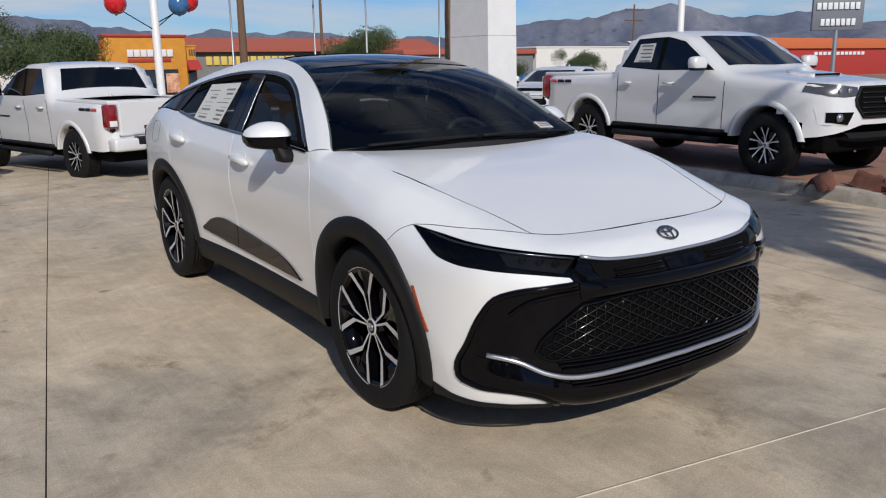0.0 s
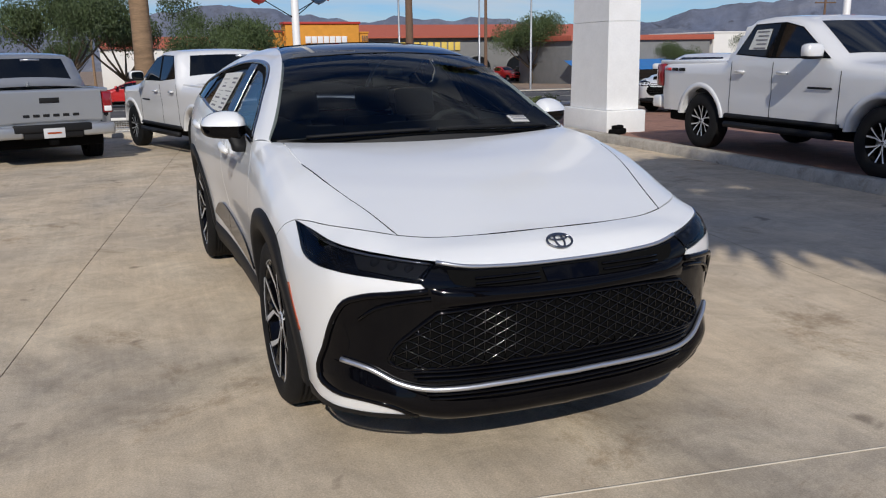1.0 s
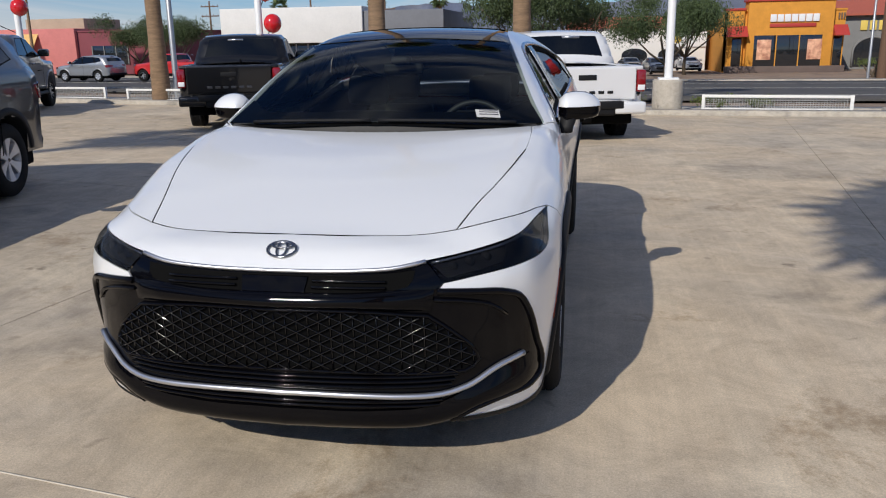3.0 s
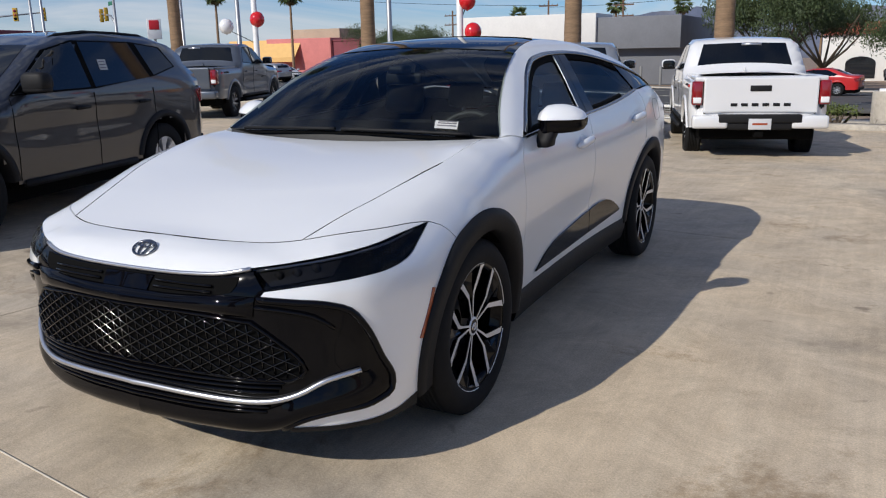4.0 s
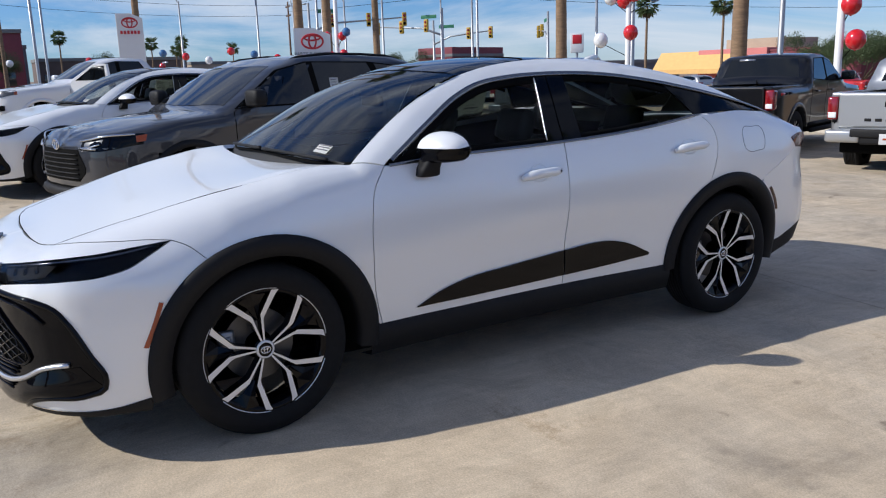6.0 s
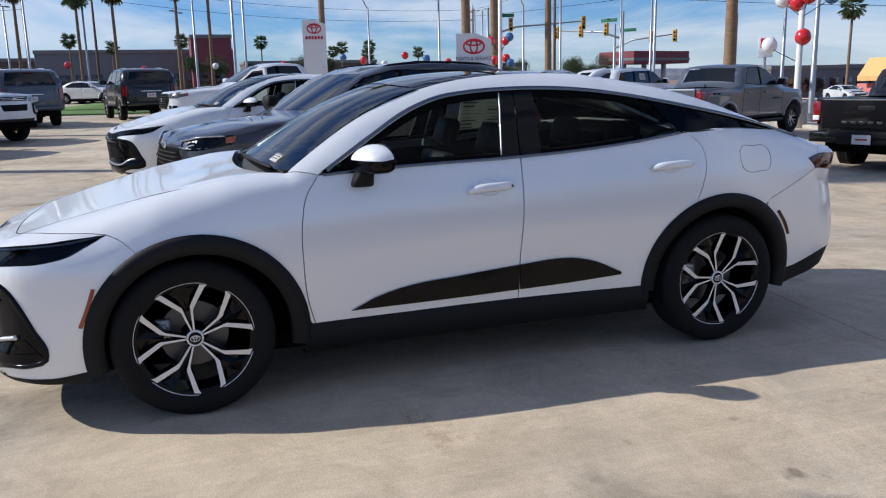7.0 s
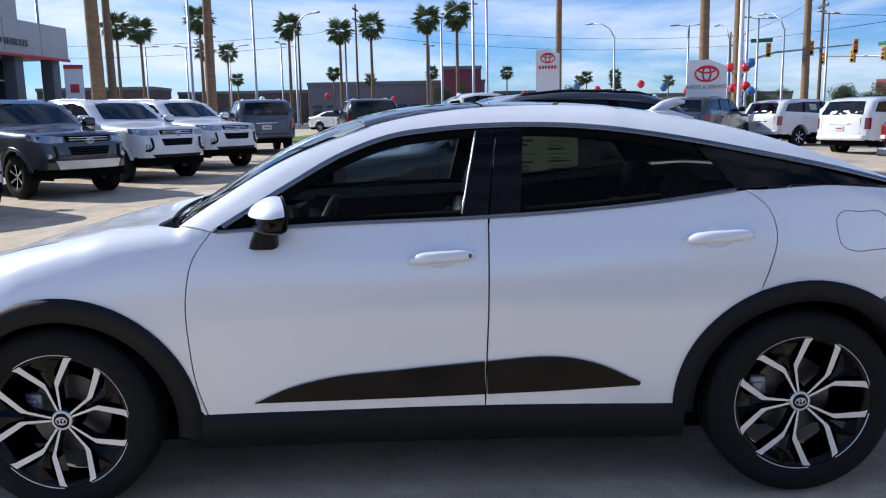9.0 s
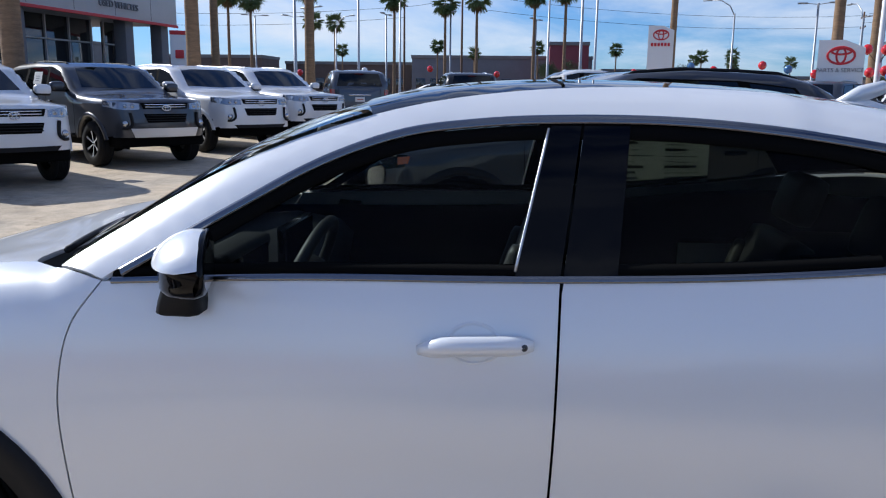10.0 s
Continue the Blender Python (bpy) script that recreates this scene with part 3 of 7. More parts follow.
    for sg in (1, -1):
        def at(piece):
            return piece if sg > 0 else [mirrored(p) for p in piece]
        hl = part("headlamp", at(patch(ball_map, lamp, .03, level=-.028)), PIANO, car, "smoked slim headlamp")
        part("lens", at(patch(ball_map, lamp, .025, level=.001, gap=.001, rim=.025)), LAMP, hl)
        for i in range(3):
            c = Vector(Fr((.58 + .05 * i, .768 + .009 * i))[0]) + Vector((-.01, .022, 0))
            part("projector", at([moved(lathe([(.001, -.006), (.014, -.004), (.017, 0), (.019, .008)], 16, "y"), Matrix.Translation(c))]), LAMPDARK, hl)
        pan = [Fr((.515, .782), (.62, .797), (.74, .814)), Fr((.74, .814), (.735, .770)), Fr((.735, .770), (.65, .756), (.565, .742)), Fr((.565, .742), (.515, .782))]
        part("lamp_panel", at(patch(ball_map, pan, .03, level=-.020)), LAMPDARK, hl)
        drl = Fr((.51, .788), (.62, .804), (.73, .820)) + S((-.52, .838), (-.40, .858))
        part("light_guide", at([tube(ball_map.up(spline(ball_map.flat(np.array(drl)), .03), -.012), .005, 6)]), REFLECT, hl)
        def strip_lens(q):
            k_ = len(q) // 2
            return [q[:k_], [q[k_ - 1], q[k_]], q[k_:], [q[-1], q[0]]]
        mk = S((-.393, .645), (-.424, .560), (-.461, .472), (-.479, .476), (-.440, .565), (-.409, .648))
        part("side_marker", at(patch(side_map, strip_lens(mk), .02, level=.004, rim=.006)), AMBER, car, "amber side marker")
        mk = S((3.225, .735), (3.285, .66), (3.325, .585), (3.307, .583), (3.265, .655), (3.207, .727))
        part("rear_marker", at(patch(side_map, strip_lens(mk), .02, level=.004, rim=.006)), DARKRED, car, "red rear side marker")
        # doors
        arch_r = (2.845, .365, .49)
        front_edge = S((.56, .345), (.522, .5), (.510, .66), (.512, .85), (.54, .98), (.605, 1.075))
        belt_f = S((.605, 1.075), (1.0, 1.093), (1.645, 1.108))
        split = S((1.645, 1.108), (1.638, .7), (1.625, .370))
        d = part("front_door", at(patch(side_map, [front_edge, belt_f, split, S((1.625, .370), (1.22, .368), (.8, .36), (.56, .345))], .035, gap=.003, rim=.02)), PEARL, car)
        belt_r = S((1.65, 1.108), (2.0, 1.128), (2.3, 1.157), (2.61, 1.195))
        back_edge = S((2.61, 1.195), (2.69, 1.12), (2.712, 1.03), (2.69, .92), (2.655, .82))
        e = part("rear_door", at(patch(side_map, [belt_r, back_edge, S(*arc(*arch_r, 112.5, 180)), S((2.355, .365), (1.63, .370)), split[::-1]], .035, gap=.003, rim=.02)), PEARL, car)
        for dd, y0, z0 in ((d, 1.465, .955), (e, 2.495, 1.015)):
            pts = [(-.125, -.008), (-.06, .004), (.02, .006), (.125, .004)]
            g = [Vector(S((y0 + a, z0 + .010 + b + .03 * a))[0]) + Vector((.030 if abs(a) < .1 else .012, 0, 0)) for a, b in pts]
            grip = tube([tuple(p) for p in spline([tuple(v) for v in g], .02)], [.010, .015] + [.0195] * (len(spline([tuple(v) for v in g], .02)) - 4) + [.016, .010], 12, flatten=1.15)
            h = part("handle", at([grip]), PEARL, dd)
            cup = [(y0 - .005 + .060 * math.cos(a), z0 + .010 + (.048 if math.sin(a) > 0 else .040) * math.sin(a)) for a in np.linspace(0, math.tau, 29)[:-1]]
            rings = [side_map.up(np.array([(y0 - .005 + (p[0] - y0 + .005) * f, z0 + .010 + (p[1] - z0 - .010) * f) for p in cup]), lv) for f, lv in ((1.05, .000), (1.0, .003), (.93, .002), (.75, -.004), (.0, -.006))]
            part("handle_cup", at([([tuple(p) for r in rings for p in r], [(i * 28 + j, i * 28 + (j + 1) % 28, (i + 1) * 28 + (j + 1) % 28, (i + 1) * 28 + j) for i in range(4) for j in range(28)])]), PEARL, h)
            if dd is d:
                k = Vector(S((y0 + .105, z0 + .018))[0]) + Vector((.030, 0, 0))
                part("keyhole", at([moved(lathe([(.001, .004), (.007, .004), (.008, 0)], 14), Matrix.Translation(k))]), STEEL, h)
        low_line = [(.735, .41), (1.0, .410), (1.3, .413), (1.625, .42)]
        up_line = [(1.625, .553), (1.3, .528), (1.0, .500), (.87, .468), (.735, .41)]
        part("door_trim", at(patch(side_map, [S(*low_line), S((1.625, .42), (1.625, .553)), S(*up_line)], .03, level=.010, gap=.001, rim=.012)), PIANO, d, "gloss black lower door trim")
        part("door_trim", at(patch(side_map, [S((1.632, .42), (1.9, .428), (2.22, .447)), S((2.22, .447), (2.225, .462)), S((2.225, .462), (2.05, .54), (1.93, .565), (1.86, .568), (1.632, .553)), S((1.632, .553), (1.632, .42))], .03, level=.010, gap=.001, rim=.012)), PIANO, e, "gloss black lower door trim")
        # rear quarter with bumper side
        shoulder = S((2.61, 1.195), (2.9, 1.205), (3.2, 1.185), (3.45, 1.148), (3.62, 1.10))
        bump = S((3.135, .80), (3.3, .87), (3.50, .955))
        q_low = S((3.50, .955), (3.52, 1.02), (3.56, 1.075), (3.62, 1.10))
        part("rear_quarter", at(patch(tail_map, [back_edge[::-1], shoulder, q_low[::-1], bump[::-1], S(*arc(*arch_r, 56.5, 112.5))], .03, gap=.0015, rim=.02)), PEARL, car)
        fuel = S((2.935, 1.08), (2.950, 1.102), (3.03, 1.106), (3.115, 1.100), (3.135, 1.08), (3.150, 1.02), (3.135, .975), (3.08, .966), (2.99, .966), (2.955, .985), (2.938, 1.04))
        part("fuel_door", at([tube(tail_map.up(spline(tail_map.flat(np.array(fuel + fuel[:1])), .02), .0002), .0013, 5, False)]), CLADDING, car)
        bs = [bump, S((3.50, .955), (3.60, .95), (3.68, .93)), Re((.78, .93), (.60, .90)), Re((.60, .90), (.60, .50)), Re((.60, .50), (.74, .47)) + S((3.60, .45), (3.40, .385)), S((3.40, .385), (3.333, .375)), S(*arc(*arch_r, 1, 56.5))]
        part("rear_bumper_side", at(patch(tail_map, bs, .03, gap=.0015, rim=.02)), PEARL, car)
        bb = [S((3.333, .375), (3.40, .385), (3.60, .45)) + Re((.74, .47), (.60, .50)), Re((.60, .50), (.60, .38)), Re((.60, .38), (.70, .376)) + S((3.62, .350), (3.48, .318), (3.3, .272)), S((3.3, .272), (3.333, .375))]
        part("rear_diffuser_side", at(patch(tail_map, bb, .035, rim=.02)), CLADDING, car)
        tl = [S((3.44, 1.015), (3.52, 1.035), (3.66, 1.03)) + Re((.62, 1.005)), Re((.62, 1.005), (.62, .94)), Re((.62, .94)) + S((3.68, .935), (3.50, .955)), S((3.50, .955), (3.44, 1.015))]
        part("tail_lamp", at(patch(tail_map, tl, .03, level=.005, rim=.02)), DARKRED, car, "smoked red tail lamp")
        # arches and sill
        def ribbon(c, r0, r1, a0, a1, inner):
            rows = []
            for k in range(37):
                a = radians(a0 + (a1 - a0) * k / 36)
                o = S(*[(c[0] + r * math.cos(a), c[1] + r * math.sin(a)) for r in (r0, (r0 * 2 + r1) / 3, r1)])
                rows.append([(o[0][0] - .004, *o[0][1:]), (o[0][0] + .010, *o[0][1:]), (o[1][0] + .016, *o[1][1:]), (o[2][0] + .012, *o[2][1:]), (o[2][0] - .06, *o[2][1:]), (inner, *o[2][1:])])
            V = [p for r in rows for p in r]
            n = len(rows[0])
            return V, [(i * n + k, i * n + k + 1, (i + 1) * n + k + 1, (i + 1) * n + k) for i in range(36) for k in range(n - 1)]
        part("arch_cladding", at([ribbon(arch_f, .502, .415, -9, 193, .50)]), CLADDING, car, "black wheel arch cladding")
        part("arch_cladding", at([ribbon(arch_r, .492, .415, -12, 184, .50)]), CLADDING, car, "black wheel arch cladding")
        for c in (arch_f, arch_r):
            M = Matrix.Translation((.50, c[0], c[1] - .02))
            part("wheel_liner", at([moved(lathe([(.43, .35), (.43, 0), (.02, 0)], 20, "x", math.pi), M), moved(plain_box(-.01, .0, -.42, .42, -.13, 0), M)]), LINER, car)
        y = np.linspace(.50, 2.40, 28)
        rows = []
        for yy in y:
            a, b = S((yy, .375), (yy, .29))
            rows.append([(a[0] - .008, yy, a[2]), (a[0] + .006, yy, a[2] - .012), (b[0] + .012, yy, .30), (b[0] - .01, yy, .225), (b[0] - .12, yy, .205)])
        part("sill", at([([p for r in rows for p in r], [(i * 5 + k, i * 5 + k + 1, i * 5 + k + 6, i * 5 + k + 5) for i in range(27) for k in range(4)])]), CLADDING, car, "black side sill")
        # greenhouse
        top_in = [(.66, 1.10), (.88, 1.228), (1.10, 1.350), (1.27, 1.408), (1.45, 1.433), (1.62, 1.443)]
        part("front_window", at(patch(side_map, [S(*top_in), S((1.62, 1.443), (1.545, 1.112)), S((1.545, 1.112), (1.0, 1.098), (.66, 1.10))], .04, level=-.008)), SIDE_GLASS, d)
        r_in = [(1.80, 1.445), (2.0, 1.437), (2.27, 1.405), (2.43, 1.372)]
        rw = part("rear_window_side", at(patch(side_map, [S((1.765, 1.118), (1.80, 1.445)), S(*r_in), S((2.43, 1.372), (2.52, 1.27), (2.57, 1.195)), S((2.57, 1.195), (2.2, 1.145), (1.765, 1.118))], .04, level=-.008)), PRIVACY, e)
        part("centre_pillar", at(patch(side_map, [S((1.62, 1.443), (1.545, 1.112)), S((1.545, 1.112), (1.643, 1.112)), S((1.643, 1.112), (1.690, 1.452)), S((1.690, 1.452), (1.62, 1.443))], .04, level=.001, rim=.012)), PIANO, d)
        part("centre_pillar", at(patch(side_map, [S((1.650, 1.112), (1.697, 1.452)), S((1.697, 1.452), (1.80, 1.447)), S((1.80, 1.447), (1.765, 1.118)), S((1.765, 1.118), (1.650, 1.112))], .04, level=.001, rim=.012)), PIANO, e)
        qq = [S((2.43, 1.374), (2.52, 1.27), (2.575, 1.197)), S((2.575, 1.197), (2.9, 1.21), (3.2, 1.19), (3.44, 1.152)), S((3.44, 1.152), (3.25, 1.196), (3.0, 1.258), (2.71, 1.322), (2.43, 1.374))]
        part("quarter_window", at(patch(side_map, qq, .04, level=-.001, rim=.01)), PIANO, car, "gloss black quarter window")
        # the white roof side and pillar
        win_top = S((.605, 1.078), (.88, 1.243), (1.10, 1.362), (1.27, 1.420), (1.45, 1.445), (1.69, 1.457), (2.0, 1.450), (2.27, 1.418), (2.45, 1.386), (2.71, 1.332), (3.0, 1.268), (3.25, 1.204), (3.45, 1.152))
        glass_edge = T((.785, .475), (.738, .58), (.685, .72), (.615, .95), (.560, 1.18), (.510, 1.5), (.490, 1.9), (.490, 2.3), (.505, 2.7), (.547, 3.1), (.60, 3.45), (.62, 3.58))
        rail = [win_top, S((3.45, 1.152), (3.62, 1.10)) + glass_edge[-1:], glass_edge[::-1], [glass_edge[0], S((.605, 1.078))[0]]]
        part("roof_side", at(patch(slant_map, rail, .035, gap=.001, rim=.015)), PEARL, car)
        def ribbon_on(line, across):
            """A band beside a line in the side view: (offset to its right, height over the skin) across it."""
            q = spline(line, .035)
            d_ = np.gradient(q, axis=0)
            d_ /= np.linalg.norm(d_, axis=1)[:, None]
            nn_ = np.stack([d_[:, 1], -d_[:, 0]], 1)
            cols = [side_map.up(q + nn_ * o, lv) for o, lv in across]
            k_ = len(cols)
            V_r = [tuple(cols[j][i]) for i in range(len(q)) for j in range(k_)]
            return V_r, [(i * k_ + j, i * k_ + j + 1, (i + 1) * k_ + j + 1, (i + 1) * k_ + j) for i in range(len(q) - 1) for j in range(k_ - 1)]
        top_line = [(.645, 1.103)] + [(p[1], p[2]) for p in win_top[1:]]
        part("window_strip", at([ribbon_on(top_line, ((-.002, -.004), (.000, .004), (.005, .007), (.018, .007), (.020, .003), (.021, -.006)))]), DARKCHROME, car, "satin silver strip over the windows")
        seal = [(.70, 1.128)] + [p for p in top_line if .8 < p[0] < 2.44] + [(2.46, 1.372)]
        part("window_seal", at([ribbon_on(seal, ((.022, -.002), (.030, .000), (.052, -.001), (.056, -.010)))]), LINER, car, "black window frame")
        belt_line = [(.63, 1.075), (1.0, 1.092), (1.645, 1.108), (2.0, 1.128), (2.3, 1.157), (2.57, 1.193)]
        part("belt_strip", at([ribbon_on(belt_line, ((-.009, -.004), (-.007, .005), (.001, .007), (.006, .004), (.007, -.003)))]), DARKCHROME, car)
        part("belt_seal", at([ribbon_on(belt_line[:-1], ((-.030, -.012), (-.026, -.002), (-.010, .000), (-.008, -.006)))]), LINER, car)
        edge_line = side_map.up(spline([(1.612, 1.425), (1.545, 1.122)], .03), .003)
        part("pillar_strip", at([tube(edge_line, .0035, 5)]), SATIN, car)
        # dark inside of the body below the windows
        lin = [S((.45, 1.02), (1.65, 1.06), (2.5, 1.13), (3.4, 1.06)), S((3.4, 1.06), (3.4, .90)), S((3.4, .90), (2.2, .90)), S((2.2, .90), (2.2, .30)), S((2.2, .30), (.60, .30)), S((.60, .30), (.60, .90)), S((.60, .90), (.2, .90)), S((.2, .90), (.45, 1.02))]
        part("door_lining", at(patch(side_map, lin, .08, level=-.05)), LINER, car)
        # mirror
        mir = part("door_mirror", at([mirror_shell(0)]), PEARL, car, "white door mirror with black base")
        part("mirror_base", at([mirror_shell(1)]), PIANO, mir)
        rows_ = []
        for zz, x0, x1, y0, y1 in ((1.014, .850, .900, .764, .850), (1.020, .846, .910, .757, .858), (1.050, .846, .915, .766, .858), (1.072, .846, .925, .778, .860), (1.095, .848, .930, .786, .862)):
            c_ = .014
            rows_.append([(x0, y0, zz), (x1 - c_, y0, zz), (x1, y0 + c_, zz), (x1, y1 - c_, zz), (x1 - c_, y1, zz), (x0, y1, zz)])
        part("mirror_foot", at([([p for r in rows_ for p in r], [(i * 6 + j, i * 6 + (j + 1) % 6, (i + 1) * 6 + (j + 1) % 6, (i + 1) * 6 + j) for i in range(4) for j in range(6)] + [(5, 4, 3, 2, 1, 0)])]), CLADDING, mir)
        gl = [(.945 + .080 * abs(math.cos(t)) ** .6 * (1 if math.cos(t) > 0 else -1), .9045 + .0225 * abs(math.cos(t)) ** .6 * (1 if math.cos(t) > 0 else -1), 1.140 + .042 * abs(math.sin(t)) ** .6 * (1 if math.sin(t) > 0 else -1)) for t in np.linspace(0, math.tau, 28)[:-1]]
        part("mirror_glass", at([(gl, [tuple(range(len(gl)))])]), CHROME, mir, flat=True)
    # windscreen, roof, tail
    ws_side = T((.785, .475), (.738, .58), (.685, .72), (.615, .95), (.560, 1.18))
    ws_top = T((.560, 1.18), (.35, 1.13), (0, 1.11))
    ws_low = T((0, .365), (.3, .375), (.55, .405), (.785, .475))
    part("windscreen", patch(screen_map, [ws_low, ws_side, ws_top, flip(ws_top), flip(ws_side), flip(ws_low)], .045, level=-.004), FRONT_GLASS, car)
    edge = [T((0, .355), (.3, .365), (.55, .395), (.78, .47)), T((.78, .47), (.70, .62)), T((.70, .62), (.61, .52), (.4, .465), (0, .44))]
    part("windscreen_band", patch(screen_map, edge + [flip(s) for s in reversed(edge)], .05, level=-.008), LINER, car)
    r_side = T((.560, 1.18), (.510, 1.5), (.490, 1.9), (.490, 2.3), (.502, 2.66))
    r_back = T((.502, 2.66), (.3, 2.70), (0, 2.71))
    part("roof_panel", patch(top_map, [ws_top[::-1], r_side, r_back, flip(r_back), flip(r_side), flip(ws_top[::-1])], .05, level=.0, rim=.01), ROOFGLASS, car, "black glass roof panel")
    part("roof_joint", [tube(top_map.up(np.array([(x, 1.62 + .03 * (x / .5) ** 2) for x in np.linspace(-.48, .48, 24)]), .001), .004, 5)], LINER, car)
    b_side = T((.503, 2.67), (.513, 2.8), (.547, 3.1), (.60, 3.45), (.615, 3.56))
    b_low = T((.615, 3.56), (.3, 3.60), (0, 3.61))
    b_top = T((0, 2.72), (.3, 2.71), (.503, 2.67))
    part("rear_screen", patch(top_map, [b_top, b_side, b_low, flip(b_low), flip(b_side), flip(b_top)], .05, level=-.003), PRIVACY, car)
    t_side = T((.62, 3.57)) + S((3.62, 1.10), (3.56, 1.075), (3.52, 1.02)) + Re((.66, 1.0))
    t_back = Re((.66, 1.0), (.4, 1.0), (0, 1.0))
    bt = T((0, 3.615), (.3, 3.605), (.62, 3.57))
    part("boot_lid", patch(tail_map, [bt, t_side, t_back, flip(t_back), flip(t_side), flip(bt)], .035, gap=.001, rim=.02), PEARL, car)
    ret = [Re((.66, 1.0), (0, 1.0)), Re((0, 1.0), (0, .93)), Re((0, .93), (.66, .93)), Re((.66, .93), (.66, 1.0))]
    for sg in (1, -1):
        pc = patch(rear_map, [[tuple(sg * c if i == 0 else c for i, c in enumerate(p)) for p in s] for s in ret], .06, level=.004)
        part("light_bar", pc, DARKRED, car)
    body = [Re((-.61, .93), (.61, .93)), Re((.61, .93), (.61, .50)), Re((.61, .50), (-.61, .50)), Re((-.61, .50), (-.61, .93))]
    part("boot_back", patch(rear_map, body, .06), PEARL, car)
    body = [Re((-.61, .50), (.61, .50)), Re((.61, .50), (.61, .375)), Re((.61, .375), (-.61, .375)), Re((-.61, .375), (-.61, .50))]
    part("rear_diffuser", patch(rear_map, body, .06), CLADDING, car)
    fin = [(0, 2.47, 1.482), (0, 2.54, 1.515), (0, 2.60, 1.535), (0, 2.64, 1.530)]
    part("antenna_fin", [tube(fin, [.010, .020, .016, .006], 10, flatten=1.3), tube([(0, 2.45, 1.485), (0, 2.56, 1.470), (0, 2.68, 1.445)], [.015, .032, .018], 10, flatten=.9)], PEARL, car)
    # cowl and wipers
    tops = top_map.up(np.array([(x, .296 + .158 * x * x) for x in np.linspace(-.735, .735, 31)]), -.010)
    backs = screen_map.up(np.array([(x, .375 + .15 * x * x) for x in np.linspace(-.75, .75, 31)]), -.006)
    V = [p for a, b in zip(tops, backs) for p in (tuple(a), (a[0], a[1] + .008, a[2] - .055), (b[0], b[1] - .03, min(b[2], a[2] - .045)), tuple(b))]
    part("cowl", [(V, [(4 * i + k, 4 * i + k + 1, 4 * i + k + 5, 4 * i + k + 4) for i in range(30) for k in range(3)])], CABIN, car)
    for x0, x1 in ((.66, .02), (-.02, -.62)):
        part("wiper", [tube(screen_map.up(np.array([(x0 + (x1 - x0) * u, .352 + .15 * (x0 + (x1 - x0) * u) ** 2) for u in np.linspace(0, 1, 12)]), .016), .009, 6)], CLADDING, car)
    part("windscreen_label", patch(screen_map, [T((.475, .43), (.585, .445)), T((.585, .445), (.57, .49)), T((.57, .49), (.46, .475)), T((.46, .475), (.475, .43))], .05, level=.003), PAPER, car, "small white paper label")
    for u in (.2, .5, .75):
        pts = screen_map.up(np.array([(.487 - .012 * u, .437 + .045 * u), (.575 - .012 * u, .450 + .045 * u)]), .006)
        part("label_print", [tube(pts, .0028, 4)], INK, car)
    # window sheet on the far rear side
    sheet = [(-p[0] - .004, p[1], p[2]) for p in S((1.90, 1.14), (1.88, 1.385), (2.27, 1.37), (2.30, 1.155))]
    part("window_sheet", [(sheet + [(p[0] + .003, p[1], p[2]) for p in sheet], [(0, 1, 2, 3), (7, 6, 5, 4)])], PAPER, car, "white paper sheet stuck on the window", flat=True)
    rr = random.Random(3)
    for i in range(16):
        v = .08 + .84 * (i % 8) / 8
        u0 = .06 + .5 * (i // 8)
        P = [Vector(p) for p in sheet]
        def on_sheet(u, w):
            return (P[0].lerp(P[3], u)).lerp(P[1].lerp(P[2], u), w) + Vector((-.002, 0, 0))
        u1, h = u0 + rr.uniform(.18, .40), rr.choice((.012, .02, .045))
        q = [on_sheet(u0, v), on_sheet(u1, v), on_sheet(u1, v + h), on_sheet(u0, v + h)]
        part("sheet_print", [(q + [p + Vector((.007, 0, 0)) for p in q], [(0, 1, 2, 3), (7, 6, 5, 4)])], INK, car, flat=True)
    # wheels
    for y0, ph in ((0, 101), (2.85, 110)):
        wheel(car, pose(.790, y0, .365), .365, .270, .225, "split", ph, hub=PIANO)
        wheel(car, pose(-.790, y0, .365, 0, 0, 180), .365, .270, .225, "split", ph, hub=PIANO)
    # underside and cabin
    part("underbody", [box(-.70, .70, -.40, 3.28, .20, .30, .03), box(-.48, .48, -.80, .45, .22, .62, .05), box(-.42, .42, 2.3, 3.70, .36, .7, .05)], LINER, car)
    part("cabin_floor", [plain_box(-.78, .78, .45, 2.30, .30, .34), plain_box(-.40, .40, .30, .52, .30, .85), plain_box(-.60, .60, 2.45, 2.5, .3, 1.0), plain_box(-.62, .62, 2.45, 3.55, .97, 1.0)], LINER, car)
    dash = [(.30, .93), (.42, .99), (.62, 1.01), (.80, .985), (.86, .93), (.84, .80), (.70, .70)]
    V = [(sx * (.76 - .02 * k), y, z) for k, (y, z) in enumerate(dash) for sx in (-1, 1)]
    part("dashboard", [(V, [(2 * i, 2 * i + 1, 2 * i + 3, 2 * i + 2) for i in range(len(dash) - 1)])], CABIN, car)
    part("dash_screen", [box(-.16, .16, .80, .83, .96, 1.09, .008), box(.23, .54, .76, .80, .97, 1.07, .01)], DARK_GLASS, car)
    part("dash_hood", [box(.20, .57, .70, .80, 1.04, 1.085, .02)], CABIN, car)
    C = Matrix.Translation((.385, .95, .985)) @ Matrix.Rotation(radians(-24), 4, "X")
    sw = part("steering_wheel", [moved(tube([(.185 * math.cos(t), 0, .18 * math.sin(t)) for t in np.linspace(0, math.tau, 37)[:-1]], .017, 8, True), C)], LEATHER, car)
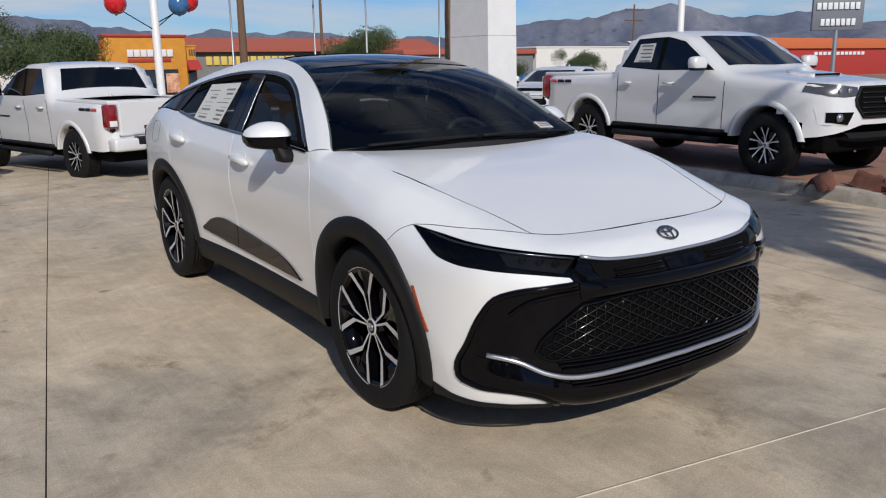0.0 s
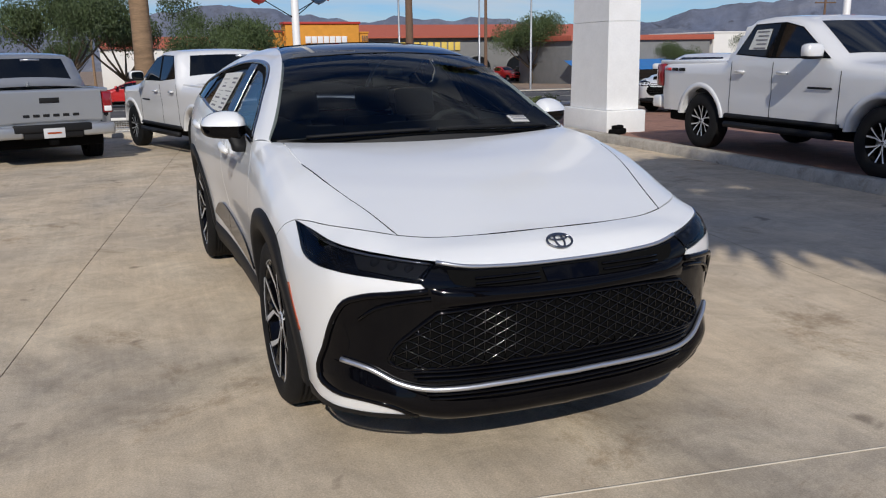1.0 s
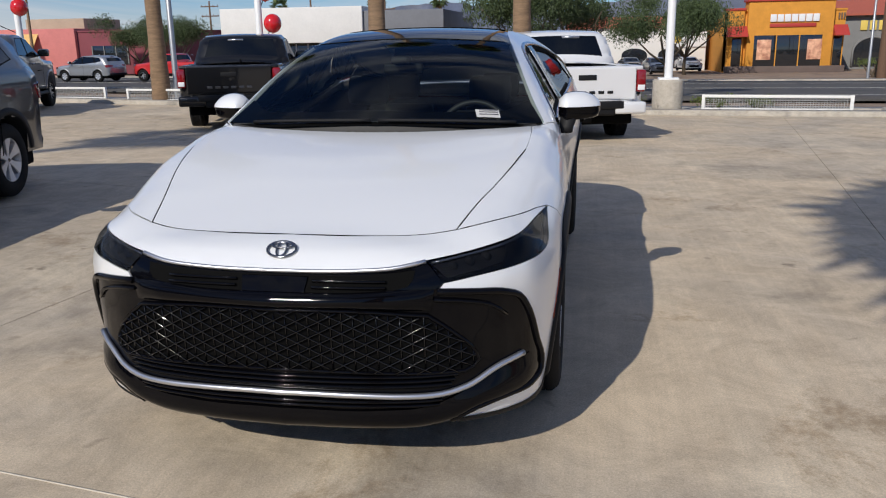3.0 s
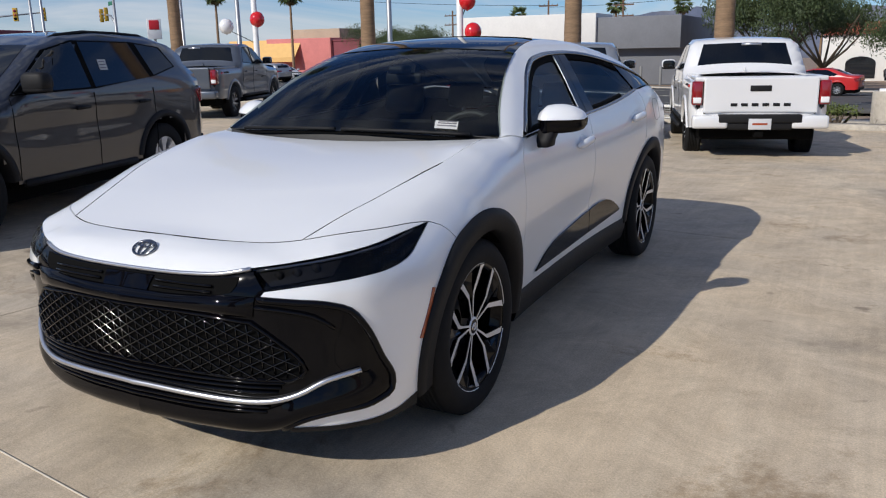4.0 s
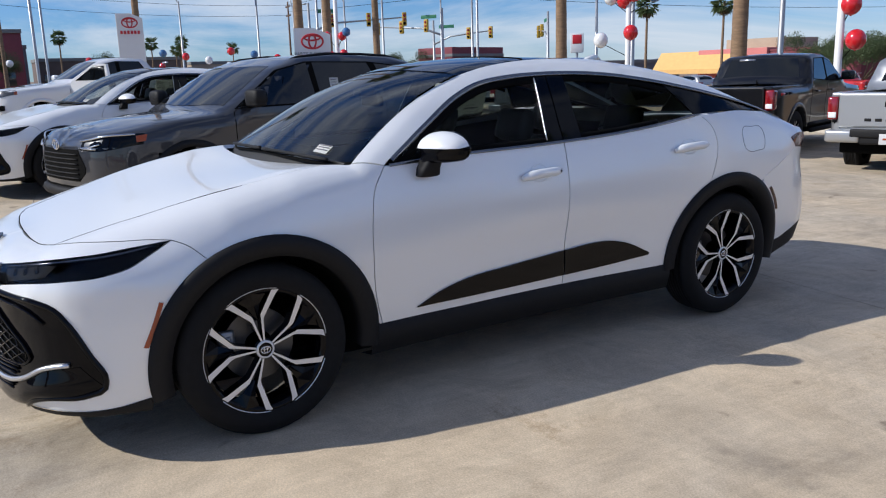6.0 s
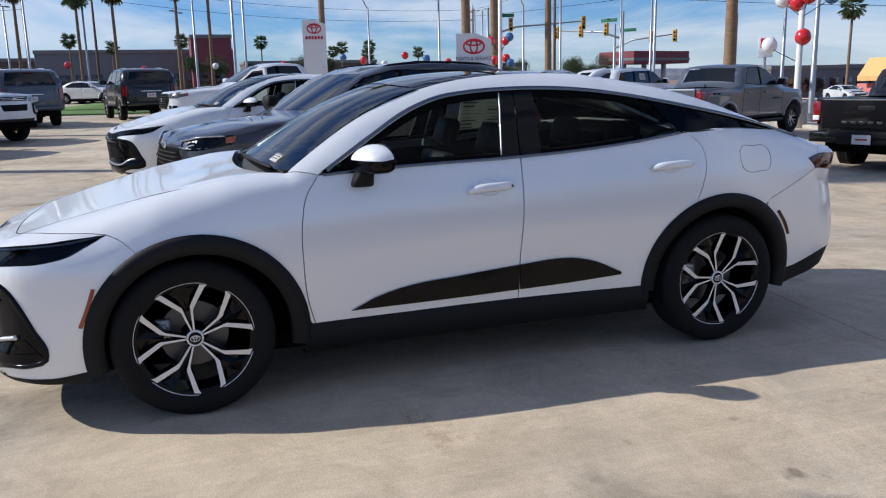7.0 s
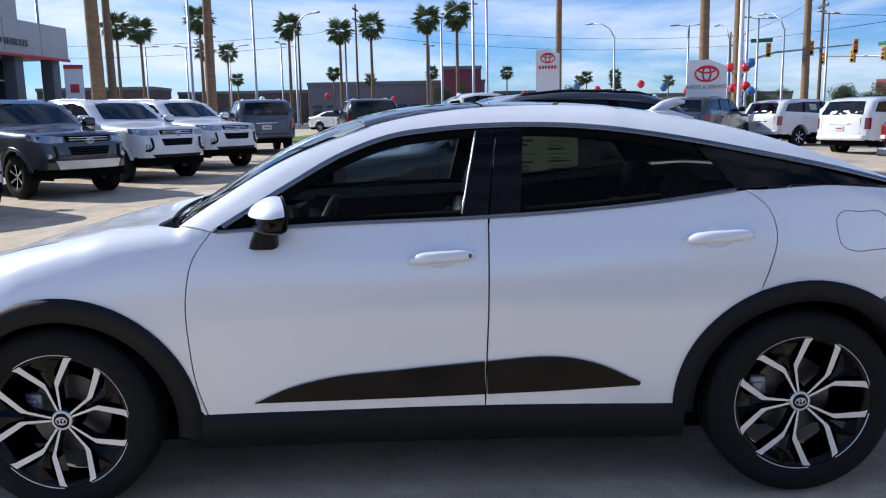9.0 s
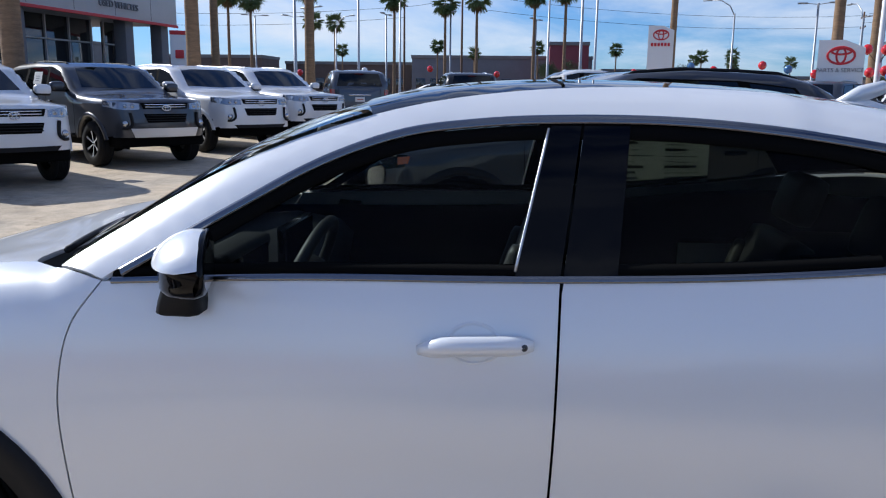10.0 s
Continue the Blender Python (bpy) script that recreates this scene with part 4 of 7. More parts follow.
    part("wheel_hub", [moved(box(-.075, .075, -.03, .03, -.07, .06, .02), C), moved(box(-.18, .18, -.012, .012, -.02, .025, .01), C), moved(box(-.02, .02, -.012, .012, -.17, -.05, .01), C), tube([(.385, .95, .97), (.385, .75, .88)], .035, 8)], CABIN, sw)
    for sx in (-.385, .385):
        seat(car, sx, 1.18, .62)
    for sx in (-.36, .36):
        seat(car, sx, 2.02, .60)
    part("rear_view_mirror", [box(-.11, .11, .98, 1.01, 1.30, 1.36, .015), box(-.05, .05, .90, 1.0, 1.355, 1.40, .02)], CABIN, car)
    return car


def mirror_shell(kind):
    """The shell of the left door mirror, a loft outwards along x: a white cap above, a black box below and behind."""
    n, V, Fs = 18, [], []
    for i in range(n + 1):
        u = i / n
        end = (1 - u ** 9) ** .5 * min(1, .55 + 3 * u)
        x = .838 + .207 * u
        front, back = .752 + .030 * (1 - min(1, u * 4)) ** 2 + .085 * u ** 1.8, .872 + .058 * u
        front = back - (back - front) * (.62 + .38 * end)
        top = 1.143 + (.036 + .062 * math.sin(math.pi * (.12 + .62 * u)) - .045 * u) * (.25 + .75 * end)
        low = 1.143 - (.072 - .012 * u) * (.45 + .55 * end)
        ring = []
        if kind == 0:
            for k in range(11):
                a = math.pi / 2 * k / 10
                s_ = 1 - math.cos(a) ** 1.15
                ring.append((front + (back - .010 - front) * s_, 1.143 + (top - 1.143) * math.sin(a) ** 1.15 * (1 - .10 * max(0, (s_ - .55) / .45) ** 2)))
        else:
            f2 = front + .010
            ring = [(f2 - .004, 1.1425), (f2, 1.140), (f2 + .003, 1.118), (f2 + .004, low + .016), (f2 + .014, low + .004), (f2 + .04, low), (back - .02, low), (back - .003, low + .008), (back + .002, low + .02), (back + .002, top - .012), (back - .004, top - .003), (back - .012, top - .006)]
        V += [(x, y, z) for y, z in ring]
    m = len(ring)
    for i in range(n):
        Fs += [(i * m + k, i * m + k + 1, (i + 1) * m + k + 1, (i + 1) * m + k) for k in range(m - 1)]
    Fs += [tuple(n * m + k for k in range(m)), tuple(reversed(range(m)))]
    return V, Fs


def seat(car, x, y, z):
    w = .24
    part("seat", [box(x - w, x + w, y - .25, y + .27, z - .24, z - .08, .05), box(x - w, x - w + .08, y - .22, y + .25, z - .2, z - .04, .03), box(x + w - .08, x + w, y - .22, y + .25, z - .2, z - .04, .03)], LEATHER, car)
    M = Matrix.Translation((x, y + .27, z - .12)) @ Matrix.Rotation(radians(-18), 4, "X")
    part("seat_back", [moved(box(-w, w, -.06, .06, 0, .58, .05), M), moved(box(-w, -w + .09, -.09, .05, .05, .5, .035), M), moved(box(w - .09, w, -.09, .05, .05, .5, .035), M)], LEATHER, car)
    part("headrest", [moved(box(-.13, .13, -.05, .05, .62, .80, .045), M)], LEATHER, car)


sedan_car = make_sedan()


# ---- the lie of the land ----
LOT = radians(-8.8)                      # the lot's grid against the sedan
U, V_ = Vector((math.cos(LOT), math.sin(LOT), 0)), Vector((-math.sin(LOT), math.cos(LOT), 0))
FALL = ((-3000, 0), (2, 0), (6, -.04), (11, -.13), (16, -.25), (25, -.6), (40, -1.1), (60, -1.6), (82, -2.1), (150, -2.9), (3000, -45))
RISE = ((-3000, 19), (-200, 1.6), (-60, .62), (-20, .32), (-9, .14), (-3, 0), (3000, 0))


def g(x, y):
    return float(np.interp(y, *zip(*FALL)) + np.interp(x, *zip(*RISE)))


def lot(u, v):
    return U * u + V_ * v


def concrete(name, a, b, c, streak, rough=.82, scale=1.0):
    """Worn paving: two tones in broad patches, brushed streaks, fine grit and dark spots."""
    m = bpy.data.materials.new(name)
    m.use_nodes = True
    n, l = m.node_tree.nodes, m.node_tree.links
    bs = n["Principled BSDF"]
    bs.inputs["Roughness"].default_value = rough
    co = n.new("ShaderNodeTexCoord")
    def noise_at(sc, detail, rough_, stretch=(1, 1, 1), turn=0.0, dist=0.0):
        mp_ = n.new("ShaderNodeMapping")
        mp_.inputs["Scale"].default_value, mp_.inputs["Rotation"].default_value = stretch, (0, 0, turn)
        l.new(co.outputs["Object"], mp_.inputs["Vector"])
        t = n.new("ShaderNodeTexNoise")
        t.inputs["Scale"].default_value, t.inputs["Detail"].default_value, t.inputs["Roughness"].default_value, t.inputs["Distortion"].default_value = sc * scale, detail, rough_, dist
        l.new(mp_.outputs["Vector"], t.inputs["Vector"])
        return t.outputs["Fac"]
    def ramp_of(fac, lo, hi):
        r = n.new("ShaderNodeMapRange")
        r.inputs["From Min"].default_value, r.inputs["From Max"].default_value = lo, hi
        l.new(fac, r.inputs["Value"])
        return r.outputs["Result"]
    def mix(fac, x, y, kind="MIX"):
        k = n.new("ShaderNodeMix")
        k.data_type, k.blend_type = "RGBA", kind
        for sock, v in ((k.inputs["Factor"], fac), (k.inputs["A"], x), (k.inputs["B"], y)):
            if isinstance(v, (int, float)):
                sock.default_value = v
            elif isinstance(v, tuple):
                sock.default_value = (*v, 1)
            else:
                l.new(v, sock)
        return k.outputs["Result"]
    base = mix(ramp_of(noise_at(.33, 6, .62, dist=.6), .42, .62), a, b)
    base = mix(ramp_of(noise_at(.9, 8, .68, (1, .45, 1), -LOT, .4), .52, .74), base, c)
    mott = mix(ramp_of(noise_at(2.3, 12, .80, dist=.5), .40, .60), (.84, .825, .80), (1.13, 1.12, 1.10))
    base = mix(1.0, base, mott, "MULTIPLY")
    stain = mix(ramp_of(noise_at(.75, 12, .80, dist=.35), .56, .64), (1, 1, 1), (.70, .65, .59))
    base = mix(1.0, base, stain, "MULTIPLY")
    grey = mix(ramp_of(noise_at(.5, 8, .70, dist=.5), .53, .66), (1, 1, 1), (.66, .67, .69))
    base = mix(1.0, base, grey, "MULTIPLY")
    st = mix(ramp_of(noise_at(26, 3, .6, (1, .03, 1), -LOT), .35, .75), (1 - streak,) * 3, (1 + streak,) * 3)
    base = mix(1.0, base, st, "MULTIPLY")
    grit = mix(ramp_of(noise_at(120, 4, .7), .3, .7), (.76, .76, .76), (1.20, 1.19, 1.17))
    base = mix(1.0, base, grit, "MULTIPLY")
    spots = mix(ramp_of(noise_at(3.1, 3, .5, dist=.3), .685, .74), (1, 1, 1), (.55, .53, .52))
    base = mix(1.0, base, spots, "MULTIPLY")
    l.new(base, bs.inputs["Base Color"])
    bp = n.new("ShaderNodeBump")
    bp.inputs["Strength"].default_value, bp.inputs["Distance"].default_value = .35, .004
    l.new(noise_at(70, 5, .7), bp.inputs["Height"])
    l.new(bp.outputs["Normal"], bs.inputs["Normal"])
    return m


CONCRETE = concrete("worn_concrete", (.58, .475, .345), (.475, .41, .325), (.67, .575, .435), .06)
KERB = concrete("kerb_concrete", (.46, .42, .36), (.38, .35, .30), (.52, .48, .41), .03, scale=2)
ASPHALT = concrete("asphalt", (.085, .082, .08), (.065, .063, .062), (.11, .105, .10), .04, .9)
DIRT = concrete("dry_ground", (.30, .22, .16), (.25, .18, .13), (.36, .28, .20), .02, .95, .6)
GRAVEL = concrete("red_gravel", (.33, .17, .12), (.28, .15, .11), (.38, .21, .15), .02, .95, 2.5)
GRASS = material("lawn_grass", (.09, .17, .03), .9, vary=.4, scale=6, bump=.4)
# the blue-grey tones hold the aerial haze of distance, painted into the rock
ROCK = concrete("haze_tinted_rock", (.105, .125, .185), (.155, .17, .22), (.23, .235, .265), .0, 1.0, .004)

# one sheet of ground to the horizon
xs = sorted(set(np.round(np.concatenate([np.linspace(-70, 70, 57), np.linspace(-3000, 3000, 41), (-200, 200, -120, 120)]), 2)))
ys = sorted(set(np.round(np.concatenate([np.linspace(-40, 120, 65), np.linspace(-3000, 3000, 41), (200, 300)]), 2)))
vv = [(x, y, g(x, y) - .16) for x in xs for y in ys]
k = len(ys)
tagged(part("ground", [(vv, [(i * k + j, (i + 1) * k + j, (i + 1) * k + j + 1, i * k + j + 1) for i in range(len(xs) - 1) for j in range(k - 1)])], DIRT), "dry tan desert ground stretching to the mountains", "ground", kind="structure")


def draped(u0, u1, v0, v1, lift_, nu, nv, thick=.06):
    """A slab on the lot's grid, its top following the land."""
    top = []
    for i in range(nu + 1):
        for j in range(nv + 1):
            p = lot(u0 + (u1 - u0) * i / nu, v0 + (v1 - v0) * j / nv)
            top.append((p.x, p.y, g(p.x, p.y) + lift_))
    q = nv + 1
    F4 = [(i * q + j, (i + 1) * q + j, (i + 1) * q + j + 1, i * q + j + 1) for i in range(nu) for j in range(nv)]
    edge = [i * q for i in range(nu + 1)] + [nu * q + j for j in range(1, q)] + [i * q + nv for i in range(nu - 1, -1, -1)] + [j for j in range(nv - 1, 0, -1)]
    b0 = len(top)
    Vt = top + [(top[i][0], top[i][1], top[i][2] - thick) for i in edge]
    m = len(edge)
    F4 += [(edge[(a + 1) % m], edge[a], b0 + a, b0 + (a + 1) % m) for a in range(m)]
    return Vt, F4


pavement = tagged(part("pavement", [draped(-95, 12, -30, 15.5, -.05, 100, 45, .03)], ASPHALT), "dark joints below the concrete parking lot", "pavement", kind="structure")
road = tagged(part("road", [draped(-400, 400, 26, 52, -.02, 80, 8)], ASPHALT), "grey asphalt street beyond the lot", "road", kind="structure")
for v0, v1, nm in ((17.4, 19.2, "sidewalk"), (53.0, 55.0, "sidewalk")):
    tagged(part(nm, [draped(-300, 300, v0, v1, .03, 60, 1, .1)], KERB), "pale concrete sidewalk along the street", "sidewalk", kind="structure")
LINE = material("road_paint", (.62, .60, .52), .8, vary=.2, scale=5)
for v0 in (30, 38.8, 39.3, 47):
    tagged(part("road_marking", [draped(-120, 120, v0, v0 + .12, -.012, 40, 1, .002)], LINE), "faded painted line on the asphalt", "road marking", kind="structure")
for u0, u1, v0, v1 in ((-62, -38, -12, -6), (-75, -40, 3.5, 5.5), (-37, -32, -14, -4)):
    tagged(part("lawn", [draped(u0, u1, v0, v1, .05, 12, 3)], GRASS), "strip of green mown lawn", "lawn", kind="stuff")

# kerb and planting island beside the pylon
kx = lambda y: 5.45 + .11 * y
rows = []
for y in np.linspace(-12, 15.6, 40):
    z = g(kx(y), y)
    rows.append([(kx(y), y, z - .05), (kx(y) + .02, y, z + .125), (kx(y) + .045, y, z + .145), (kx(y) + .17, y, z + .145), (kx(y) + .175, y, z + .10)])
tagged(part("kerb", [([p for r in rows for p in r], [(i * 5 + j, i * 5 + j + 1, i * 5 + j + 6, i * 5 + j + 5) for i in range(39) for j in range(4)])], KERB), "worn concrete kerb edging the island", "kerb", kind="structure")
rows = [[(x, y, g(x, y) + .115) for x in (kx(y) + .15, 9, 12, 17, 24)] for y in np.linspace(-12, 15.6, 30)]
tagged(part("island", [([p for r in rows for p in r], [(i * 5 + j, i * 5 + j + 1, i * 5 + j + 6, i * 5 + j + 5) for i in range(29) for j in range(4)])], GRAVEL), "red-brown gravel island behind the kerb", "island", kind="structure")
rows = []
for u in np.linspace(-60, 6.6, 60):
    a, b = lot(u, 15.4), lot(u, 15.65)
    z = g(a.x, a.y)
    rows.append([(*a.xy, z - .03), (*a.xy, z + .10), (*b.xy, z + .12), (*b.xy, z - .1)])
tagged(part("kerb", [([p for r in rows for p in r], [(i * 4 + j, i * 4 + j + 1, i * 4 + j + 5, i * 4 + j + 4) for i in range(59) for j in range(3)])], KERB), "pale concrete kerb along the fence", "kerb", kind="structure")

# low white fence
FENCE = material("white_fence_paint", (.78, .77, .73), .55, vary=.08, scale=9)
WIRE = material("fence_wire", (.45, .45, .43), .5, .3)
for u0, u1 in ((-14.6, -11.4), (-10.6, -7.2), (-6.4, -3.0), (1.05, 4.05), (4.9, 7.6), (-19, -15.4)):
    mid = lot((u0 + u1) / 2, 15.95)
    f = thing("fence_panel", "low white steel fence panel with wire mesh infill", "fence", Matrix.Translation((mid.x, mid.y, g(mid.x, mid.y) + .05)) @ Matrix.Rotation(LOT, 4, "Z"), "fence panels along the kerb")
    w = (u1 - u0) / 2
    for zz in (.05, .34):
        part("rail", [box(-w, w, -.03, .03, zz - .03, zz + .03, .006)], FENCE, f)
    for xx in (-w, w):
        part("post", [box(xx - .035, xx + .035, -.035, .035, -.12, .375, .006)], FENCE, f)
    wires = [plain_box(-w, w, -.004, .004, zz - .004, zz + .004) for zz in np.linspace(.09, .30, 6)] + [plain_box(x - .004, x + .004, -.004, .004, .05, .34) for x in np.arange(-w + .05, w, .055)]
    part("wire_mesh", wires, WIRE, f, flat=True)

# mountains far off, their haze put into the rock colour
def range_of(name, dist, a0, a1, height, seed, label):
    n, q, V, Fs = 300, 15, [], []
    for i in range(n + 1):
        a = radians(a0 + (a1 - a0) * i / n)
        h = 0
        for o in range(6):
            h += .5 ** o * noise.noise(Vector((a * 5 * 2 ** o, seed, o * 3.1)))
        ends = min(1, i / 40, (n - i) / 14)
        h = max(.12, .80 + .38 * h) * height * (ends * ends * (3 - 2 * ends) * .85 + .15)
        for j in range(q):
            s = j / (q - 1)
            r = dist - 520 * (1 - s) * 1.1
            rough_ = height * (.16 * noise.noise(Vector((a * 40, s * 3, seed))) + .09 * noise.noise(Vector((a * 110, s * 8, seed)))) * (1 if 0 < j < q - 1 else .3)
            V.append((r * math.sin(a), r * math.cos(a), -70 + (h + 60) * s ** 1.35 + rough_ * s))
    for i in range(n):
        for j in range(q - 1):
            Fs.append((i * q + j, (i + 1) * q + j, (i + 1) * q + j + 1, i * q + j + 1))
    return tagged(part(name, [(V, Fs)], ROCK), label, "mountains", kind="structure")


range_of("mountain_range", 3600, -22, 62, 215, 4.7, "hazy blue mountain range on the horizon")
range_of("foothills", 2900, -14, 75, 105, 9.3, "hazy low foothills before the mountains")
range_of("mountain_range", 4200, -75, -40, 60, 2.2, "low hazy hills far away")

# ---- buildings ----
STUCCO = material("orange_stucco", (.62, .27, .035), .85, vary=.12, scale=2, bump=.1)
REDTRIM = material("red_trim", (.42, .04, .03), .6, vary=.1, scale=3)
GREYWALL = material("grey_stucco", (.20, .20, .195), .85, vary=.12, scale=1, bump=.1)
TILE = material("red_roof_tile", (.40, .10, .06), .8, vary=.25, scale=3, bump=.3, stretch=(6, 1, 1))
OFFWHITE = material("white_stucco", (.72, .70, .66), .85, vary=.06, scale=.8)
PALEGREY = material("pale_grey_panel", (.48, .48, .49), .6, vary=.06, scale=.6)
SLATEWALL = material("blue_grey_wall", (.17, .175, .19), .8, vary=.1, scale=.8)
PINK = material("pink_stucco", (.60, .20, .18), .85, vary=.1, scale=1)
YELLOW = material("yellow_awning", (.72, .44, .16), .8, vary=.08, scale=2)
MAROON = material("maroon_wall", (.22, .055, .068), .85, vary=.1, scale=1)
BROWN = material("brown_block", (.13, .095, .08), .85, vary=.15, scale=1)
TANWALL = material("tan_wall", (.42, .33, .24), .85, vary=.1, scale=.8)
PANE = material("window_pane", (.015, .017, .02), .06, coat=1.0)
STEELPOLE = material("galvanised_steel", (.40, .41, .42), .45, .7, vary=.12, scale=4)
WHITEPOLE = material("white_pole_paint", (.76, .76, .75), .45, vary=.06, scale=3)
WOODPOLE = material("pole_timber", (.13, .075, .045), .85, vary=.3, scale=4, stretch=(8, 8, 1), bump=.2)
SIGNWHITE = material("white_sign_panel", (.78, .78, .78), .4, vary=.03, scale=2)
SIGNRED = material("red_sign_print", (.55, .02, .03), .4)
SIGNGREY = material("grey_sign_print", (.17, .18, .20), .5)
SIGNGOLD = material("yellow_sign_letters", (.75, .55, .12), .5)
POSTER = material("food_poster", (.50, .07, .04), .6, vary=.5, scale=2, grain=(.80, .40, .25))
AWNBLUE = material("blue_awning", (.03, .16, .42), .7, vary=.08, scale=2)


def building(name, label, x0, x1, y, depth, z0, z1, mat, turn=0.0):
    b = thing(name, label, "building", Matrix.Translation(((x0 + x1) / 2, y, z0)) @ Matrix.Rotation(turn, 4, "Z"))
    w = (x1 - x0) / 2
    part("wall", [box(-w, w, 0, depth, -.5, z1 - z0, .04)], mat, b)
    part("parapet", [box(-w - .08, w + .08, -.08, depth + .08, z1 - z0 - .12, z1 - z0 + .06, .03)], mat, b)
    return b, w, z1 - z0


def letters(parent, x0, x1, z0, z1, y, mat, n, gap=.22, name="sign_block"):
    """A row of plain blocks where a name stands."""
    st = (x1 - x0) / n
    for i in range(n):
        part(name, [box(x0 + st * i, x0 + st * (i + 1 - gap), y - .12, y, z0, z1, .03)], mat, parent)


def words(text, size, mat, m, parent, depth=.02, name="lettering"):
    cu = bpy.data.curves.new(name, "FONT")
    cu.body, cu.size, cu.extrude, cu.align_x, cu.align_y = text, size, depth, "CENTER", "CENTER"
    tmp = bpy.data.objects.new("tmp", cu)
    me = bpy.data.meshes.new_from_object(tmp)
    bpy.data.objects.remove(tmp)
    me.materials.clear()
    me.materials.append(mat)
    ob = new(name, me)
    ob.parent, ob.matrix_basis = parent, m
    return ob


def pane_of(parent, x0, x1, z0, z1, y=0.0, mat=PANE, frame=GREYWALL, bars=1):
    w = part("window", [box(x0, x1, y - .05, y + .05, z0, z1, .01)], mat, parent)
    for i in range(bars + 1):
        xx = x0 + (x1 - x0) * i / bars
        part("frame", [plain_box(xx - .05, xx + .05, y - .1, y - .051, z0, z1)], frame, w, flat=True)
    return w


# restaurant
b, w, h = building("restaurant", "orange stucco restaurant with red awnings and a raised sign front", 14.0, 24.8, 82, 16, -2.2, 3.65, STUCCO)
part("sign_tower", [box(-3.6, 4.2, -.7, 1.5, 0, 6.7, .05)], STUCCO, b)
part("tower_cap", [box(-3.75, 4.35, -.85, 1.6, 6.66, 6.9, .04)], REDTRIM, b)
part("corner_tower", [box(-5.4, -3.9, -.4, 2, 0, 5.9, .05)], STUCCO, b)
part("corner_cap", [box(-5.5, -3.8, -.5, 2.1, 5.86, 6.1, .04)], REDTRIM, b)
for x0, x1 in ((-5.5, -3.62), (4.22, 5.5)):
    V = [(x0, -.42, 4.4), (x1, -.42, 4.4), (x1, -1.5, 3.5), (x0, -1.5, 3.5), (x0, -1.5, 3.4), (x1, -1.5, 3.4), (x0, -.42, 3.4), (x1, -.42, 3.4)]
    part("awning", [(V, [(0, 1, 2, 3), (3, 2, 5, 4), (0, 3, 4, 6), (1, 7, 5, 2), (4, 5, 7, 6)])], REDTRIM, b, "red sloping awning", flat=True)
pane_of(b, -3.0, 3.3, .6, 3.5, -.7, bars=3, frame=STUCCO)
pane_of(b, -5.0, -4.0, .6, 3.3, -.4, frame=STUCCO)
pane_of(b, 4.4, 5.3, .6, 3.3, -.02, frame=STUCCO)
for xx in (-2.0, 2.6):
    part("poster", [box(xx - .65, xx + .65, -.84, -.79, 1.2, 3.1, .01)], POSTER, b, "red and cream food poster")
part("base_band", [box(-5.5, 5.5, -.8, -.1, -.5, .6, .03)], BROWN, b)
letters(b, -1.6, 2.9, 4.75, 5.45, -.75, SIGNWHITE, 7, .12)
part("sign_band", [box(-1.6, 2.6, -.80, -.70, 4.25, 4.60, .02)], REDTRIM, b)
letters(b, 4.7, 5.4, 4.9, 5.5, -.02, BROWN, 3, .45)

# gym
b, w, h = building("gym_building", "long grey stucco building with red tile roof and arches", 25.6, 62, 91, 30, -2.1, 3.3, GREYWALL)
V = [(-w, -.6, h), (w, -.6, h), (w, 5, h + 1.6), (-w, 5, h + 1.6)]
part("roof", [(V, [(0, 1, 2, 3)]), plain_box(-w, w, -.7, -.55, h - .15, h + .05)], TILE, b, "red tile roof slope", flat=True)
letters(b, -15.0, -4.2, 3.75, 4.75, -.05, SIGNGOLD, 12, .25)
for x in (-13.6, -7.8, -2.0, 3.8, 9.6, 15.2):
    ring = [(x - 1.9, -.06, 0)] + [(x + 1.9 * math.cos(t), -.06, 1.5 + 1.55 * math.sin(t)) for t in np.linspace(math.pi, 0, 15)] + [(x + 1.9, -.06, 0)]
    part("arch_opening", [(ring, [tuple(range(len(ring)))])], PANE, b, flat=True)
    part("arch_rim", [tube(ring, .12, 6)], GREYWALL, b)
# shops left of the restaurant
b, w, h = building("shop_row", "white stucco shops with a red roof edge and dark arches", -2, 13.4, 92, 14, -2.1, 2.3, OFFWHITE)
V = [(-w, -.3, h), (w, -.3, h), (w, 3, h + 1.3), (-w, 3, h + 1.3)]
part("roof", [(V, [(0, 1, 2, 3)])], TILE, b, flat=True)
for x in (-4, 0, 4):
    ring = [(x - 1.4, -.06, 0)] + [(x + 1.4 * math.cos(t), -.06, 1.5 + .7 * math.sin(t)) for t in np.linspace(math.pi, 0, 11)] + [(x + 1.4, -.06, 0)]
    part("arch_opening", [(ring, [tuple(range(len(ring)))])], PANE, b, flat=True)
part("sign_board", [box(4.2, 7.7, -.2, -.05, 2.3, 3.9, .02)], SIGNWHITE, b)
words("DISPEN", .75, INK, Matrix.Translation((6.2, -.21, 3.2)) @ Matrix.Rotation(radians(90), 4, "X"), b)
part("sign_mark", [moved(lathe([(.01, -.03), (.42, -.03), (.42, .03)], 16, "y"), Matrix.Translation((4.6, -.2, 3.1)))], SIGNGOLD, b)
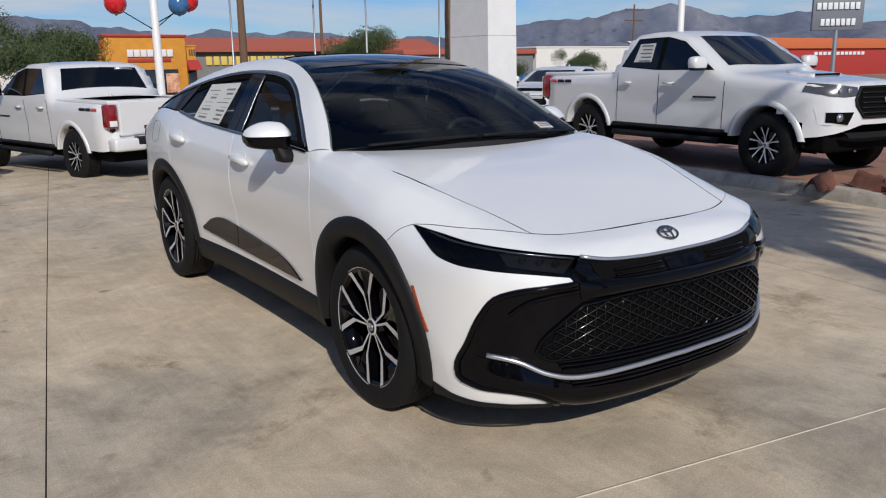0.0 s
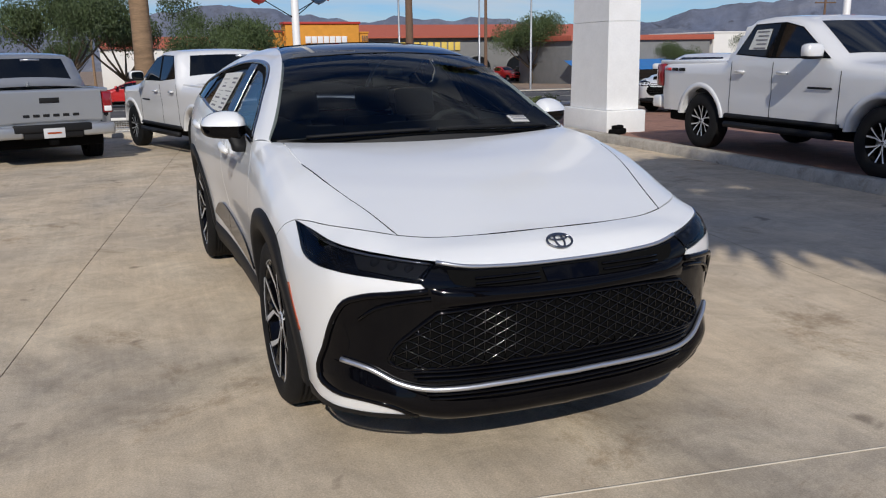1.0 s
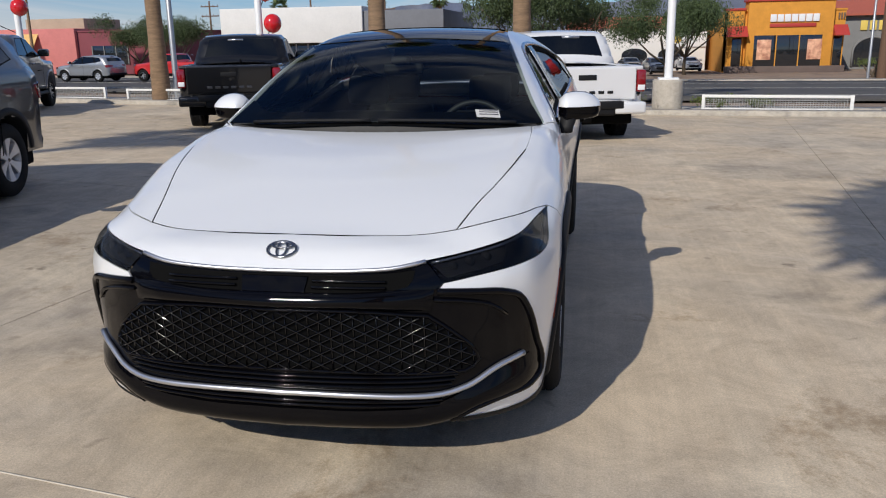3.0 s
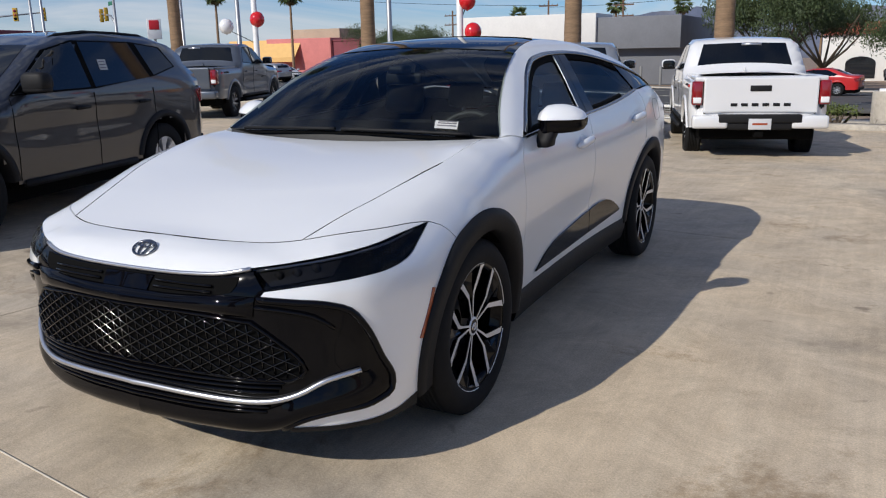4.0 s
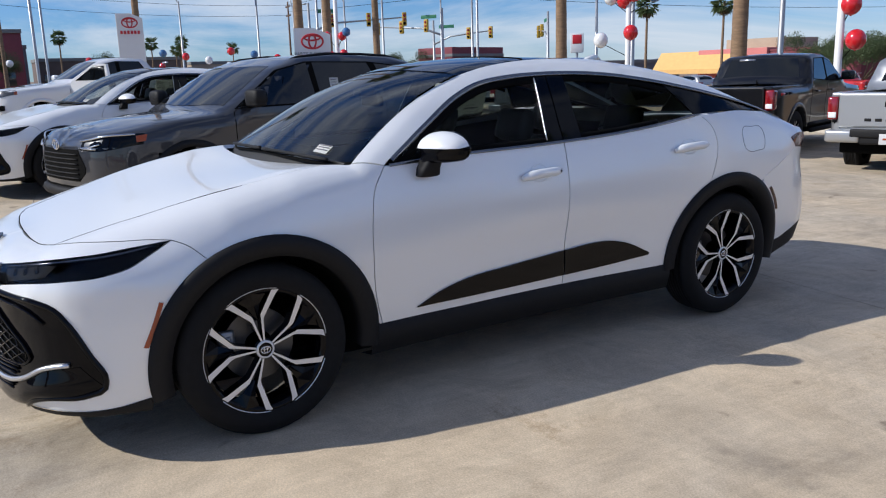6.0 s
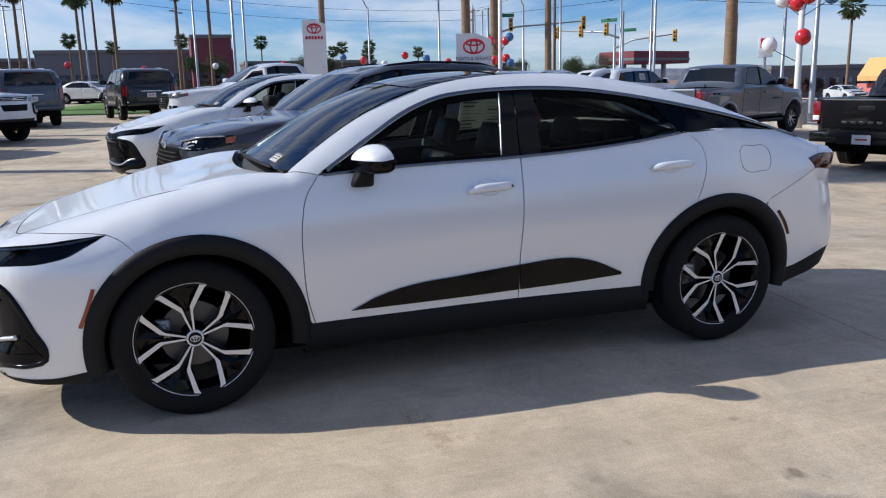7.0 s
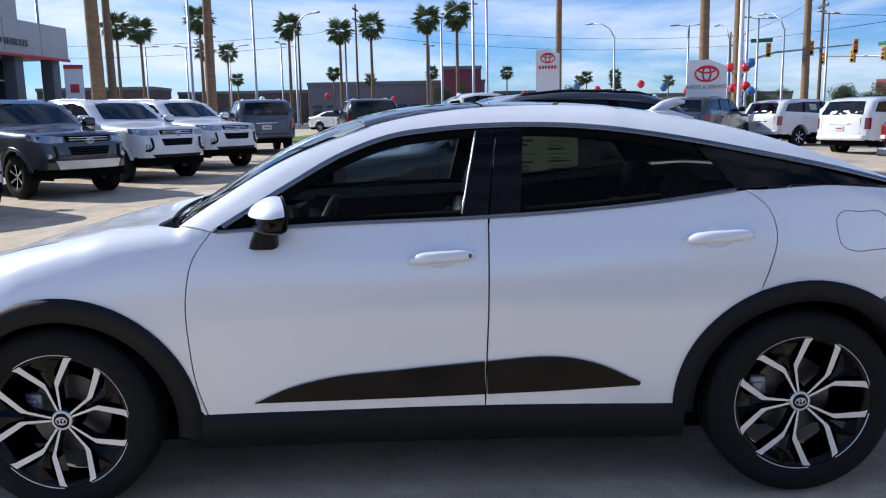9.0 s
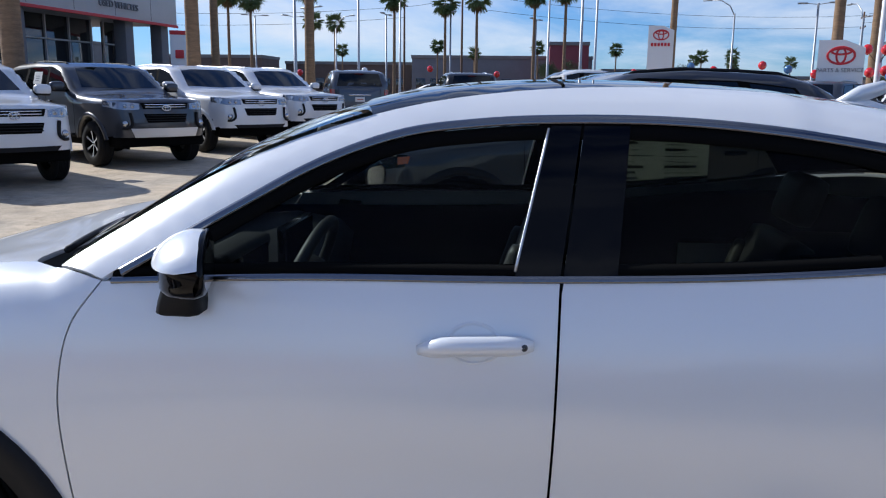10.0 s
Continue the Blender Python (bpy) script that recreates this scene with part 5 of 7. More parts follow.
# white office across the street
b, w, h = building("office", "low white office with a deep flat fascia and grey side", -31.8, -11.7, 68, 18, -1.2, 3.5, SLATEWALL)
part("fascia", [box(-w - .1, w * .30, -1.2, 4, 2.55, h + .9, .05)], OFFWHITE, b, "white overhanging fascia")
part("side_fascia", [box(w * .30, w + .1, -.9, 10, 2.55, h + .5, .05)], SLATEWALL, b)
part("front_wall", [box(w * .0, w * .28, -.3, .2, -.4, 2.5, .02)], OFFWHITE, b)
pane_of(b, -w + 1, -.2, .3, 2.5, -.05, bars=8, frame=PALEGREY)
for x in (6.0, 7.6, 9.2):
    part("bollard", [lathe([(.11, -.4), (.11, 1.1), (.02, 1.18)], 10, "z")], GREYWALL, b, m=Matrix.Translation((x, -3.5, 0)))
# pink and yellow shops
b, w, h = building("pink_shop", "pink stucco shop with a maroon wing", -60.8, -41.5, 75, 14, -1.0, 2.9, MAROON)
part("pink_wing", [box(-w - .1, -w + 9, -.4, 8, -.4, h + .3, .05)], PINK, b)
V = [(-w - 6, -1.6, 2.1), (-w + 4.8, -1.6, 2.1), (-w + 4.8, -.1, 4.1), (-w - 6, -.1, 4.1)]
part("awning", [(V, [(0, 1, 2, 3)]), plain_box(-w - 6, -w + 4.8, -1.65, -1.55, 1.6, 2.12)], YELLOW, b, "yellow metal awning roof", flat=True)
part("upper_block", [box(-w + 1, -w + 8, 3, 10, 2, h + 1.4, .05)], TANWALL, b)
pane_of(b, 1, 5, .5, 2.4, -.05, bars=3)
part("low_wall", [box(-w - 7, -w + 1, -.6, 0, -.4, 1.3, .03)], PINK, b)
# shops on the right of the pylon
b, w, h = building("corner_shop", "grey shop with red roof edge and blue awning", 44, 62, 72, 12, -1.8, 2.6, GREYWALL)
part("roof_edge", [box(-w - .3, w + .3, -.3, 12, h - .2, h + .35, .04)], TILE, b)
V = [(-w - 1, -2.2, 1.5), (w - 2, -2.2, 1.5), (w - 2, 0, 2.2), (-w - 1, 0, 2.2)]
part("awning", [(V, [(0, 1, 2, 3)]), plain_box(-w - 1, w - 2, -2.25, -2.2, 1.15, 1.52)], AWNBLUE, b, "blue canvas awning", flat=True)
pane_of(b, -w + 1, w - 2, .1, 2.0, -.05, bars=6)
b, w, h = building("white_shop", "plain white building with a flat roof", 62.5, 80, 72, 12, -1.8, 3.2, OFFWHITE)
ORANGE = material("orange_roof_metal", (.60, .15, .05), .6, vary=.1, scale=2)
b, w, h = building("red_roof_shop", "wide red shop with an orange-red roof band", 140, 200, 96, 20, -2, 4.5, REDTRIM)
part("roof_band", [box(-w - .3, w + .3, -.5, 4, h - 1.2, h + .9, .05)], ORANGE, b)
letters(b, -10, 10, h - 2.6, h - 1.9, -.05, SIGNWHITE, 12, .3)
# showroom of the lot
b = thing("showroom", "grey panelled showroom with glass front and a red band", "building", Matrix.Translation((-30.5, -20.0, 0)) @ Matrix.Rotation(radians(172.8), 4, "Z"))
part("roof_fascia", [box(-16, 12.35, 0, 12, 4.95, 6.7, .05)], PALEGREY, b)
part("upper_storey", [box(-16, 8.4, .25, 11, 6.69, 8.6, .05)], PALEGREY, b)
part("red_band", [box(-16.05, 12.4, -.06, .05, 4.85, 5.0, .02)], SIGNRED, b)
for i in range(9):
    part("panel_joint", [plain_box(-15 + 3.1 * i, -14.96 + 3.1 * i, -.006, .0, 5.05, 6.66)], GREYWALL, b, flat=True)
for x in (-9, .5, 8.4, 11.7):
    part("column", [box(x - .35, x + .35, .4, 1.1, -.3, 4.96, .04)], SLATEWALL if x > 0 else PALEGREY, b)
for x0, x1 in ((-15, -.5), (1.0, 7.9), (8.9, 11.2)):
    wn_ = part("glass_front", [box(x0, x1, 2.4, 2.5, 0, 4.95, .01)], PANE, b)
    nb = max(2, int((x1 - x0) / 1.4))
    for i in range(nb + 1):
        xx = x0 + (x1 - x0) * i / nb
        part("mullion", [plain_box(xx - .04, xx + .04, 2.3, 2.4, 0, 4.95)], PALEGREY, wn_, flat=True)
    for zz in (1.4, 2.6, 3.8):
        part("transom", [plain_box(x0, x1, 2.3, 2.4, zz - .04, zz + .04)], PALEGREY, wn_, flat=True)
part("back_wall", [box(-15.5, 11.8, 11, 11.3, -.3, 4.96, .02)], PALEGREY, b)
words("USED VEHICLES", .46, SIGNGREY, Matrix.Translation((7.0, -.03, 5.55)) @ Matrix.Rotation(radians(90), 4, "X"), b, .05)
# far strip behind the rows
for x, y0, y1, z1, mt, lb in ((-110, -52, -36, 5.2, BROWN, "low brown block building far across the street"), (-118, -35, -16, 4.6, BROWN, "low dark brown shop building"),
                              (-112, -15, 10, 5.4, SLATEWALL, "long grey shop building far away"), (-120, 12, 32, 4.4, BROWN, "low brown building behind palms"),
                              (-105, 4, 9, 7.0, MAROON, "taller dark entrance block"), (-125, 34, 60, 4.5, TANWALL, "low tan building far away"), (-100, -80, -56, 6.5, GREYWALL, "grey building at the lot edge"),
                              (-72, 66, 84, 3.6, SLATEWALL, "dark flat-roofed filling station canopy building")):
    b = thing("far_building", lb, "building", Matrix.Translation((x, (y0 + y1) / 2, g(x, (y0 + y1) / 2))), "low buildings far away")
    w = (y1 - y0) / 2
    part("wall", [box(-8, 0, -w, w, -.5, z1, .05)], mt, b)
    part("roof_edge", [box(-8.1, .15, -w - .1, w + .1, z1 - .35, z1 + .1, .03)], GREYWALL, b)
    for i in range(int(w)):
        part("window", [box(-.04, .04, -w + .6 + i * 2, -w + 1.9 + i * 2, .6, 2.3, .01)], PANE, b)

# filling station canopy across the street
b = thing("canopy", "dark flat canopy of a filling station on posts", "canopy", Matrix.Translation((-73.2, 50, g(-73, 50))) @ Matrix.Rotation(radians(-74), 4, "Z"))
zb = -g(-73, 50)
part("roof", [box(-4.4, 4.4, -2.5, 2.5, 2.9 + zb, 4.2 + zb, .05)], MAROON, b)
part("edge_band", [box(-4.45, 4.45, -2.55, 2.55, 3.2 + zb, 3.5 + zb, .02)], GREYWALL, b)
for x in (-3.2, 0, 3.2):
    part("post", [box(x - .2, x + .2, -.2, .2, -.3, 2.95 + zb, .02)], PALEGREY, b)

# pylon of the lot's own sign
py = thing("sign_pylon", "tall white steel sign pylon on a white plinth", "sign pylon", Matrix.Translation((7.12, 9.7, g(7.1, 9.7) + .10)) @ Matrix.Rotation(radians(-2), 4, "Z"))
def frustum(a0, b0, a1, b1, z0, z1):
    V = [(sx * a, sy * b_, z) for a, b_, z in ((a0, b0, z0), (a1, b1, z1)) for sx, sy in ((-1, -1), (1, -1), (1, 1), (-1, 1))]
    return V, [(0, 1, 5, 4), (1, 2, 6, 5), (2, 3, 7, 6), (3, 0, 4, 7), (4, 5, 6, 7), (3, 2, 1, 0)]
for i in range(5):
    z0 = .42 + 1.55 * i
    part("panel", [frustum(.33 - .008 * i, .66 - .03 * i, .33 - .008 * (i + 1) + .002, .66 - .03 * (i + 1), z0 + .006, z0 + 1.55)], WHITEPOLE, py, flat=True)
part("core", [box(-.24, .24, -.42, .42, .1, 8.1, .02)], GREYWALL, py)
part("plinth", [box(-.40, .40, -.80, .80, -.1, .42, .015)], WHITEPOLE, py)
tagged(part("flood_light", [box(-.2, .2, -.08, .08, 0, .1, .03), box(-.13, .13, -.06, .06, .08, .16, .03)], LINER, None, m=Matrix.Translation((6.72, 8.62, g(6.7, 8.6) + .12)) @ Matrix.Rotation(.5, 4, "Z")), "small black ground flood light beside the pylon", "light")


# ---- other vehicles ----
KINDS = {
    "pickup": dict(nose=-.92, tail=4.40, base=3.235, hw=.93, belt=1.24, sill=.50, tyre=.39, rim=.225, lean=.27,
                   top=((-1.2, .85), (-.92, 1.02), (-.84, 1.12), (-.3, 1.17), (.50, 1.25), (.60, 1.28), (1.34, 1.70), (1.62, 1.775), (2.0, 1.79), (2.36, 1.76), (2.50, 1.69), (2.70, 1.27), (2.74, 1.245), (4.4, 1.225), (4.8, 1.2)),
                   wins=(((.82, 1.28), (1.40, 1.62), (1.70, 1.68), (1.72, 1.28)), ((1.80, 1.28), (1.79, 1.68), (2.25, 1.67), (2.48, 1.32))),
                   seams=(.62, 1.75, 2.56), screen=(.66, 1.30, .68), back=(2.52, 2.66)),
    "suv": dict(nose=-.90, tail=3.92, base=2.79, hw=.95, belt=1.23, sill=.50, tyre=.385, rim=.225, lean=.27,
                top=((-1.2, .85), (-.90, 1.04), (-.82, 1.14), (-.2, 1.19), (.45, 1.25), (.55, 1.28), (1.18, 1.69), (1.5, 1.775), (2.4, 1.80), (3.3, 1.77), (3.62, 1.70), (3.86, 1.30), (3.92, 1.0), (4.2, .9)),
                wins=(((.72, 1.27), (1.25, 1.61), (1.60, 1.68), (1.62, 1.27)), ((1.70, 1.27), (1.70, 1.68), (2.50, 1.67), (2.58, 1.30)), ((2.68, 1.32), (2.62, 1.66), (3.32, 1.62), (3.56, 1.36))),
                seams=(.55, 1.66, 2.62), screen=(.60, 1.15, .68), back=(3.66, 3.83)),
    "crossover": dict(nose=-.93, tail=3.66, base=2.69, hw=.925, belt=1.13, sill=.38, tyre=.36, rim=.22, lean=.33,
                      top=((-1.2, .7), (-.93, .86), (-.82, .97), (-.3, 1.07), (.25, 1.12), (.36, 1.14), (1.10, 1.55), (1.45, 1.65), (2.0, 1.69), (2.8, 1.66), (3.2, 1.58), (3.52, 1.18), (3.62, 1.0), (3.9, .8)),
                      wins=(((.55, 1.15), (1.12, 1.50), (1.50, 1.58), (1.53, 1.16)), ((1.60, 1.16), (1.58, 1.58), (2.35, 1.57), (2.52, 1.22)), ((2.60, 1.24), (2.46, 1.56), (2.85, 1.52), (3.02, 1.32))),
                      seams=(.50, 1.56, 2.52), screen=(.40, 1.08, .68), back=(3.22, 3.46)),
    "saloon": dict(nose=-.95, tail=3.90, base=2.82, hw=.91, belt=1.0, sill=.32, tyre=.335, rim=.22, lean=.5,
                   top=((-1.2, .5), (-.95, .68), (-.84, .78), (-.3, .90), (.30, .99), (.42, 1.02), (1.20, 1.34), (1.6, 1.43), (2.2, 1.44), (2.6, 1.38), (3.25, 1.12), (3.4, 1.09), (3.85, 1.06), (3.9, .9), (4.2, .7)),
                   wins=(((.62, 1.03), (1.2, 1.28), (1.55, 1.35), (1.57, 1.03)), ((1.64, 1.03), (1.63, 1.35), (2.25, 1.34), (2.78, 1.12), (2.6, 1.05))),
                   seams=(.5, 1.60, 2.6), screen=(.46, 1.16, .66), back=(2.66, 3.2)),
}


def pod(a, b, c, n=14, m=9):
    """A rounded box about the origin, half its size a, b, c."""
    def bend(v, e):
        return math.copysign(abs(v) ** e, v)
    V = [(a * bend(math.cos(p), .5) * bend(math.cos(t), .55), b * bend(math.sin(p), .5) * bend(math.cos(t), .55), c * bend(math.sin(t), .55)) for t in np.linspace(-math.pi / 2, math.pi / 2, m) for p in np.linspace(0, math.tau, n + 1)[:-1]]
    return V, [(i * n + j, i * n + (j + 1) % n, (i + 1) * n + (j + 1) % n, (i + 1) * n + j) for i in range(m - 1) for j in range(n)]


def vehicle(kind, paint, name, label, category, bar=None, alloy=MACHINED, arch=None, stickers=False, rack=False):
    k = KINDS[kind]
    ty, tz = [p[0] for p in k["top"]], [p[1] for p in k["top"]]
    nose, tail, hw, bz, base = k["nose"], k["tail"], k["hw"], k["belt"], k["base"]
    plan = smooth((0, .5, .7, .82, .9, 1.0), (0, .05, .12, .24, .42, .9))

    def field(p):
        x, y, z = np.abs(p[..., 0]), p[..., 1], p[..., 2]
        side = x - hw + .03 * np.clip((.75 - z) / .4, 0, 1) + np.where(z > bz, k["lean"] * (z - bz), 0) + .018 * np.exp(-((z - .82) / .12) ** 2) * np.exp(-((y - base / 2) / 1.1) ** 4)
        f = smax(side, z - np.interp(y - .12 * x * x * np.clip((base * .5 - y) / 1.0, -.2, 1), ty, tz) + .05 * x * x, .045 if kind in ("pickup", "suv") else .06)
        f = smax(f, nose + plan(x) + .12 * np.clip(z - .75, 0, 1) + .10 * np.clip(.55 - z, 0, 1) - y, .06)
        return smax(f, y - tail + .35 * plan(x) + .06 * np.clip(z - .8, 0, 1) + .08 * np.clip(.6 - z, 0, 1), .05)

    sm, fm, rm, tm = Chart(field, "side"), Chart(field, "front", (0, 0, 0)), Chart(field, "rear", (0, base, 0)), Chart(field, "top")
    s_ = lambda *q: [tuple(p) for p in sm.up(np.array(q))]
    f_ = lambda *q: [tuple(p) for p in fm.up(np.array(q))]
    r_ = lambda *q: [tuple(p) for p in rm.up(np.array(q))]
    t_ = lambda *q: [tuple(p) for p in tm.up(np.array(q))]
    car = thing(name, label, category)
    # skin from rays that leave a spine
    zc, y0, y1, nf, ns, nj = .78, nose + .75, tail - .6, 9, 44, 40
    O, W = [], []
    a_low = -math.atan2(zc - k["sill"], hw)
    stations = [(y0, -radians(90 - 90 * i / nf)) for i in range(nf)] + [(y0 + (y1 - y0) * i / ns, 0) for i in range(ns + 1)] + [(y1, radians(90 * (i + 1) / nf)) for i in range(nf)]
    for yy, al in stations:
        for j in range(nj + 1):
            ph = a_low + (math.pi - 2 * a_low) * j / nj
            O.append((0, yy, zc))
            W.append((math.cos(al) * math.cos(ph), math.sin(al), math.cos(al) * math.sin(ph)))
    Vs = lift(field, np.array(O), np.array(W), 4.0)
    Fs = []
    for i in range(len(stations) - 1):
        for j in range(nj):
            q = (i * (nj + 1) + j, i * (nj + 1) + j + 1, (i + 1) * (nj + 1) + j + 1, (i + 1) * (nj + 1) + j)
            c = Vs[list(q)].mean(0)
            if abs(c[0]) > .5 and any(math.hypot(c[1] - yy, c[2] - k["tyre"]) < k["tyre"] + .10 for yy in (0, base)):
                continue
            if kind == "pickup" and 2.86 < c[1] < 4.15 and abs(c[0]) < hw - .16 and c[2] > 1.1:
                continue
            Fs.append(tuple(reversed(q)))
    part("body", [(Vs, Fs)], paint, car)
    part("underbody", [box(-hw + .15, hw - .15, nose + .2, tail - .2, k["sill"] - .16, k["sill"] + .1, .04), box(-.5, .5, -.6, .6, .4, .9, .03), box(-.5, .5, base - .6, base + .6, .4, .85, .03)], LINER, car)
    if kind == "pickup":
        part("bed", [plain_box(-hw + .1, hw - .1, 2.72, 4.32, .78, .82), plain_box(-hw + .08, -hw + .14, 2.72, 4.34, .8, 1.2), plain_box(hw - .14, hw - .08, 2.72, 4.34, .8, 1.2), plain_box(-hw + .1, hw - .1, 2.70, 2.78, .8, 1.2), plain_box(-hw + .1, hw - .1, 4.28, 4.33, .8, 1.2)], CLADDING, car, flat=True)
        for sg in (1, -1):
            part("bed_rail", [box(min(sg * (hw - .20), sg * (hw - .055)), max(sg * (hw - .20), sg * (hw - .055)), 2.74, 4.36, 1.17, 1.232, .02)], paint, car)
        part("tailgate_cap", [box(-hw + .06, hw - .06, 4.08, 4.37, 1.165, 1.230, .02)], paint, car)
    R = k["tyre"]
    arch_mat = arch or paint
    for sg in (1, -1):
        at = (lambda pc: pc) if sg > 0 else (lambda pc: [mirrored(p) for p in pc])
        for yy in (0, base):
            rows = []
            for i in range(25):
                a = radians(8 + 164 * i / 24)
                rd = ((R + .15, -.008), (R + .145, .012), (R + .09, .018), (R + .075, .004), (R + .075, -.3))
                row = s_(*[(yy + r * math.cos(a), max(k["sill"] - .03, R + r * math.sin(a))) for r, dx in rd])
                rows.append([(p[0] + dx, p[1], p[2]) for p, (r, dx) in zip(row, rd)])
            part("arch", at([([p for r in rows for p in r], [(i * 5 + j, i * 5 + j + 1, i * 5 + j + 6, i * 5 + j + 5) for i in range(24) for j in range(4)])]), arch_mat, car)
            part("wheel_liner", at([moved(lathe([(R + .09, .40), (R + .09, 0), (.02, 0)], 16, "x", math.pi), Matrix.Translation((.45, yy, R))), plain_box(.44, .45, yy - R, yy + R, R - .1, R)]), LINER, car)
            wheel(car, pose(sg * (hw - .135), yy, R, 0, 0, 0 if sg > 0 else 180), R, k["rim"], .24, {"crossover": "broad", "suv": "six"}.get(kind, "ten"), 90, mats=(CASTING if kind == "crossover" else LINER, alloy))
        ws = k["wins"]
        surround = [*ws[0][:3], *[p for w_i in ws[1:] for p in w_i[1:3]], *ws[-1][3:], *[w_i[0] for w_i in reversed(ws[1:])], ws[0][3]]
        cy, cz = np.mean(np.array(surround), 0)
        pts = s_(*[(cy + (y_ - cy) * 1.03, cz + (z_ - cz) * 1.07) for y_, z_ in surround])
        part("window_surround", at(patch(sm, [[a, b] for a, b in zip(pts, pts[1:] + pts[:1])], .12, level=.002)), LINER, car)
        for wi in k["wins"]:
            pts = s_(*wi)
            part("side_window", at(patch(sm, [[a, b] for a, b in zip(pts, pts[1:] + pts[:1])], .12, level=.004, rim=.006)), DARK_GLASS, car)
        for y in k["seams"]:
            part("door_seam", at([tube(sm.up(np.array([(y + .02 * math.sin(z * 3), z) for z in np.linspace(k["sill"] + .04, bz - .02, 8)]), .0), .0045, 4)]), LINER, car)
        for y in k["seams"][1:]:
            h = [Vector(p) + Vector((.03, 0, 0)) for p in s_((y - .30, bz - .15), (y - .12, bz - .145))]
            part("handle", at([tube([tuple(v) for v in h], .018, 6)]), paint if arch is None else CLADDING, car)
        m0 = s_((k["wins"][0][0][0] + .14, bz + .06))[0]
        C = Matrix.Translation((m0[0] + .15, m0[1] - .02, m0[2] + .05))
        mo = part("door_mirror", at([moved(pod(.125, .075, .085), C), tube([(m0[0] - .02, m0[1], m0[2] - .03), (m0[0] + .08, m0[1], m0[2])], .03, 6)]), paint if arch is None else CLADDING, car)
        part("mirror_base", at([moved(pod(.120, .072, .030), C @ Matrix.Translation((-.002, .004, -.062)))]), CLADDING, mo)
        part("mirror_glass", at([moved(pod(.105, .006, .065), C @ Matrix.Translation((0, .072, 0)))]), DARK_GLASS, mo)
        part("sill_strip", at([tube(sm.up(np.array([(y, k["sill"] + .01) for y in np.linspace(R + .2, base - R - .2, 6)]), .0), .035, 6)]), CLADDING, car)
        if kind == "pickup":
            part("step_bar", at([tube([(hw + .02, R + .25, .40), (hw + .03, base / 2, .40), (hw + .02, base - R - .25, .40)], .045, 6)]), CLADDING, car)
        # lamps
        zl = {"pickup": 1.02, "suv": 1.02, "crossover": .86, "saloon": .72}[kind]
        hl = [f_((.46, zl + .05), (.66, zl + .075)) + s_((nose + .48, zl + .10)), s_((nose + .48, zl + .10), (nose + .46, zl + .0)), s_((nose + .46, zl + .0)) + f_((.66, zl - .055), (.46, zl - .045)), f_((.46, zl - .045), (.46, zl + .05))]
        bm_ = Chart(field, "ball", (0, .2, .6))
        lampo = part("headlamp", at(patch(bm_, hl, .06, level=.004)), LAMPGREY if kind == "suv" else LAMPBOX if kind == "pickup" else PIANO, car, "clear headlamp")
        if kind == "crossover":
            drl = [*f_((.44, zl + .035), (.58, zl + .055), (.70, zl + .078))] + s_((nose + .40, zl + .092))
            part("light_guide", at([tube(bm_.up(spline(bm_.flat(np.array(drl)), .04), .012), .011, 6)]), REFLECT, lampo)
            hook = [*f_((.45, zl - .028), (.60, zl - .015), (.70, zl + .01))]
            part("light_guide", at([tube(bm_.up(spline(bm_.flat(np.array(hook)), .04), .010), .009, 6)]), REFLECT, lampo)
            am = s_((nose + .40, zl + .08), (nose + .50, zl + .09), (nose + .48, zl + .03), (nose + .40, zl + .02))
            part("corner_reflector", at(patch(sm, [[a, b] for a, b in zip(am, am[1:] + am[:1])], .05, level=.008)), AMBER, lampo)
        else:
            for x_, r_u in ((.56, .042), (.67, .036)):
                part("lens_unit", at([moved(lathe([(.004, -.012), (r_u * .6, -.011), (r_u * .9, -.006), (r_u, .006)], 14, "y"), Matrix.Translation(Vector(f_((x_, zl + .008))[0]) + Vector((0, .002, 0))))]), LAMPGREY, lampo)
        tr = Chart(field, "tail", (0, base, .8))
        if kind in ("pickup", "suv"):
            tl = [r_((.78, 1.17), (.86, 1.17)) + s_((tail - .20, 1.17)), s_((tail - .20, 1.17), (tail - .18, .84)), s_((tail - .18, .84)) + r_((.86, .84), (.78, .84)), r_((.78, .84), (.78, 1.17))]
        else:
            tl = [r_((.45, bz - .06), (.8, bz - .06)) + s_((tail - .32, bz - .08)), s_((tail - .32, bz - .08), (tail - .25, bz - .22)), s_((tail - .25, bz - .22)) + r_((.8, bz - .2), (.45, bz - .16)), r_((.45, bz - .16), (.45, bz - .06))]
        if kind == "pickup":
            tlo = part("tail_lamp", at([box(.765, .915, tail - .19, tail + .005, .84, 1.175, .035)]), REDLENS, car, "red tail lamp")
        else:
            tlo = part("tail_lamp", at(patch(tr, tl, .06, level=.012, rim=.015)), REDLENS, car, "red tail lamp")
        if kind == "pickup":
            part("reverse_lens", at([box(.785, .895, tail - .02, tail + .012, .87, .95, .008)]), SIGNWHITE, tlo)
    # screens
    a0, a1, xw = k["screen"]
    e = [t_((-xw - .03, a0 + .10), (0, a0), (xw + .03, a0 + .10)), t_((xw + .03, a0 + .10), (xw - .10, a1 + .08)), t_((xw - .10, a1 + .08), (0, a1 + .03), (-xw + .10, a1 + .08)), t_((-xw + .10, a1 + .08), (-xw - .03, a0 + .10))]
    part("windscreen", patch(tm, e, .1, level=.004), DARK_GLASS, car)
    b0, b1 = k["back"]
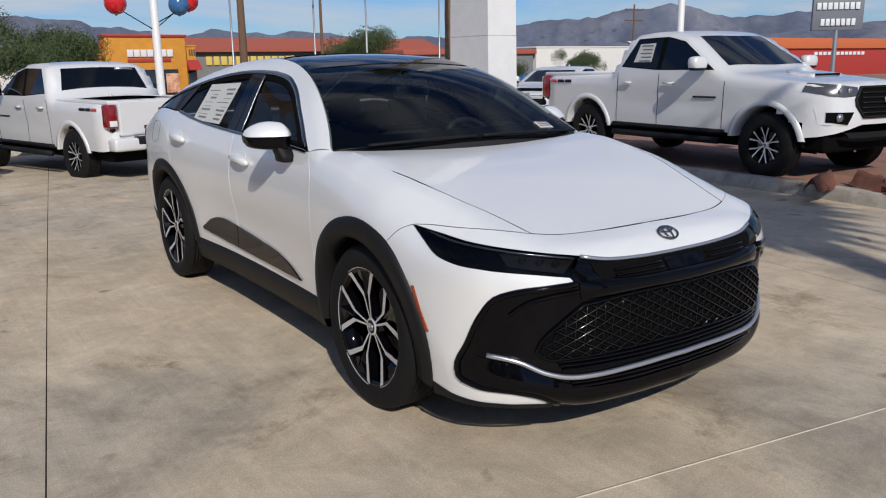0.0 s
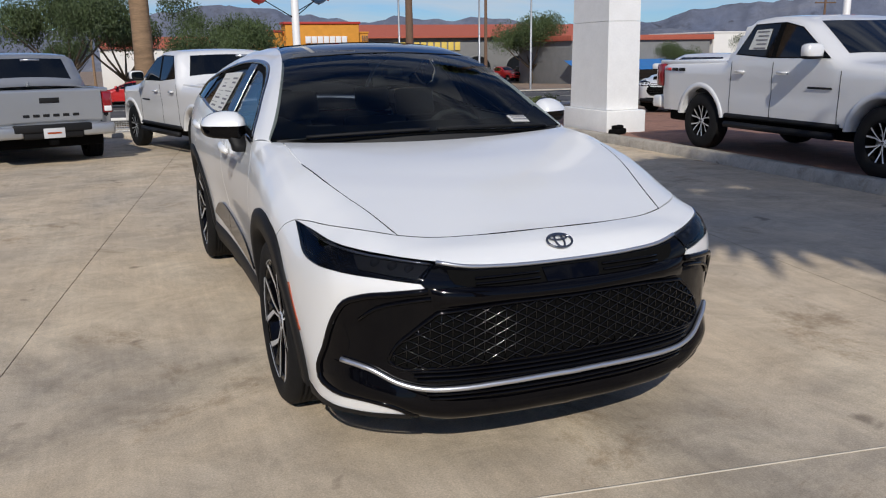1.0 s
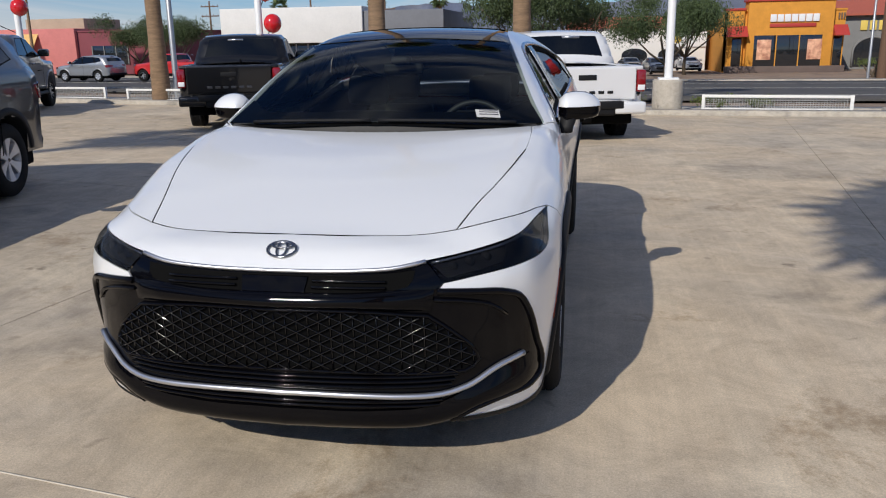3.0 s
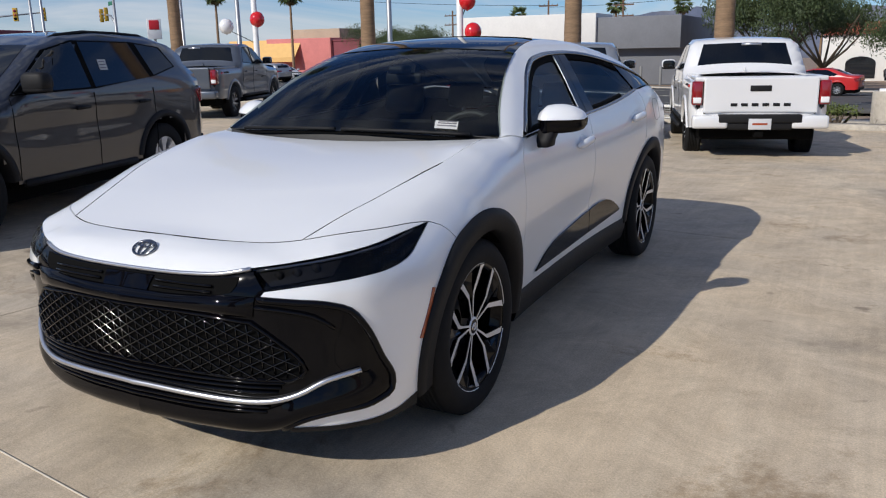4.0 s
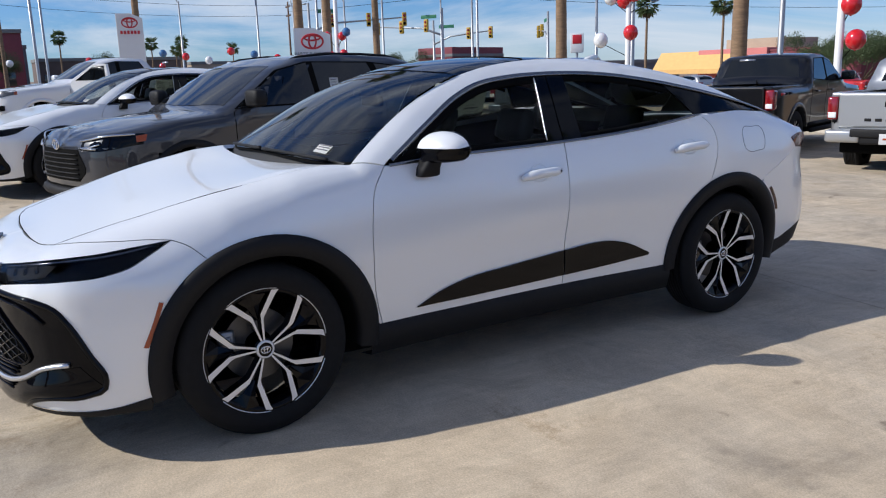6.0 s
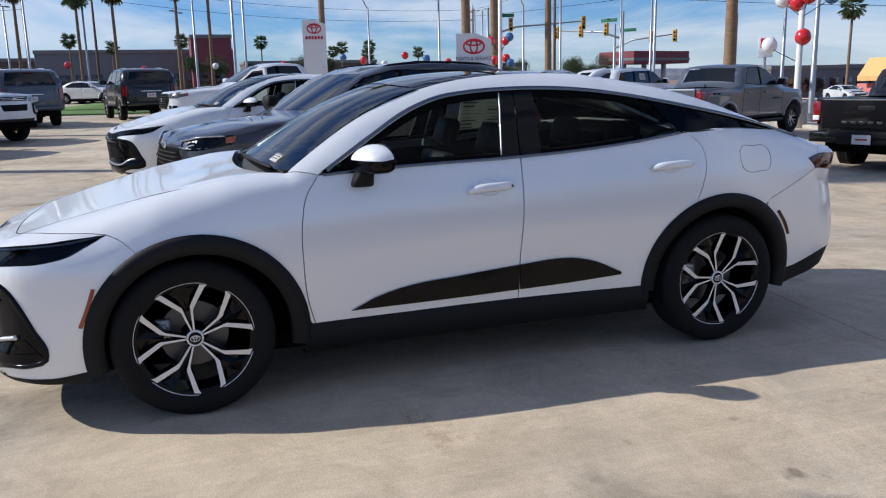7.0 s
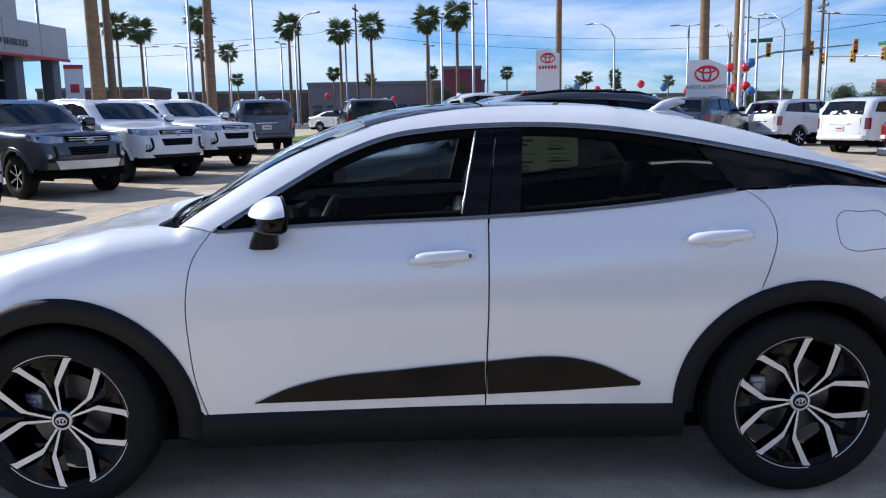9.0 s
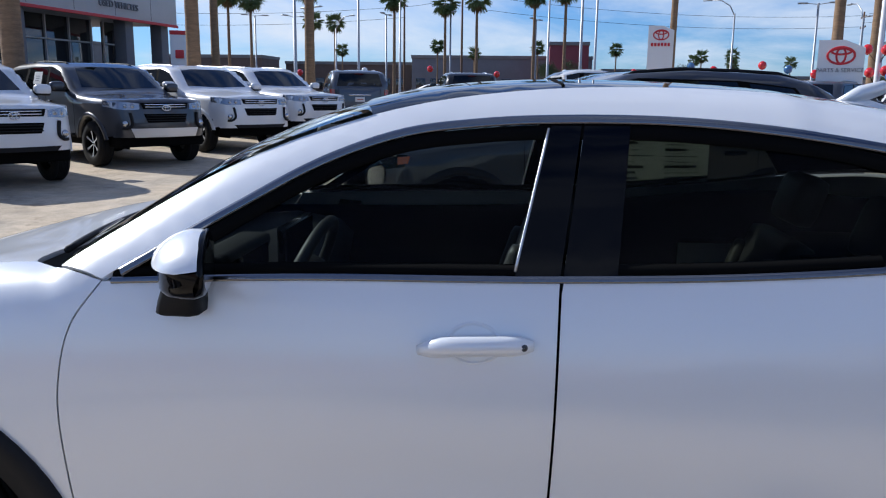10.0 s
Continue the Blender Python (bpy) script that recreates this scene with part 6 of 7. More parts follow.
    z0, z1 = np.interp((b1, b0), ty, tz)
    if kind == "saloon":
        e = [t_((-.55, b0), (.55, b0)), t_((.55, b0), (.62, b1)), t_((.62, b1), (-.62, b1)), t_((-.62, b1), (-.55, b0))]
        part("rear_window", patch(tm, e, .1, level=.004), DARK_GLASS, car)
    else:
        e = [r_((-.60, z1 - .05), (.60, z1 - .05)), r_((.60, z1 - .05), (.68, z0 + .04)), r_((.68, z0 + .04), (-.68, z0 + .04)), r_((-.68, z0 + .04), (-.60, z1 - .05))]
        if kind == "pickup":
            rm2 = Chart(field, "rear", (0, 2.0, 0))
            w_ = lambda *q: [tuple(p) for p in rm2.up(np.array(q))]
            e = [w_((-.62, 1.68), (0, 1.695), (.62, 1.68)), w_((.62, 1.68), (.73, 1.28)), w_((.73, 1.28), (-.73, 1.28)), w_((-.73, 1.28), (-.62, 1.68))]
            part("rear_window", patch(rm2, e, .1, level=.006), DARK_GLASS, car)
        else:
            if kind == "suv":
                e = [r_((-.62, 1.66), (0, 1.675), (.62, 1.66)), r_((.62, 1.66), (.72, 1.27)), r_((.72, 1.27), (-.72, 1.27)), r_((-.72, 1.27), (-.62, 1.66))]
            part("rear_window", patch(rm, e, .1, level=.006), DARK_GLASS, car)
        part("third_brake_lamp", [tube([(-.14, *(Vector(r_((0, z1 + .02))[0]) + Vector((0, .02, 0))).yz), (.14, *(Vector(r_((0, z1 + .02))[0]) + Vector((0, .02, 0))).yz)], .022, 6)], DARKRED if kind != "pickup" else SATIN, car)
    if kind == "pickup":
        part("hood_scoop", patch(tm, [t_((-.26, -.12), (.26, -.12)), t_((.26, -.12), (.30, .22)), t_((.30, .22), (-.30, .22)), t_((-.30, .22), (-.26, -.12))], .08, level=.022, rim=.03), paint, car)
        part("scoop_mouth", [box(-.23, .23, -.128, -.10, t_((0, -.12))[0][2] - .005, t_((0, -.12))[0][2] + .022, .005)], LINER, car)
    # front face
    zf = {"pickup": .66, "suv": .51, "crossover": .46, "saloon": .34}[kind]
    e = [f_((-.86, .84), (0, .84), (.86, .84)), f_((.86, .84), (.84, zf)), f_((.84, zf), (0, zf), (-.84, zf)), f_((-.84, zf), (-.86, .84))]
    part("front_bumper", patch(fm, e, .07, level=.001), paint, car)
    e = [r_((-.84, .84), (0, .84), (.84, .84)), r_((.84, .84), (.82, zf)), r_((.82, zf), (0, zf), (-.82, zf)), r_((-.82, zf), (-.84, .84))]
    part("rear_skin", patch(rm, e, .07, level=.001), paint, car)
    if kind in ("pickup", "suv"):
        if kind == "suv":
            e = [f_((-.44, 1.085), (.44, 1.085)), f_((.44, 1.085), (.40, .985)), f_((.40, .985), (-.40, .985)), f_((-.40, .985), (-.44, 1.085))]
            e2 = [f_((-.40, .90), (.40, .90)), f_((.40, .90), (.34, .755)), f_((.34, .755), (-.34, .755)), f_((-.34, .755), (-.40, .90))]
            gr = part("grille", patch(fm, e, .06, level=.006, rim=.01), LINER, car, "black upper grille slot")
            part("lower_grille", patch(fm, e2, .06, level=.006, rim=.01), LINER, car)
            for zz, m_ in ((1.015, CHROME), (1.055, CHROME), (.79, CLADDING), (.83, CLADDING), (.87, CLADDING)):
                part("grille_bar", [tube(fm.up(np.array([(x, zz) for x in np.linspace(-.37, .37, 9)]), .012), .009, 6)], m_, gr)
        else:
            e = [f_((-.42, 1.07), (.42, 1.07)), f_((.42, 1.07), (.50, .92), (.40, .74)), f_((.40, .74), (-.40, .74)), f_((-.40, .74), (-.50, .92), (-.42, 1.07))]
            gr = part("grille", patch(fm, e, .06, level=.006, rim=.01), LINER, car, "black six-sided grille")
            for zz in (.79, .845, .90, .955, 1.01):
                part("grille_bar", [tube(fm.up(np.array([(x, zz) for x in np.linspace(-.42, .42, 9)]), .014), .010, 6)], CLADDING, gr)
            part("grille_surround", [tube(np.array(sum([list(fm.up(spline([(p[0], p[2]) for p in s_e], .08)[:-1], .012)) for s_e in e], [])), .016, 6, True)], bar or CLADDING, gr)
        zs = .66 if bar is SATIN else .575
        low = [f_((-.62, zs), (.62, zs)), f_((.62, zs), (.56, .51)), f_((.56, .51), (-.56, .51)), f_((-.56, .51), (-.62, zs))]
        part("skid_plate", patch(fm, low, .08, level=.010, rim=.02), bar or CLADDING, car)
        for sg in (1, -1):
            if kind == "pickup":
                pk = [(sg * p[0], p[1], p[2]) for p in f_((.52, .80), (.80, .80), (.80, .69), (.60, .66))]
                part("fog_recess", patch(fm, [[a, b] for a, b in zip(pk, pk[1:] + pk[:1])], .05, level=.005), LINER, car, "black fog lamp recess")
                fl = Vector(f_((.69, .74))[0])
                part("fog_lamp", [moved(lathe([(.005, -.03), (.04, -.03), (.05, 0)], 12, "y"), Matrix.Translation((sg * fl.x, fl.y, fl.z)))], REFLECT, car)
                am = [(sg * p[0], p[1], p[2]) for p in s_((nose + .40, zl + .07), (nose + .46, zl + .07), (nose + .45, zl + .0), (nose + .39, zl + .0))]
                part("corner_reflector", patch(sm, [[a, b] for a, b in zip(am, am[1:] + am[:1])], .05, level=.010), AMBER, car)
                mk = [(sg * (p[0] + .004), p[1], p[2]) for p in s_((.74, .93), (1.12, .93))]
                part("door_badge", [tube(mk, .012, 4)], CLADDING, car, "black badge bar on the door")
                for y_, m_ in ((3.62, CLADDING), (3.80, CLADDING), (3.98, RED)):
                    mk = [(sg * (p[0] + .003), p[1], p[2]) for p in s_((y_, 1.10), (y_ + .14, 1.10))]
                    part("bed_decal", [tube(mk, .022, 4)], m_, car)
                continue
            flip_x = lambda q: [(sg * p[0], p[1], p[2]) for p in q]
            cs = f_((.62, .92), (.60, .82), (.60, .72), (.66, .665), (.74, .66))
            part("lamp_surround", [tube(flip_x([(p[0], p[1] - .012, p[2]) for p in spline(cs, .04)]), .026, 6)], CLADDING, car, "black curved fog lamp surround")
            fl = Vector(f_((.69, .74))[0])
            part("fog_lamp", [moved(lathe([(.005, -.03), (.045, -.03), (.055, 0)], 12, "y"), Matrix.Translation((sg * fl.x, fl.y, fl.z)))], REFLECT, car)
    else:
        lo = .50 if kind == "crossover" else .42
        e = [f_((-.42, lo + .32), (.42, lo + .32)), f_((.42, lo + .32), (.52, lo + .12), (.40, lo + .02)), f_((.40, lo + .02), (-.40, lo + .02)), f_((-.40, lo + .02), (-.52, lo + .12), (-.42, lo + .32))]
        gr = part("grille", patch(fm, e, .08, level=.006, rim=.01), LINER, car, "black grille")
        for i in range(6):
            part("grille_bar", [tube(fm.up(np.array([(x, lo + .05 + .045 * i) for x in np.linspace(-.42, .42, 9)]), .012), .008, 5)], CLADDING, gr)
        part("lower_bumper", [tube(fm.up(np.array([(x, lo - .10) for x in np.linspace(-.7, .7, 15)]), .005), .05, 8, flatten=1.1)], bar or CLADDING, car)
        part("bumper_insert", patch(fm, [f_((-.55, lo - .03), (.55, lo - .03)), f_((.55, lo - .03), (.48, lo - .14)), f_((.48, lo - .14), (-.48, lo - .14)), f_((-.48, lo - .14), (-.55, lo - .03))], .1, level=.004), LINER, car)
        for sg in (1, -1):
            part("daylight_strip", [tube([(sg * p[0], p[1], p[2]) for p in fm.up(np.array([(x, zl - .03) for x in np.linspace(.5, .68, 5)]), .012)], .010, 6)], REFLECT, car)
    bz0 = Vector(f_((0, {"pickup": .93, "suv": 1.0, "crossover": .86, "saloon": .74}[kind]))[0])
    part("badge", [moved(p, Matrix.Translation(bz0 + Vector((0, -.025, 0)))) for p in badge(.15)], CHROME, car)
    # rear face
    if kind == "pickup":
        part("tailgate", [box(-.755, .755, tail - .10, tail + .012, .735, 1.222, .025)], paint, car, flat=True)
        part("tailgate_seam", [tube(rm.up(np.array([(x, z) for x, z in ((-.74, 1.19), (-.74, .72), (.74, .72), (.74, 1.19))]), .002), .007, 4)], LINER, car)
        part("tailgate_handle", [box(-.14, .14, tail - .04, tail + .022, 1.03, 1.11, .01)], CLADDING, car, "black tailgate handle")
        ink = CLADDING if paint is not BLACK else STEEL
        for i in range(6):
            part("tailgate_mark", [box(-.40 + .14 * i, -.31 + .14 * i, tail - .03, tail + .019, .825, .868, .004)], ink, car)
        for x_ in (-.66, .66):
            part("rear_bumper", [box(x_ - .24, x_ + .24, tail - .12, tail + .11, .52, .70, .04)], bar or paint, car)
        part("bumper_centre", [box(-.43, .43, tail - .12, tail + .09, .50, .66, .03)], CLADDING, car)
        part("bumper_step", [box(-.55, .55, tail - .10, tail + .115, .60, .715, .02)], CLADDING, car)
        part("hitch", [box(-.06, .06, tail - .1, tail + .08, .40, .48, .01)], LINER, car)
        plz = .585
    else:
        plz = .62 if kind == "saloon" else .86
        part("rear_bumper", [tube(rm.up(np.array([(x, k["sill"] + .08) for x in np.linspace(-.8, .8, 15)]), .0), .06, 8, flatten=1.3)], paint if kind == "suv" else CLADDING, car)
        part("tailgate_seam", [tube(rm.up(np.array([(x, z) for x, z in ((-.66, bz - .05), (-.66, .70), (.66, .70), (.66, bz - .05))]), .002), .006, 4)], LINER, car)
        part("garnish", [tube(rm.up(np.array([(x, plz + .14) for x in np.linspace(-.34, .34, 7)]), .012), .022, 6)], CHROME, car)
    c = Vector(r_((0, plz))[0])
    off = .115 if kind == "pickup" else .012
    pl = part("plate", [box(-.15, .15, c.y + off - .01, c.y + off + .008, plz - .075, plz + .075, .005)], PLATE, car, "pale dealer plate insert")
    part("plate_print", [box(-.10, .10, c.y + off + .006, c.y + off + .011, plz - .012, plz + .016, .003)], AMBER, pl)
    if rack or kind == "suv":
        for sg in (1, -1):
            rl = tm.up(np.array([(.60, y_) for y_ in (1.42, 1.52, 1.9, 2.4, 2.8, 2.95, 3.02)]))
            up_ = (-.01, .008, .014, .016, .014, .008, -.01)
            part("roof_rail", [tube([(sg * p[0], p[1], p[2] + d_) for p, d_ in zip(rl, up_)], .016, 6)], CLADDING if paint is GREY else SATIN, car)
    else:
        part("antenna", [tube([(0, base - .5, np.interp(base - .5, ty, tz) - .02), (0, base - .42, np.interp(base - .5, ty, tz) + .07)], [.03, .012], 6)], paint, car)
    if stickers:
        wi = np.array(k["wins"][1])
        c = wi.mean(0)
        pts = [(c[0] - .22, c[1] - .10), (c[0] - .20, c[1] + .12), (c[0] + .16, c[1] + .12), (c[0] + .14, c[1] - .10)]
        if kind == "crossover":
            pts = [(c[0] - .26, c[1] - .07), (c[0] - .25, c[1] + .03), (c[0] - .13, c[1] + .03), (c[0] - .14, c[1] - .07)]
        pts = s_(*pts)
        for sg in (1, -1):
            pc = patch(sm, [[a, b] for a, b in zip(pts, pts[1:] + pts[:1])], .12, level=.008)
            part("window_sheet", pc if sg > 0 else [mirrored(p) for p in pc], PAPER, car, "white paper sheet on the window")
            for i in range(3):
                ln = [tuple(Vector(p) + Vector((.003, 0, 0))) for p in sm.up(np.array([(c[0] - .10, c[1] - .04 + .04 * i), (c[0] + .06, c[1] - .04 + .04 * i)] if kind != "crossover" else [(c[0] - .24, c[1] - .05 + .03 * i), (c[0] - .16, c[1] - .05 + .03 * i)]), .008)]
                pc = [tube(ln, .004, 4)]
                part("sheet_print", pc if sg > 0 else [mirrored(p) for p in pc], INK, car)
    return car


def stand(car, x, y, deg, dz=0.0):
    car.matrix_basis = Matrix.Translation((x, y, g(x, y) + dz)) @ Matrix.Rotation(radians(deg), 4, "Z")
    return car


def behind(x, y, deg, base):
    """The front axle's place from the rear axle's."""
    a = radians(deg)
    return x + base * math.sin(a), y - base * math.cos(a)


def again(car, x, y, deg, label=""):
    c = copy_thing(car, Matrix.Translation((x, y, g(x, y))) @ Matrix.Rotation(radians(deg), 4, "Z"))
    if label:
        c["label"] = label
    return c


PW = KINDS["pickup"]["base"]
white_pickup = vehicle("pickup", WHITE, "white_pickup", "white double-cab pickup with black tailgate handle", "pickup truck")
white_pickup["group"] = "pickups by the fence"
stand(white_pickup, *behind(.64, 10.40, 195, PW), 195)
island_pickup = again(white_pickup, 6.95, 2.72, -5, "white double-cab pickup on the gravel island")
island_pickup.location.z += .09
sh = [(-.93 + .27 * (z_ - 1.24) - .014, y_, z_) for y_, z_ in ((1.92, 1.37), (1.91, 1.62), (2.20, 1.61), (2.26, 1.37))]
part("window_sheet", [(sh + [(p[0] + .003, p[1], p[2]) for p in sh], [(0, 1, 2, 3), (7, 6, 5, 4)])], PAPER, island_pickup, "white paper sheet on the rear door window", flat=True)
for i in range(5):
    z_ = 1.38 + .05 * i
    x_ = -.93 + .27 * (z_ - 1.24) - .019
    part("sheet_print", [plain_box(x_, x_ + .001, 1.94, 2.16 - .03 * (i % 2), z_, z_ + .015)], INK, island_pickup, flat=True)
silver_pickup = vehicle("pickup", SILVER, "silver_pickup", "silver double-cab pickup with silver bumper", "pickup truck")
stand(silver_pickup, *behind(-2.60, 11.50, 194, PW), 194)
black_pickup = vehicle("pickup", BLACK, "black_pickup", "black double-cab pickup parked by the fence", "pickup truck", bar=BLACK, alloy=SATIN)
stand(black_pickup, *behind(-5.70, 11.55, 196, PW), 196)
grey_pickup = vehicle("pickup", BLUEGREY, "grey_pickup", "blue-grey double-cab pickup parked by the fence", "pickup truck")
stand(grey_pickup, *behind(-12.25, 12.2, 202, PW), 202)
grey_suv_x = vehicle("crossover", GREY, "grey_crossover", "dark grey metallic crossover with black arches", "suv", alloy=MACHINED, arch=CLADDING, stickers=True, rack=True)
stand(grey_suv_x, -4.86, .84, 13)
second = copy_thing(sedan_car, Matrix.Translation((-8.0, .15, g(-8, .2))) @ Matrix.Rotation(radians(8.5), 4, "Z"))
second.name, second["label"] = "white_sedan", "white fastback sedan parked beside the grey crossover"
runner = vehicle("suv", WHITE, "white_suv", "white off-road suv with black fog lamp surrounds", "suv", stickers=True, bar=CLADDING)
runner["group"] = "suvs in a row"
stand(runner, -14.2, -4.6, 144)
again(runner, -17.1, -4.0, 144)
again(runner, -8.2, -6.0, 144)
dark_runner = vehicle("suv", GREY, "grey_suv", "dark grey off-road suv with silver lower bumper", "suv", stickers=True, bar=SATIN)
stand(dark_runner, -11.3, -5.3, 144)
slate_runner = vehicle("suv", SLATE, "slate_suv", "slate blue suv seen from behind, roof rails up", "suv")
stand(slate_runner, *behind(-23.9, -4.1, -72, 2.79), -72)
black_runner = vehicle("suv", BLACK, "black_suv", "black suv standing near the lawn", "suv")
stand(black_runner, *behind(-26.5, -.6, -78, 2.79), -78)
again(runner, *behind(-21, 15, 205, 2.79), 205, "white suv parked with its tailgate to the aisle")
again(runner, *behind(-27.2, 15.1, 205, 2.79), 205, "white suv parked with its tailgate to the aisle")
again(slate_runner, *behind(-24.8, 10.9, 230, 2.79), 230, "slate suv parked among white suvs")
far_pickup = again(white_pickup, -16.6, .85, 10, "white pickup with an open driver's door")
door = [(.95, .66, 1.25), (.95, 1.28, 1.60), (.95, 1.68, 1.62), (.95, 1.72, 1.25), (.95, 1.72, .55), (.95, .68, .55)]
dr = part("open_door", [(door + [(p[0] - .07, p[1], p[2]) for p in door], [tuple(range(6)), tuple(reversed(range(6, 12)))] + [(i, (i + 1) % 6, 6 + (i + 1) % 6, 6 + i) for i in range(6)])], WHITE, far_pickup, "white front door standing open", flat=True, m=Matrix.Translation((.93, .66, 0)) @ Matrix.Rotation(radians(-62), 4, "Z") @ Matrix.Translation((-.93, -.66, 0)))
part("door_window", [([(.955, .80, 1.28), (.955, 1.30, 1.56), (.955, 1.62, 1.58), (.955, 1.64, 1.28)], [(0, 1, 2, 3)])], DARK_GLASS, dr, flat=True)
white_saloon = vehicle("saloon", WHITE, "white_saloon", "white saloon car with alloy wheels", "car")
stand(white_saloon, 12.0, 13.6, -62)
white_saloon.location.z += .1
for x, y, d, lb in ((-52, -3.0, 150, "white saloon far across the lot"), (-55, -5.2, 80, "white saloon far across the lot"), (30.5, 74.5, 95, "white saloon at the restaurant"), (11.0, 83, 8, "white saloon before the shops"), (-46, 60, 70, "white saloon near the pink shop"), (-52, 58, 75, "pale saloon near the pink shop")):
    again(white_saloon, x, y, d, lb)
grey_saloon = vehicle("saloon", SLATE, "grey_saloon", "grey saloon car parked before the shops", "car")
stand(grey_saloon, 7.0, 72, 8)
again(grey_saloon, -14.0, 44, 82, "dark grey saloon car before the office")
again(grey_saloon, 5.2, 84, 8, "grey saloon before the shops")
silver_cross = vehicle("crossover", SILVER, "silver_crossover", "silver crossover on the street", "suv")
stand(silver_cross, -33.2, 46.6, 262)
again(silver_cross, -47, 56, 262, "grey crossover before the pink shop")
red_pickup = vehicle("pickup", RED, "red_pickup", "bright red pickup driving lane beside the street", "pickup truck", bar=RED)
stand(red_pickup, -27.9, 47.2, 262)
again(black_pickup, 32.5, 72, 80, "black pickup parked before the gym")
for i, (x, c) in enumerate(((36.5, 0), (40, 1), (43.5, 2), (47, 0), (51, 1))):
    again((black_pickup, grey_saloon, red_pickup)[c], x, 84.5 + (i % 2), 15, "vehicle parked in front of the gym")
red_saloon = vehicle("saloon", RED, "red_saloon", "red saloon car on the street", "car")
stand(red_saloon, -1.7, 46, 262)
again(red_saloon, -60, 15, 100, "red saloon far across the lot")
for x, y, d in ((-33, 14.2, 100), (-39, 12.5, 95), (-44, 17, 100), (-34, 20.5, 205), (-37, 22, 205)):
    again(runner, x, y, d, "white suv in a far row")
for x, y, d in ((-33, -13, 144), (-37, -12.2, 144), (-41, -11.6, 144), (-24, -14, 144), (-29, -13.5, 144)):
    again((dark_runner, runner, slate_runner)[int(-x) % 3], x, y, d, "suv in a far row near the showroom")

# ---- poles, signs and balloons ----
BALLOON = {"red": material("red_balloon", (.62, .015, .02), .18, coat=.6), "white": material("white_balloon", (.8, .8, .8), .2, coat=.6), "blue": material("blue_balloon", (.045, .14, .32), .18, coat=.6)}


def balloon(x, y, z, colour, r=.23):
    prof = [(.002, -r * 1.12), (.02, -r * 1.13), (.025, -r * 1.05)] + [(r * math.cos(t), r * 1.06 * math.sin(t)) for t in np.linspace(-1.45, 1.5, 14)] + [(.001, r * 1.06)]
    tagged(part("balloon", [lathe(prof, 20, "z")], BALLOON[colour], m=Matrix.Translation((x, y, z))), "round shiny %s balloon tied to a light pole" % colour, "balloon", "balloons")


def light_pole(x, y, h, r=.095, mat=WHITEPOLE, balloons=(), base=True, heads=2, turn=0.0):
    z = g(x, y)
    p = thing("light_pole", "white steel light pole on a concrete footing" if base else "slim steel car park light pole with flat heads", "light pole", Matrix.Translation((x, y, z)) @ Matrix.Rotation(turn, 4, "Z"), "light poles")
    part("shaft", [lathe([(r * 1.1, -.2), (r, .1), (r * .8, h), (.001, h)], 12, "z")], mat, p)
    if base:
        part("footing", [lathe([(.34, -.3), (.34, .72), (.31, .76), (.001, .76)], 20, "z")], KERB, p)
        part("flange", [box(-.22, .22, -.22, .22, .74, .80, .01)], mat, p)
    for i in range(heads):
        a = math.pi * i
        part("arm", [tube([(0, 0, h - .1), (.9 * math.cos(a), .9 * math.sin(a), h + .02)], .035, 6)], mat, p)
        part("lamp_head", [moved(box(-.38, .38, -.17, .17, -.05, .06, .03), Matrix.Translation((1.15 * math.cos(a), 1.15 * math.sin(a), h + .02)))], mat, p)
    for dx, dz, c in balloons:
        balloon(x + dx * .93, y + dx * .36, z + dz, c, .23 if base else .17)
        part("bracket", [tube([(0, 0, dz - .55), (dx * .8, dx * .3, dz - .15)], .012, 5)], LINER, p)
    return p


light_pole(2.72, 15.9, 9, balloons=((-.95, 3.08, "red"), (.68, 3.12, "blue"), (.95, 3.22, "red"), (-.2, 4.1, "white")))
light_pole(-7.6, 17.3, 9, balloons=((.35, 2.15, "red"), (.2, 2.95, "red")))
light_pole(-15.1, 17.9, 9, balloons=((-.95, 2.45, "white"), (-.6, 3.75, "white"), (.08, 2.64, "red"), (-.15, 3.62, "red"), (.18, 3.80, "red"), (.85, 3.75, "blue")))
light_pole(-27.3, 13.5, 9, base=False, balloons=((-.55, 2.95, "red"), (.30, 2.9, "red"), (.55, 3.05, "blue"), (-.35, 2.15, "red"), (.35, 2.2, "red"), (.60, 2.0, "blue")))
light_pole(13.5, 18.2, 9, heads=2)
light_pole(15.6, 12.0, 9, balloons=((-.9, 4.05, "red"), (.7, 4.1, "red"), (-.1, 3.9, "white")))
for x, y, h in ((-50, -13.7, 12), (-58, -11.2, 12.5), (-62, 6.5, 13), (-52, 4.8, 11), (-75, -6, 8), (-80, -13, 8.3), (-70, -18, 8), (-82, 2, 8), (-66, 24, 8.6), (-60, 27.5, 8.6), (-56, 31, 8.6), (-52, 23.5, 9.5), (-85, -24, 8.5), (-90, -30, 9), (-45, -21, 11), (-78, 33, 9)):
    light_pole(x, y, h, .10, STEELPOLE, base=False, heads=2, turn=math.pi / 2 + x * .1)
for i in range(9):
    y = -18 + 5.6 * i
    balloon(-66, y, g(-66, y) + 2.3 + .2 * (i % 3), ("red", "white", "red")[i % 3], .26)
for i in range(8):
    balloon(-36.5 - .8 * i, 17.0 - 1.0 * i, g(-38, 14) + 2.5 + .25 * math.sin(i * 2.1), ("red", "white", "red", "blue")[i % 4], .20)


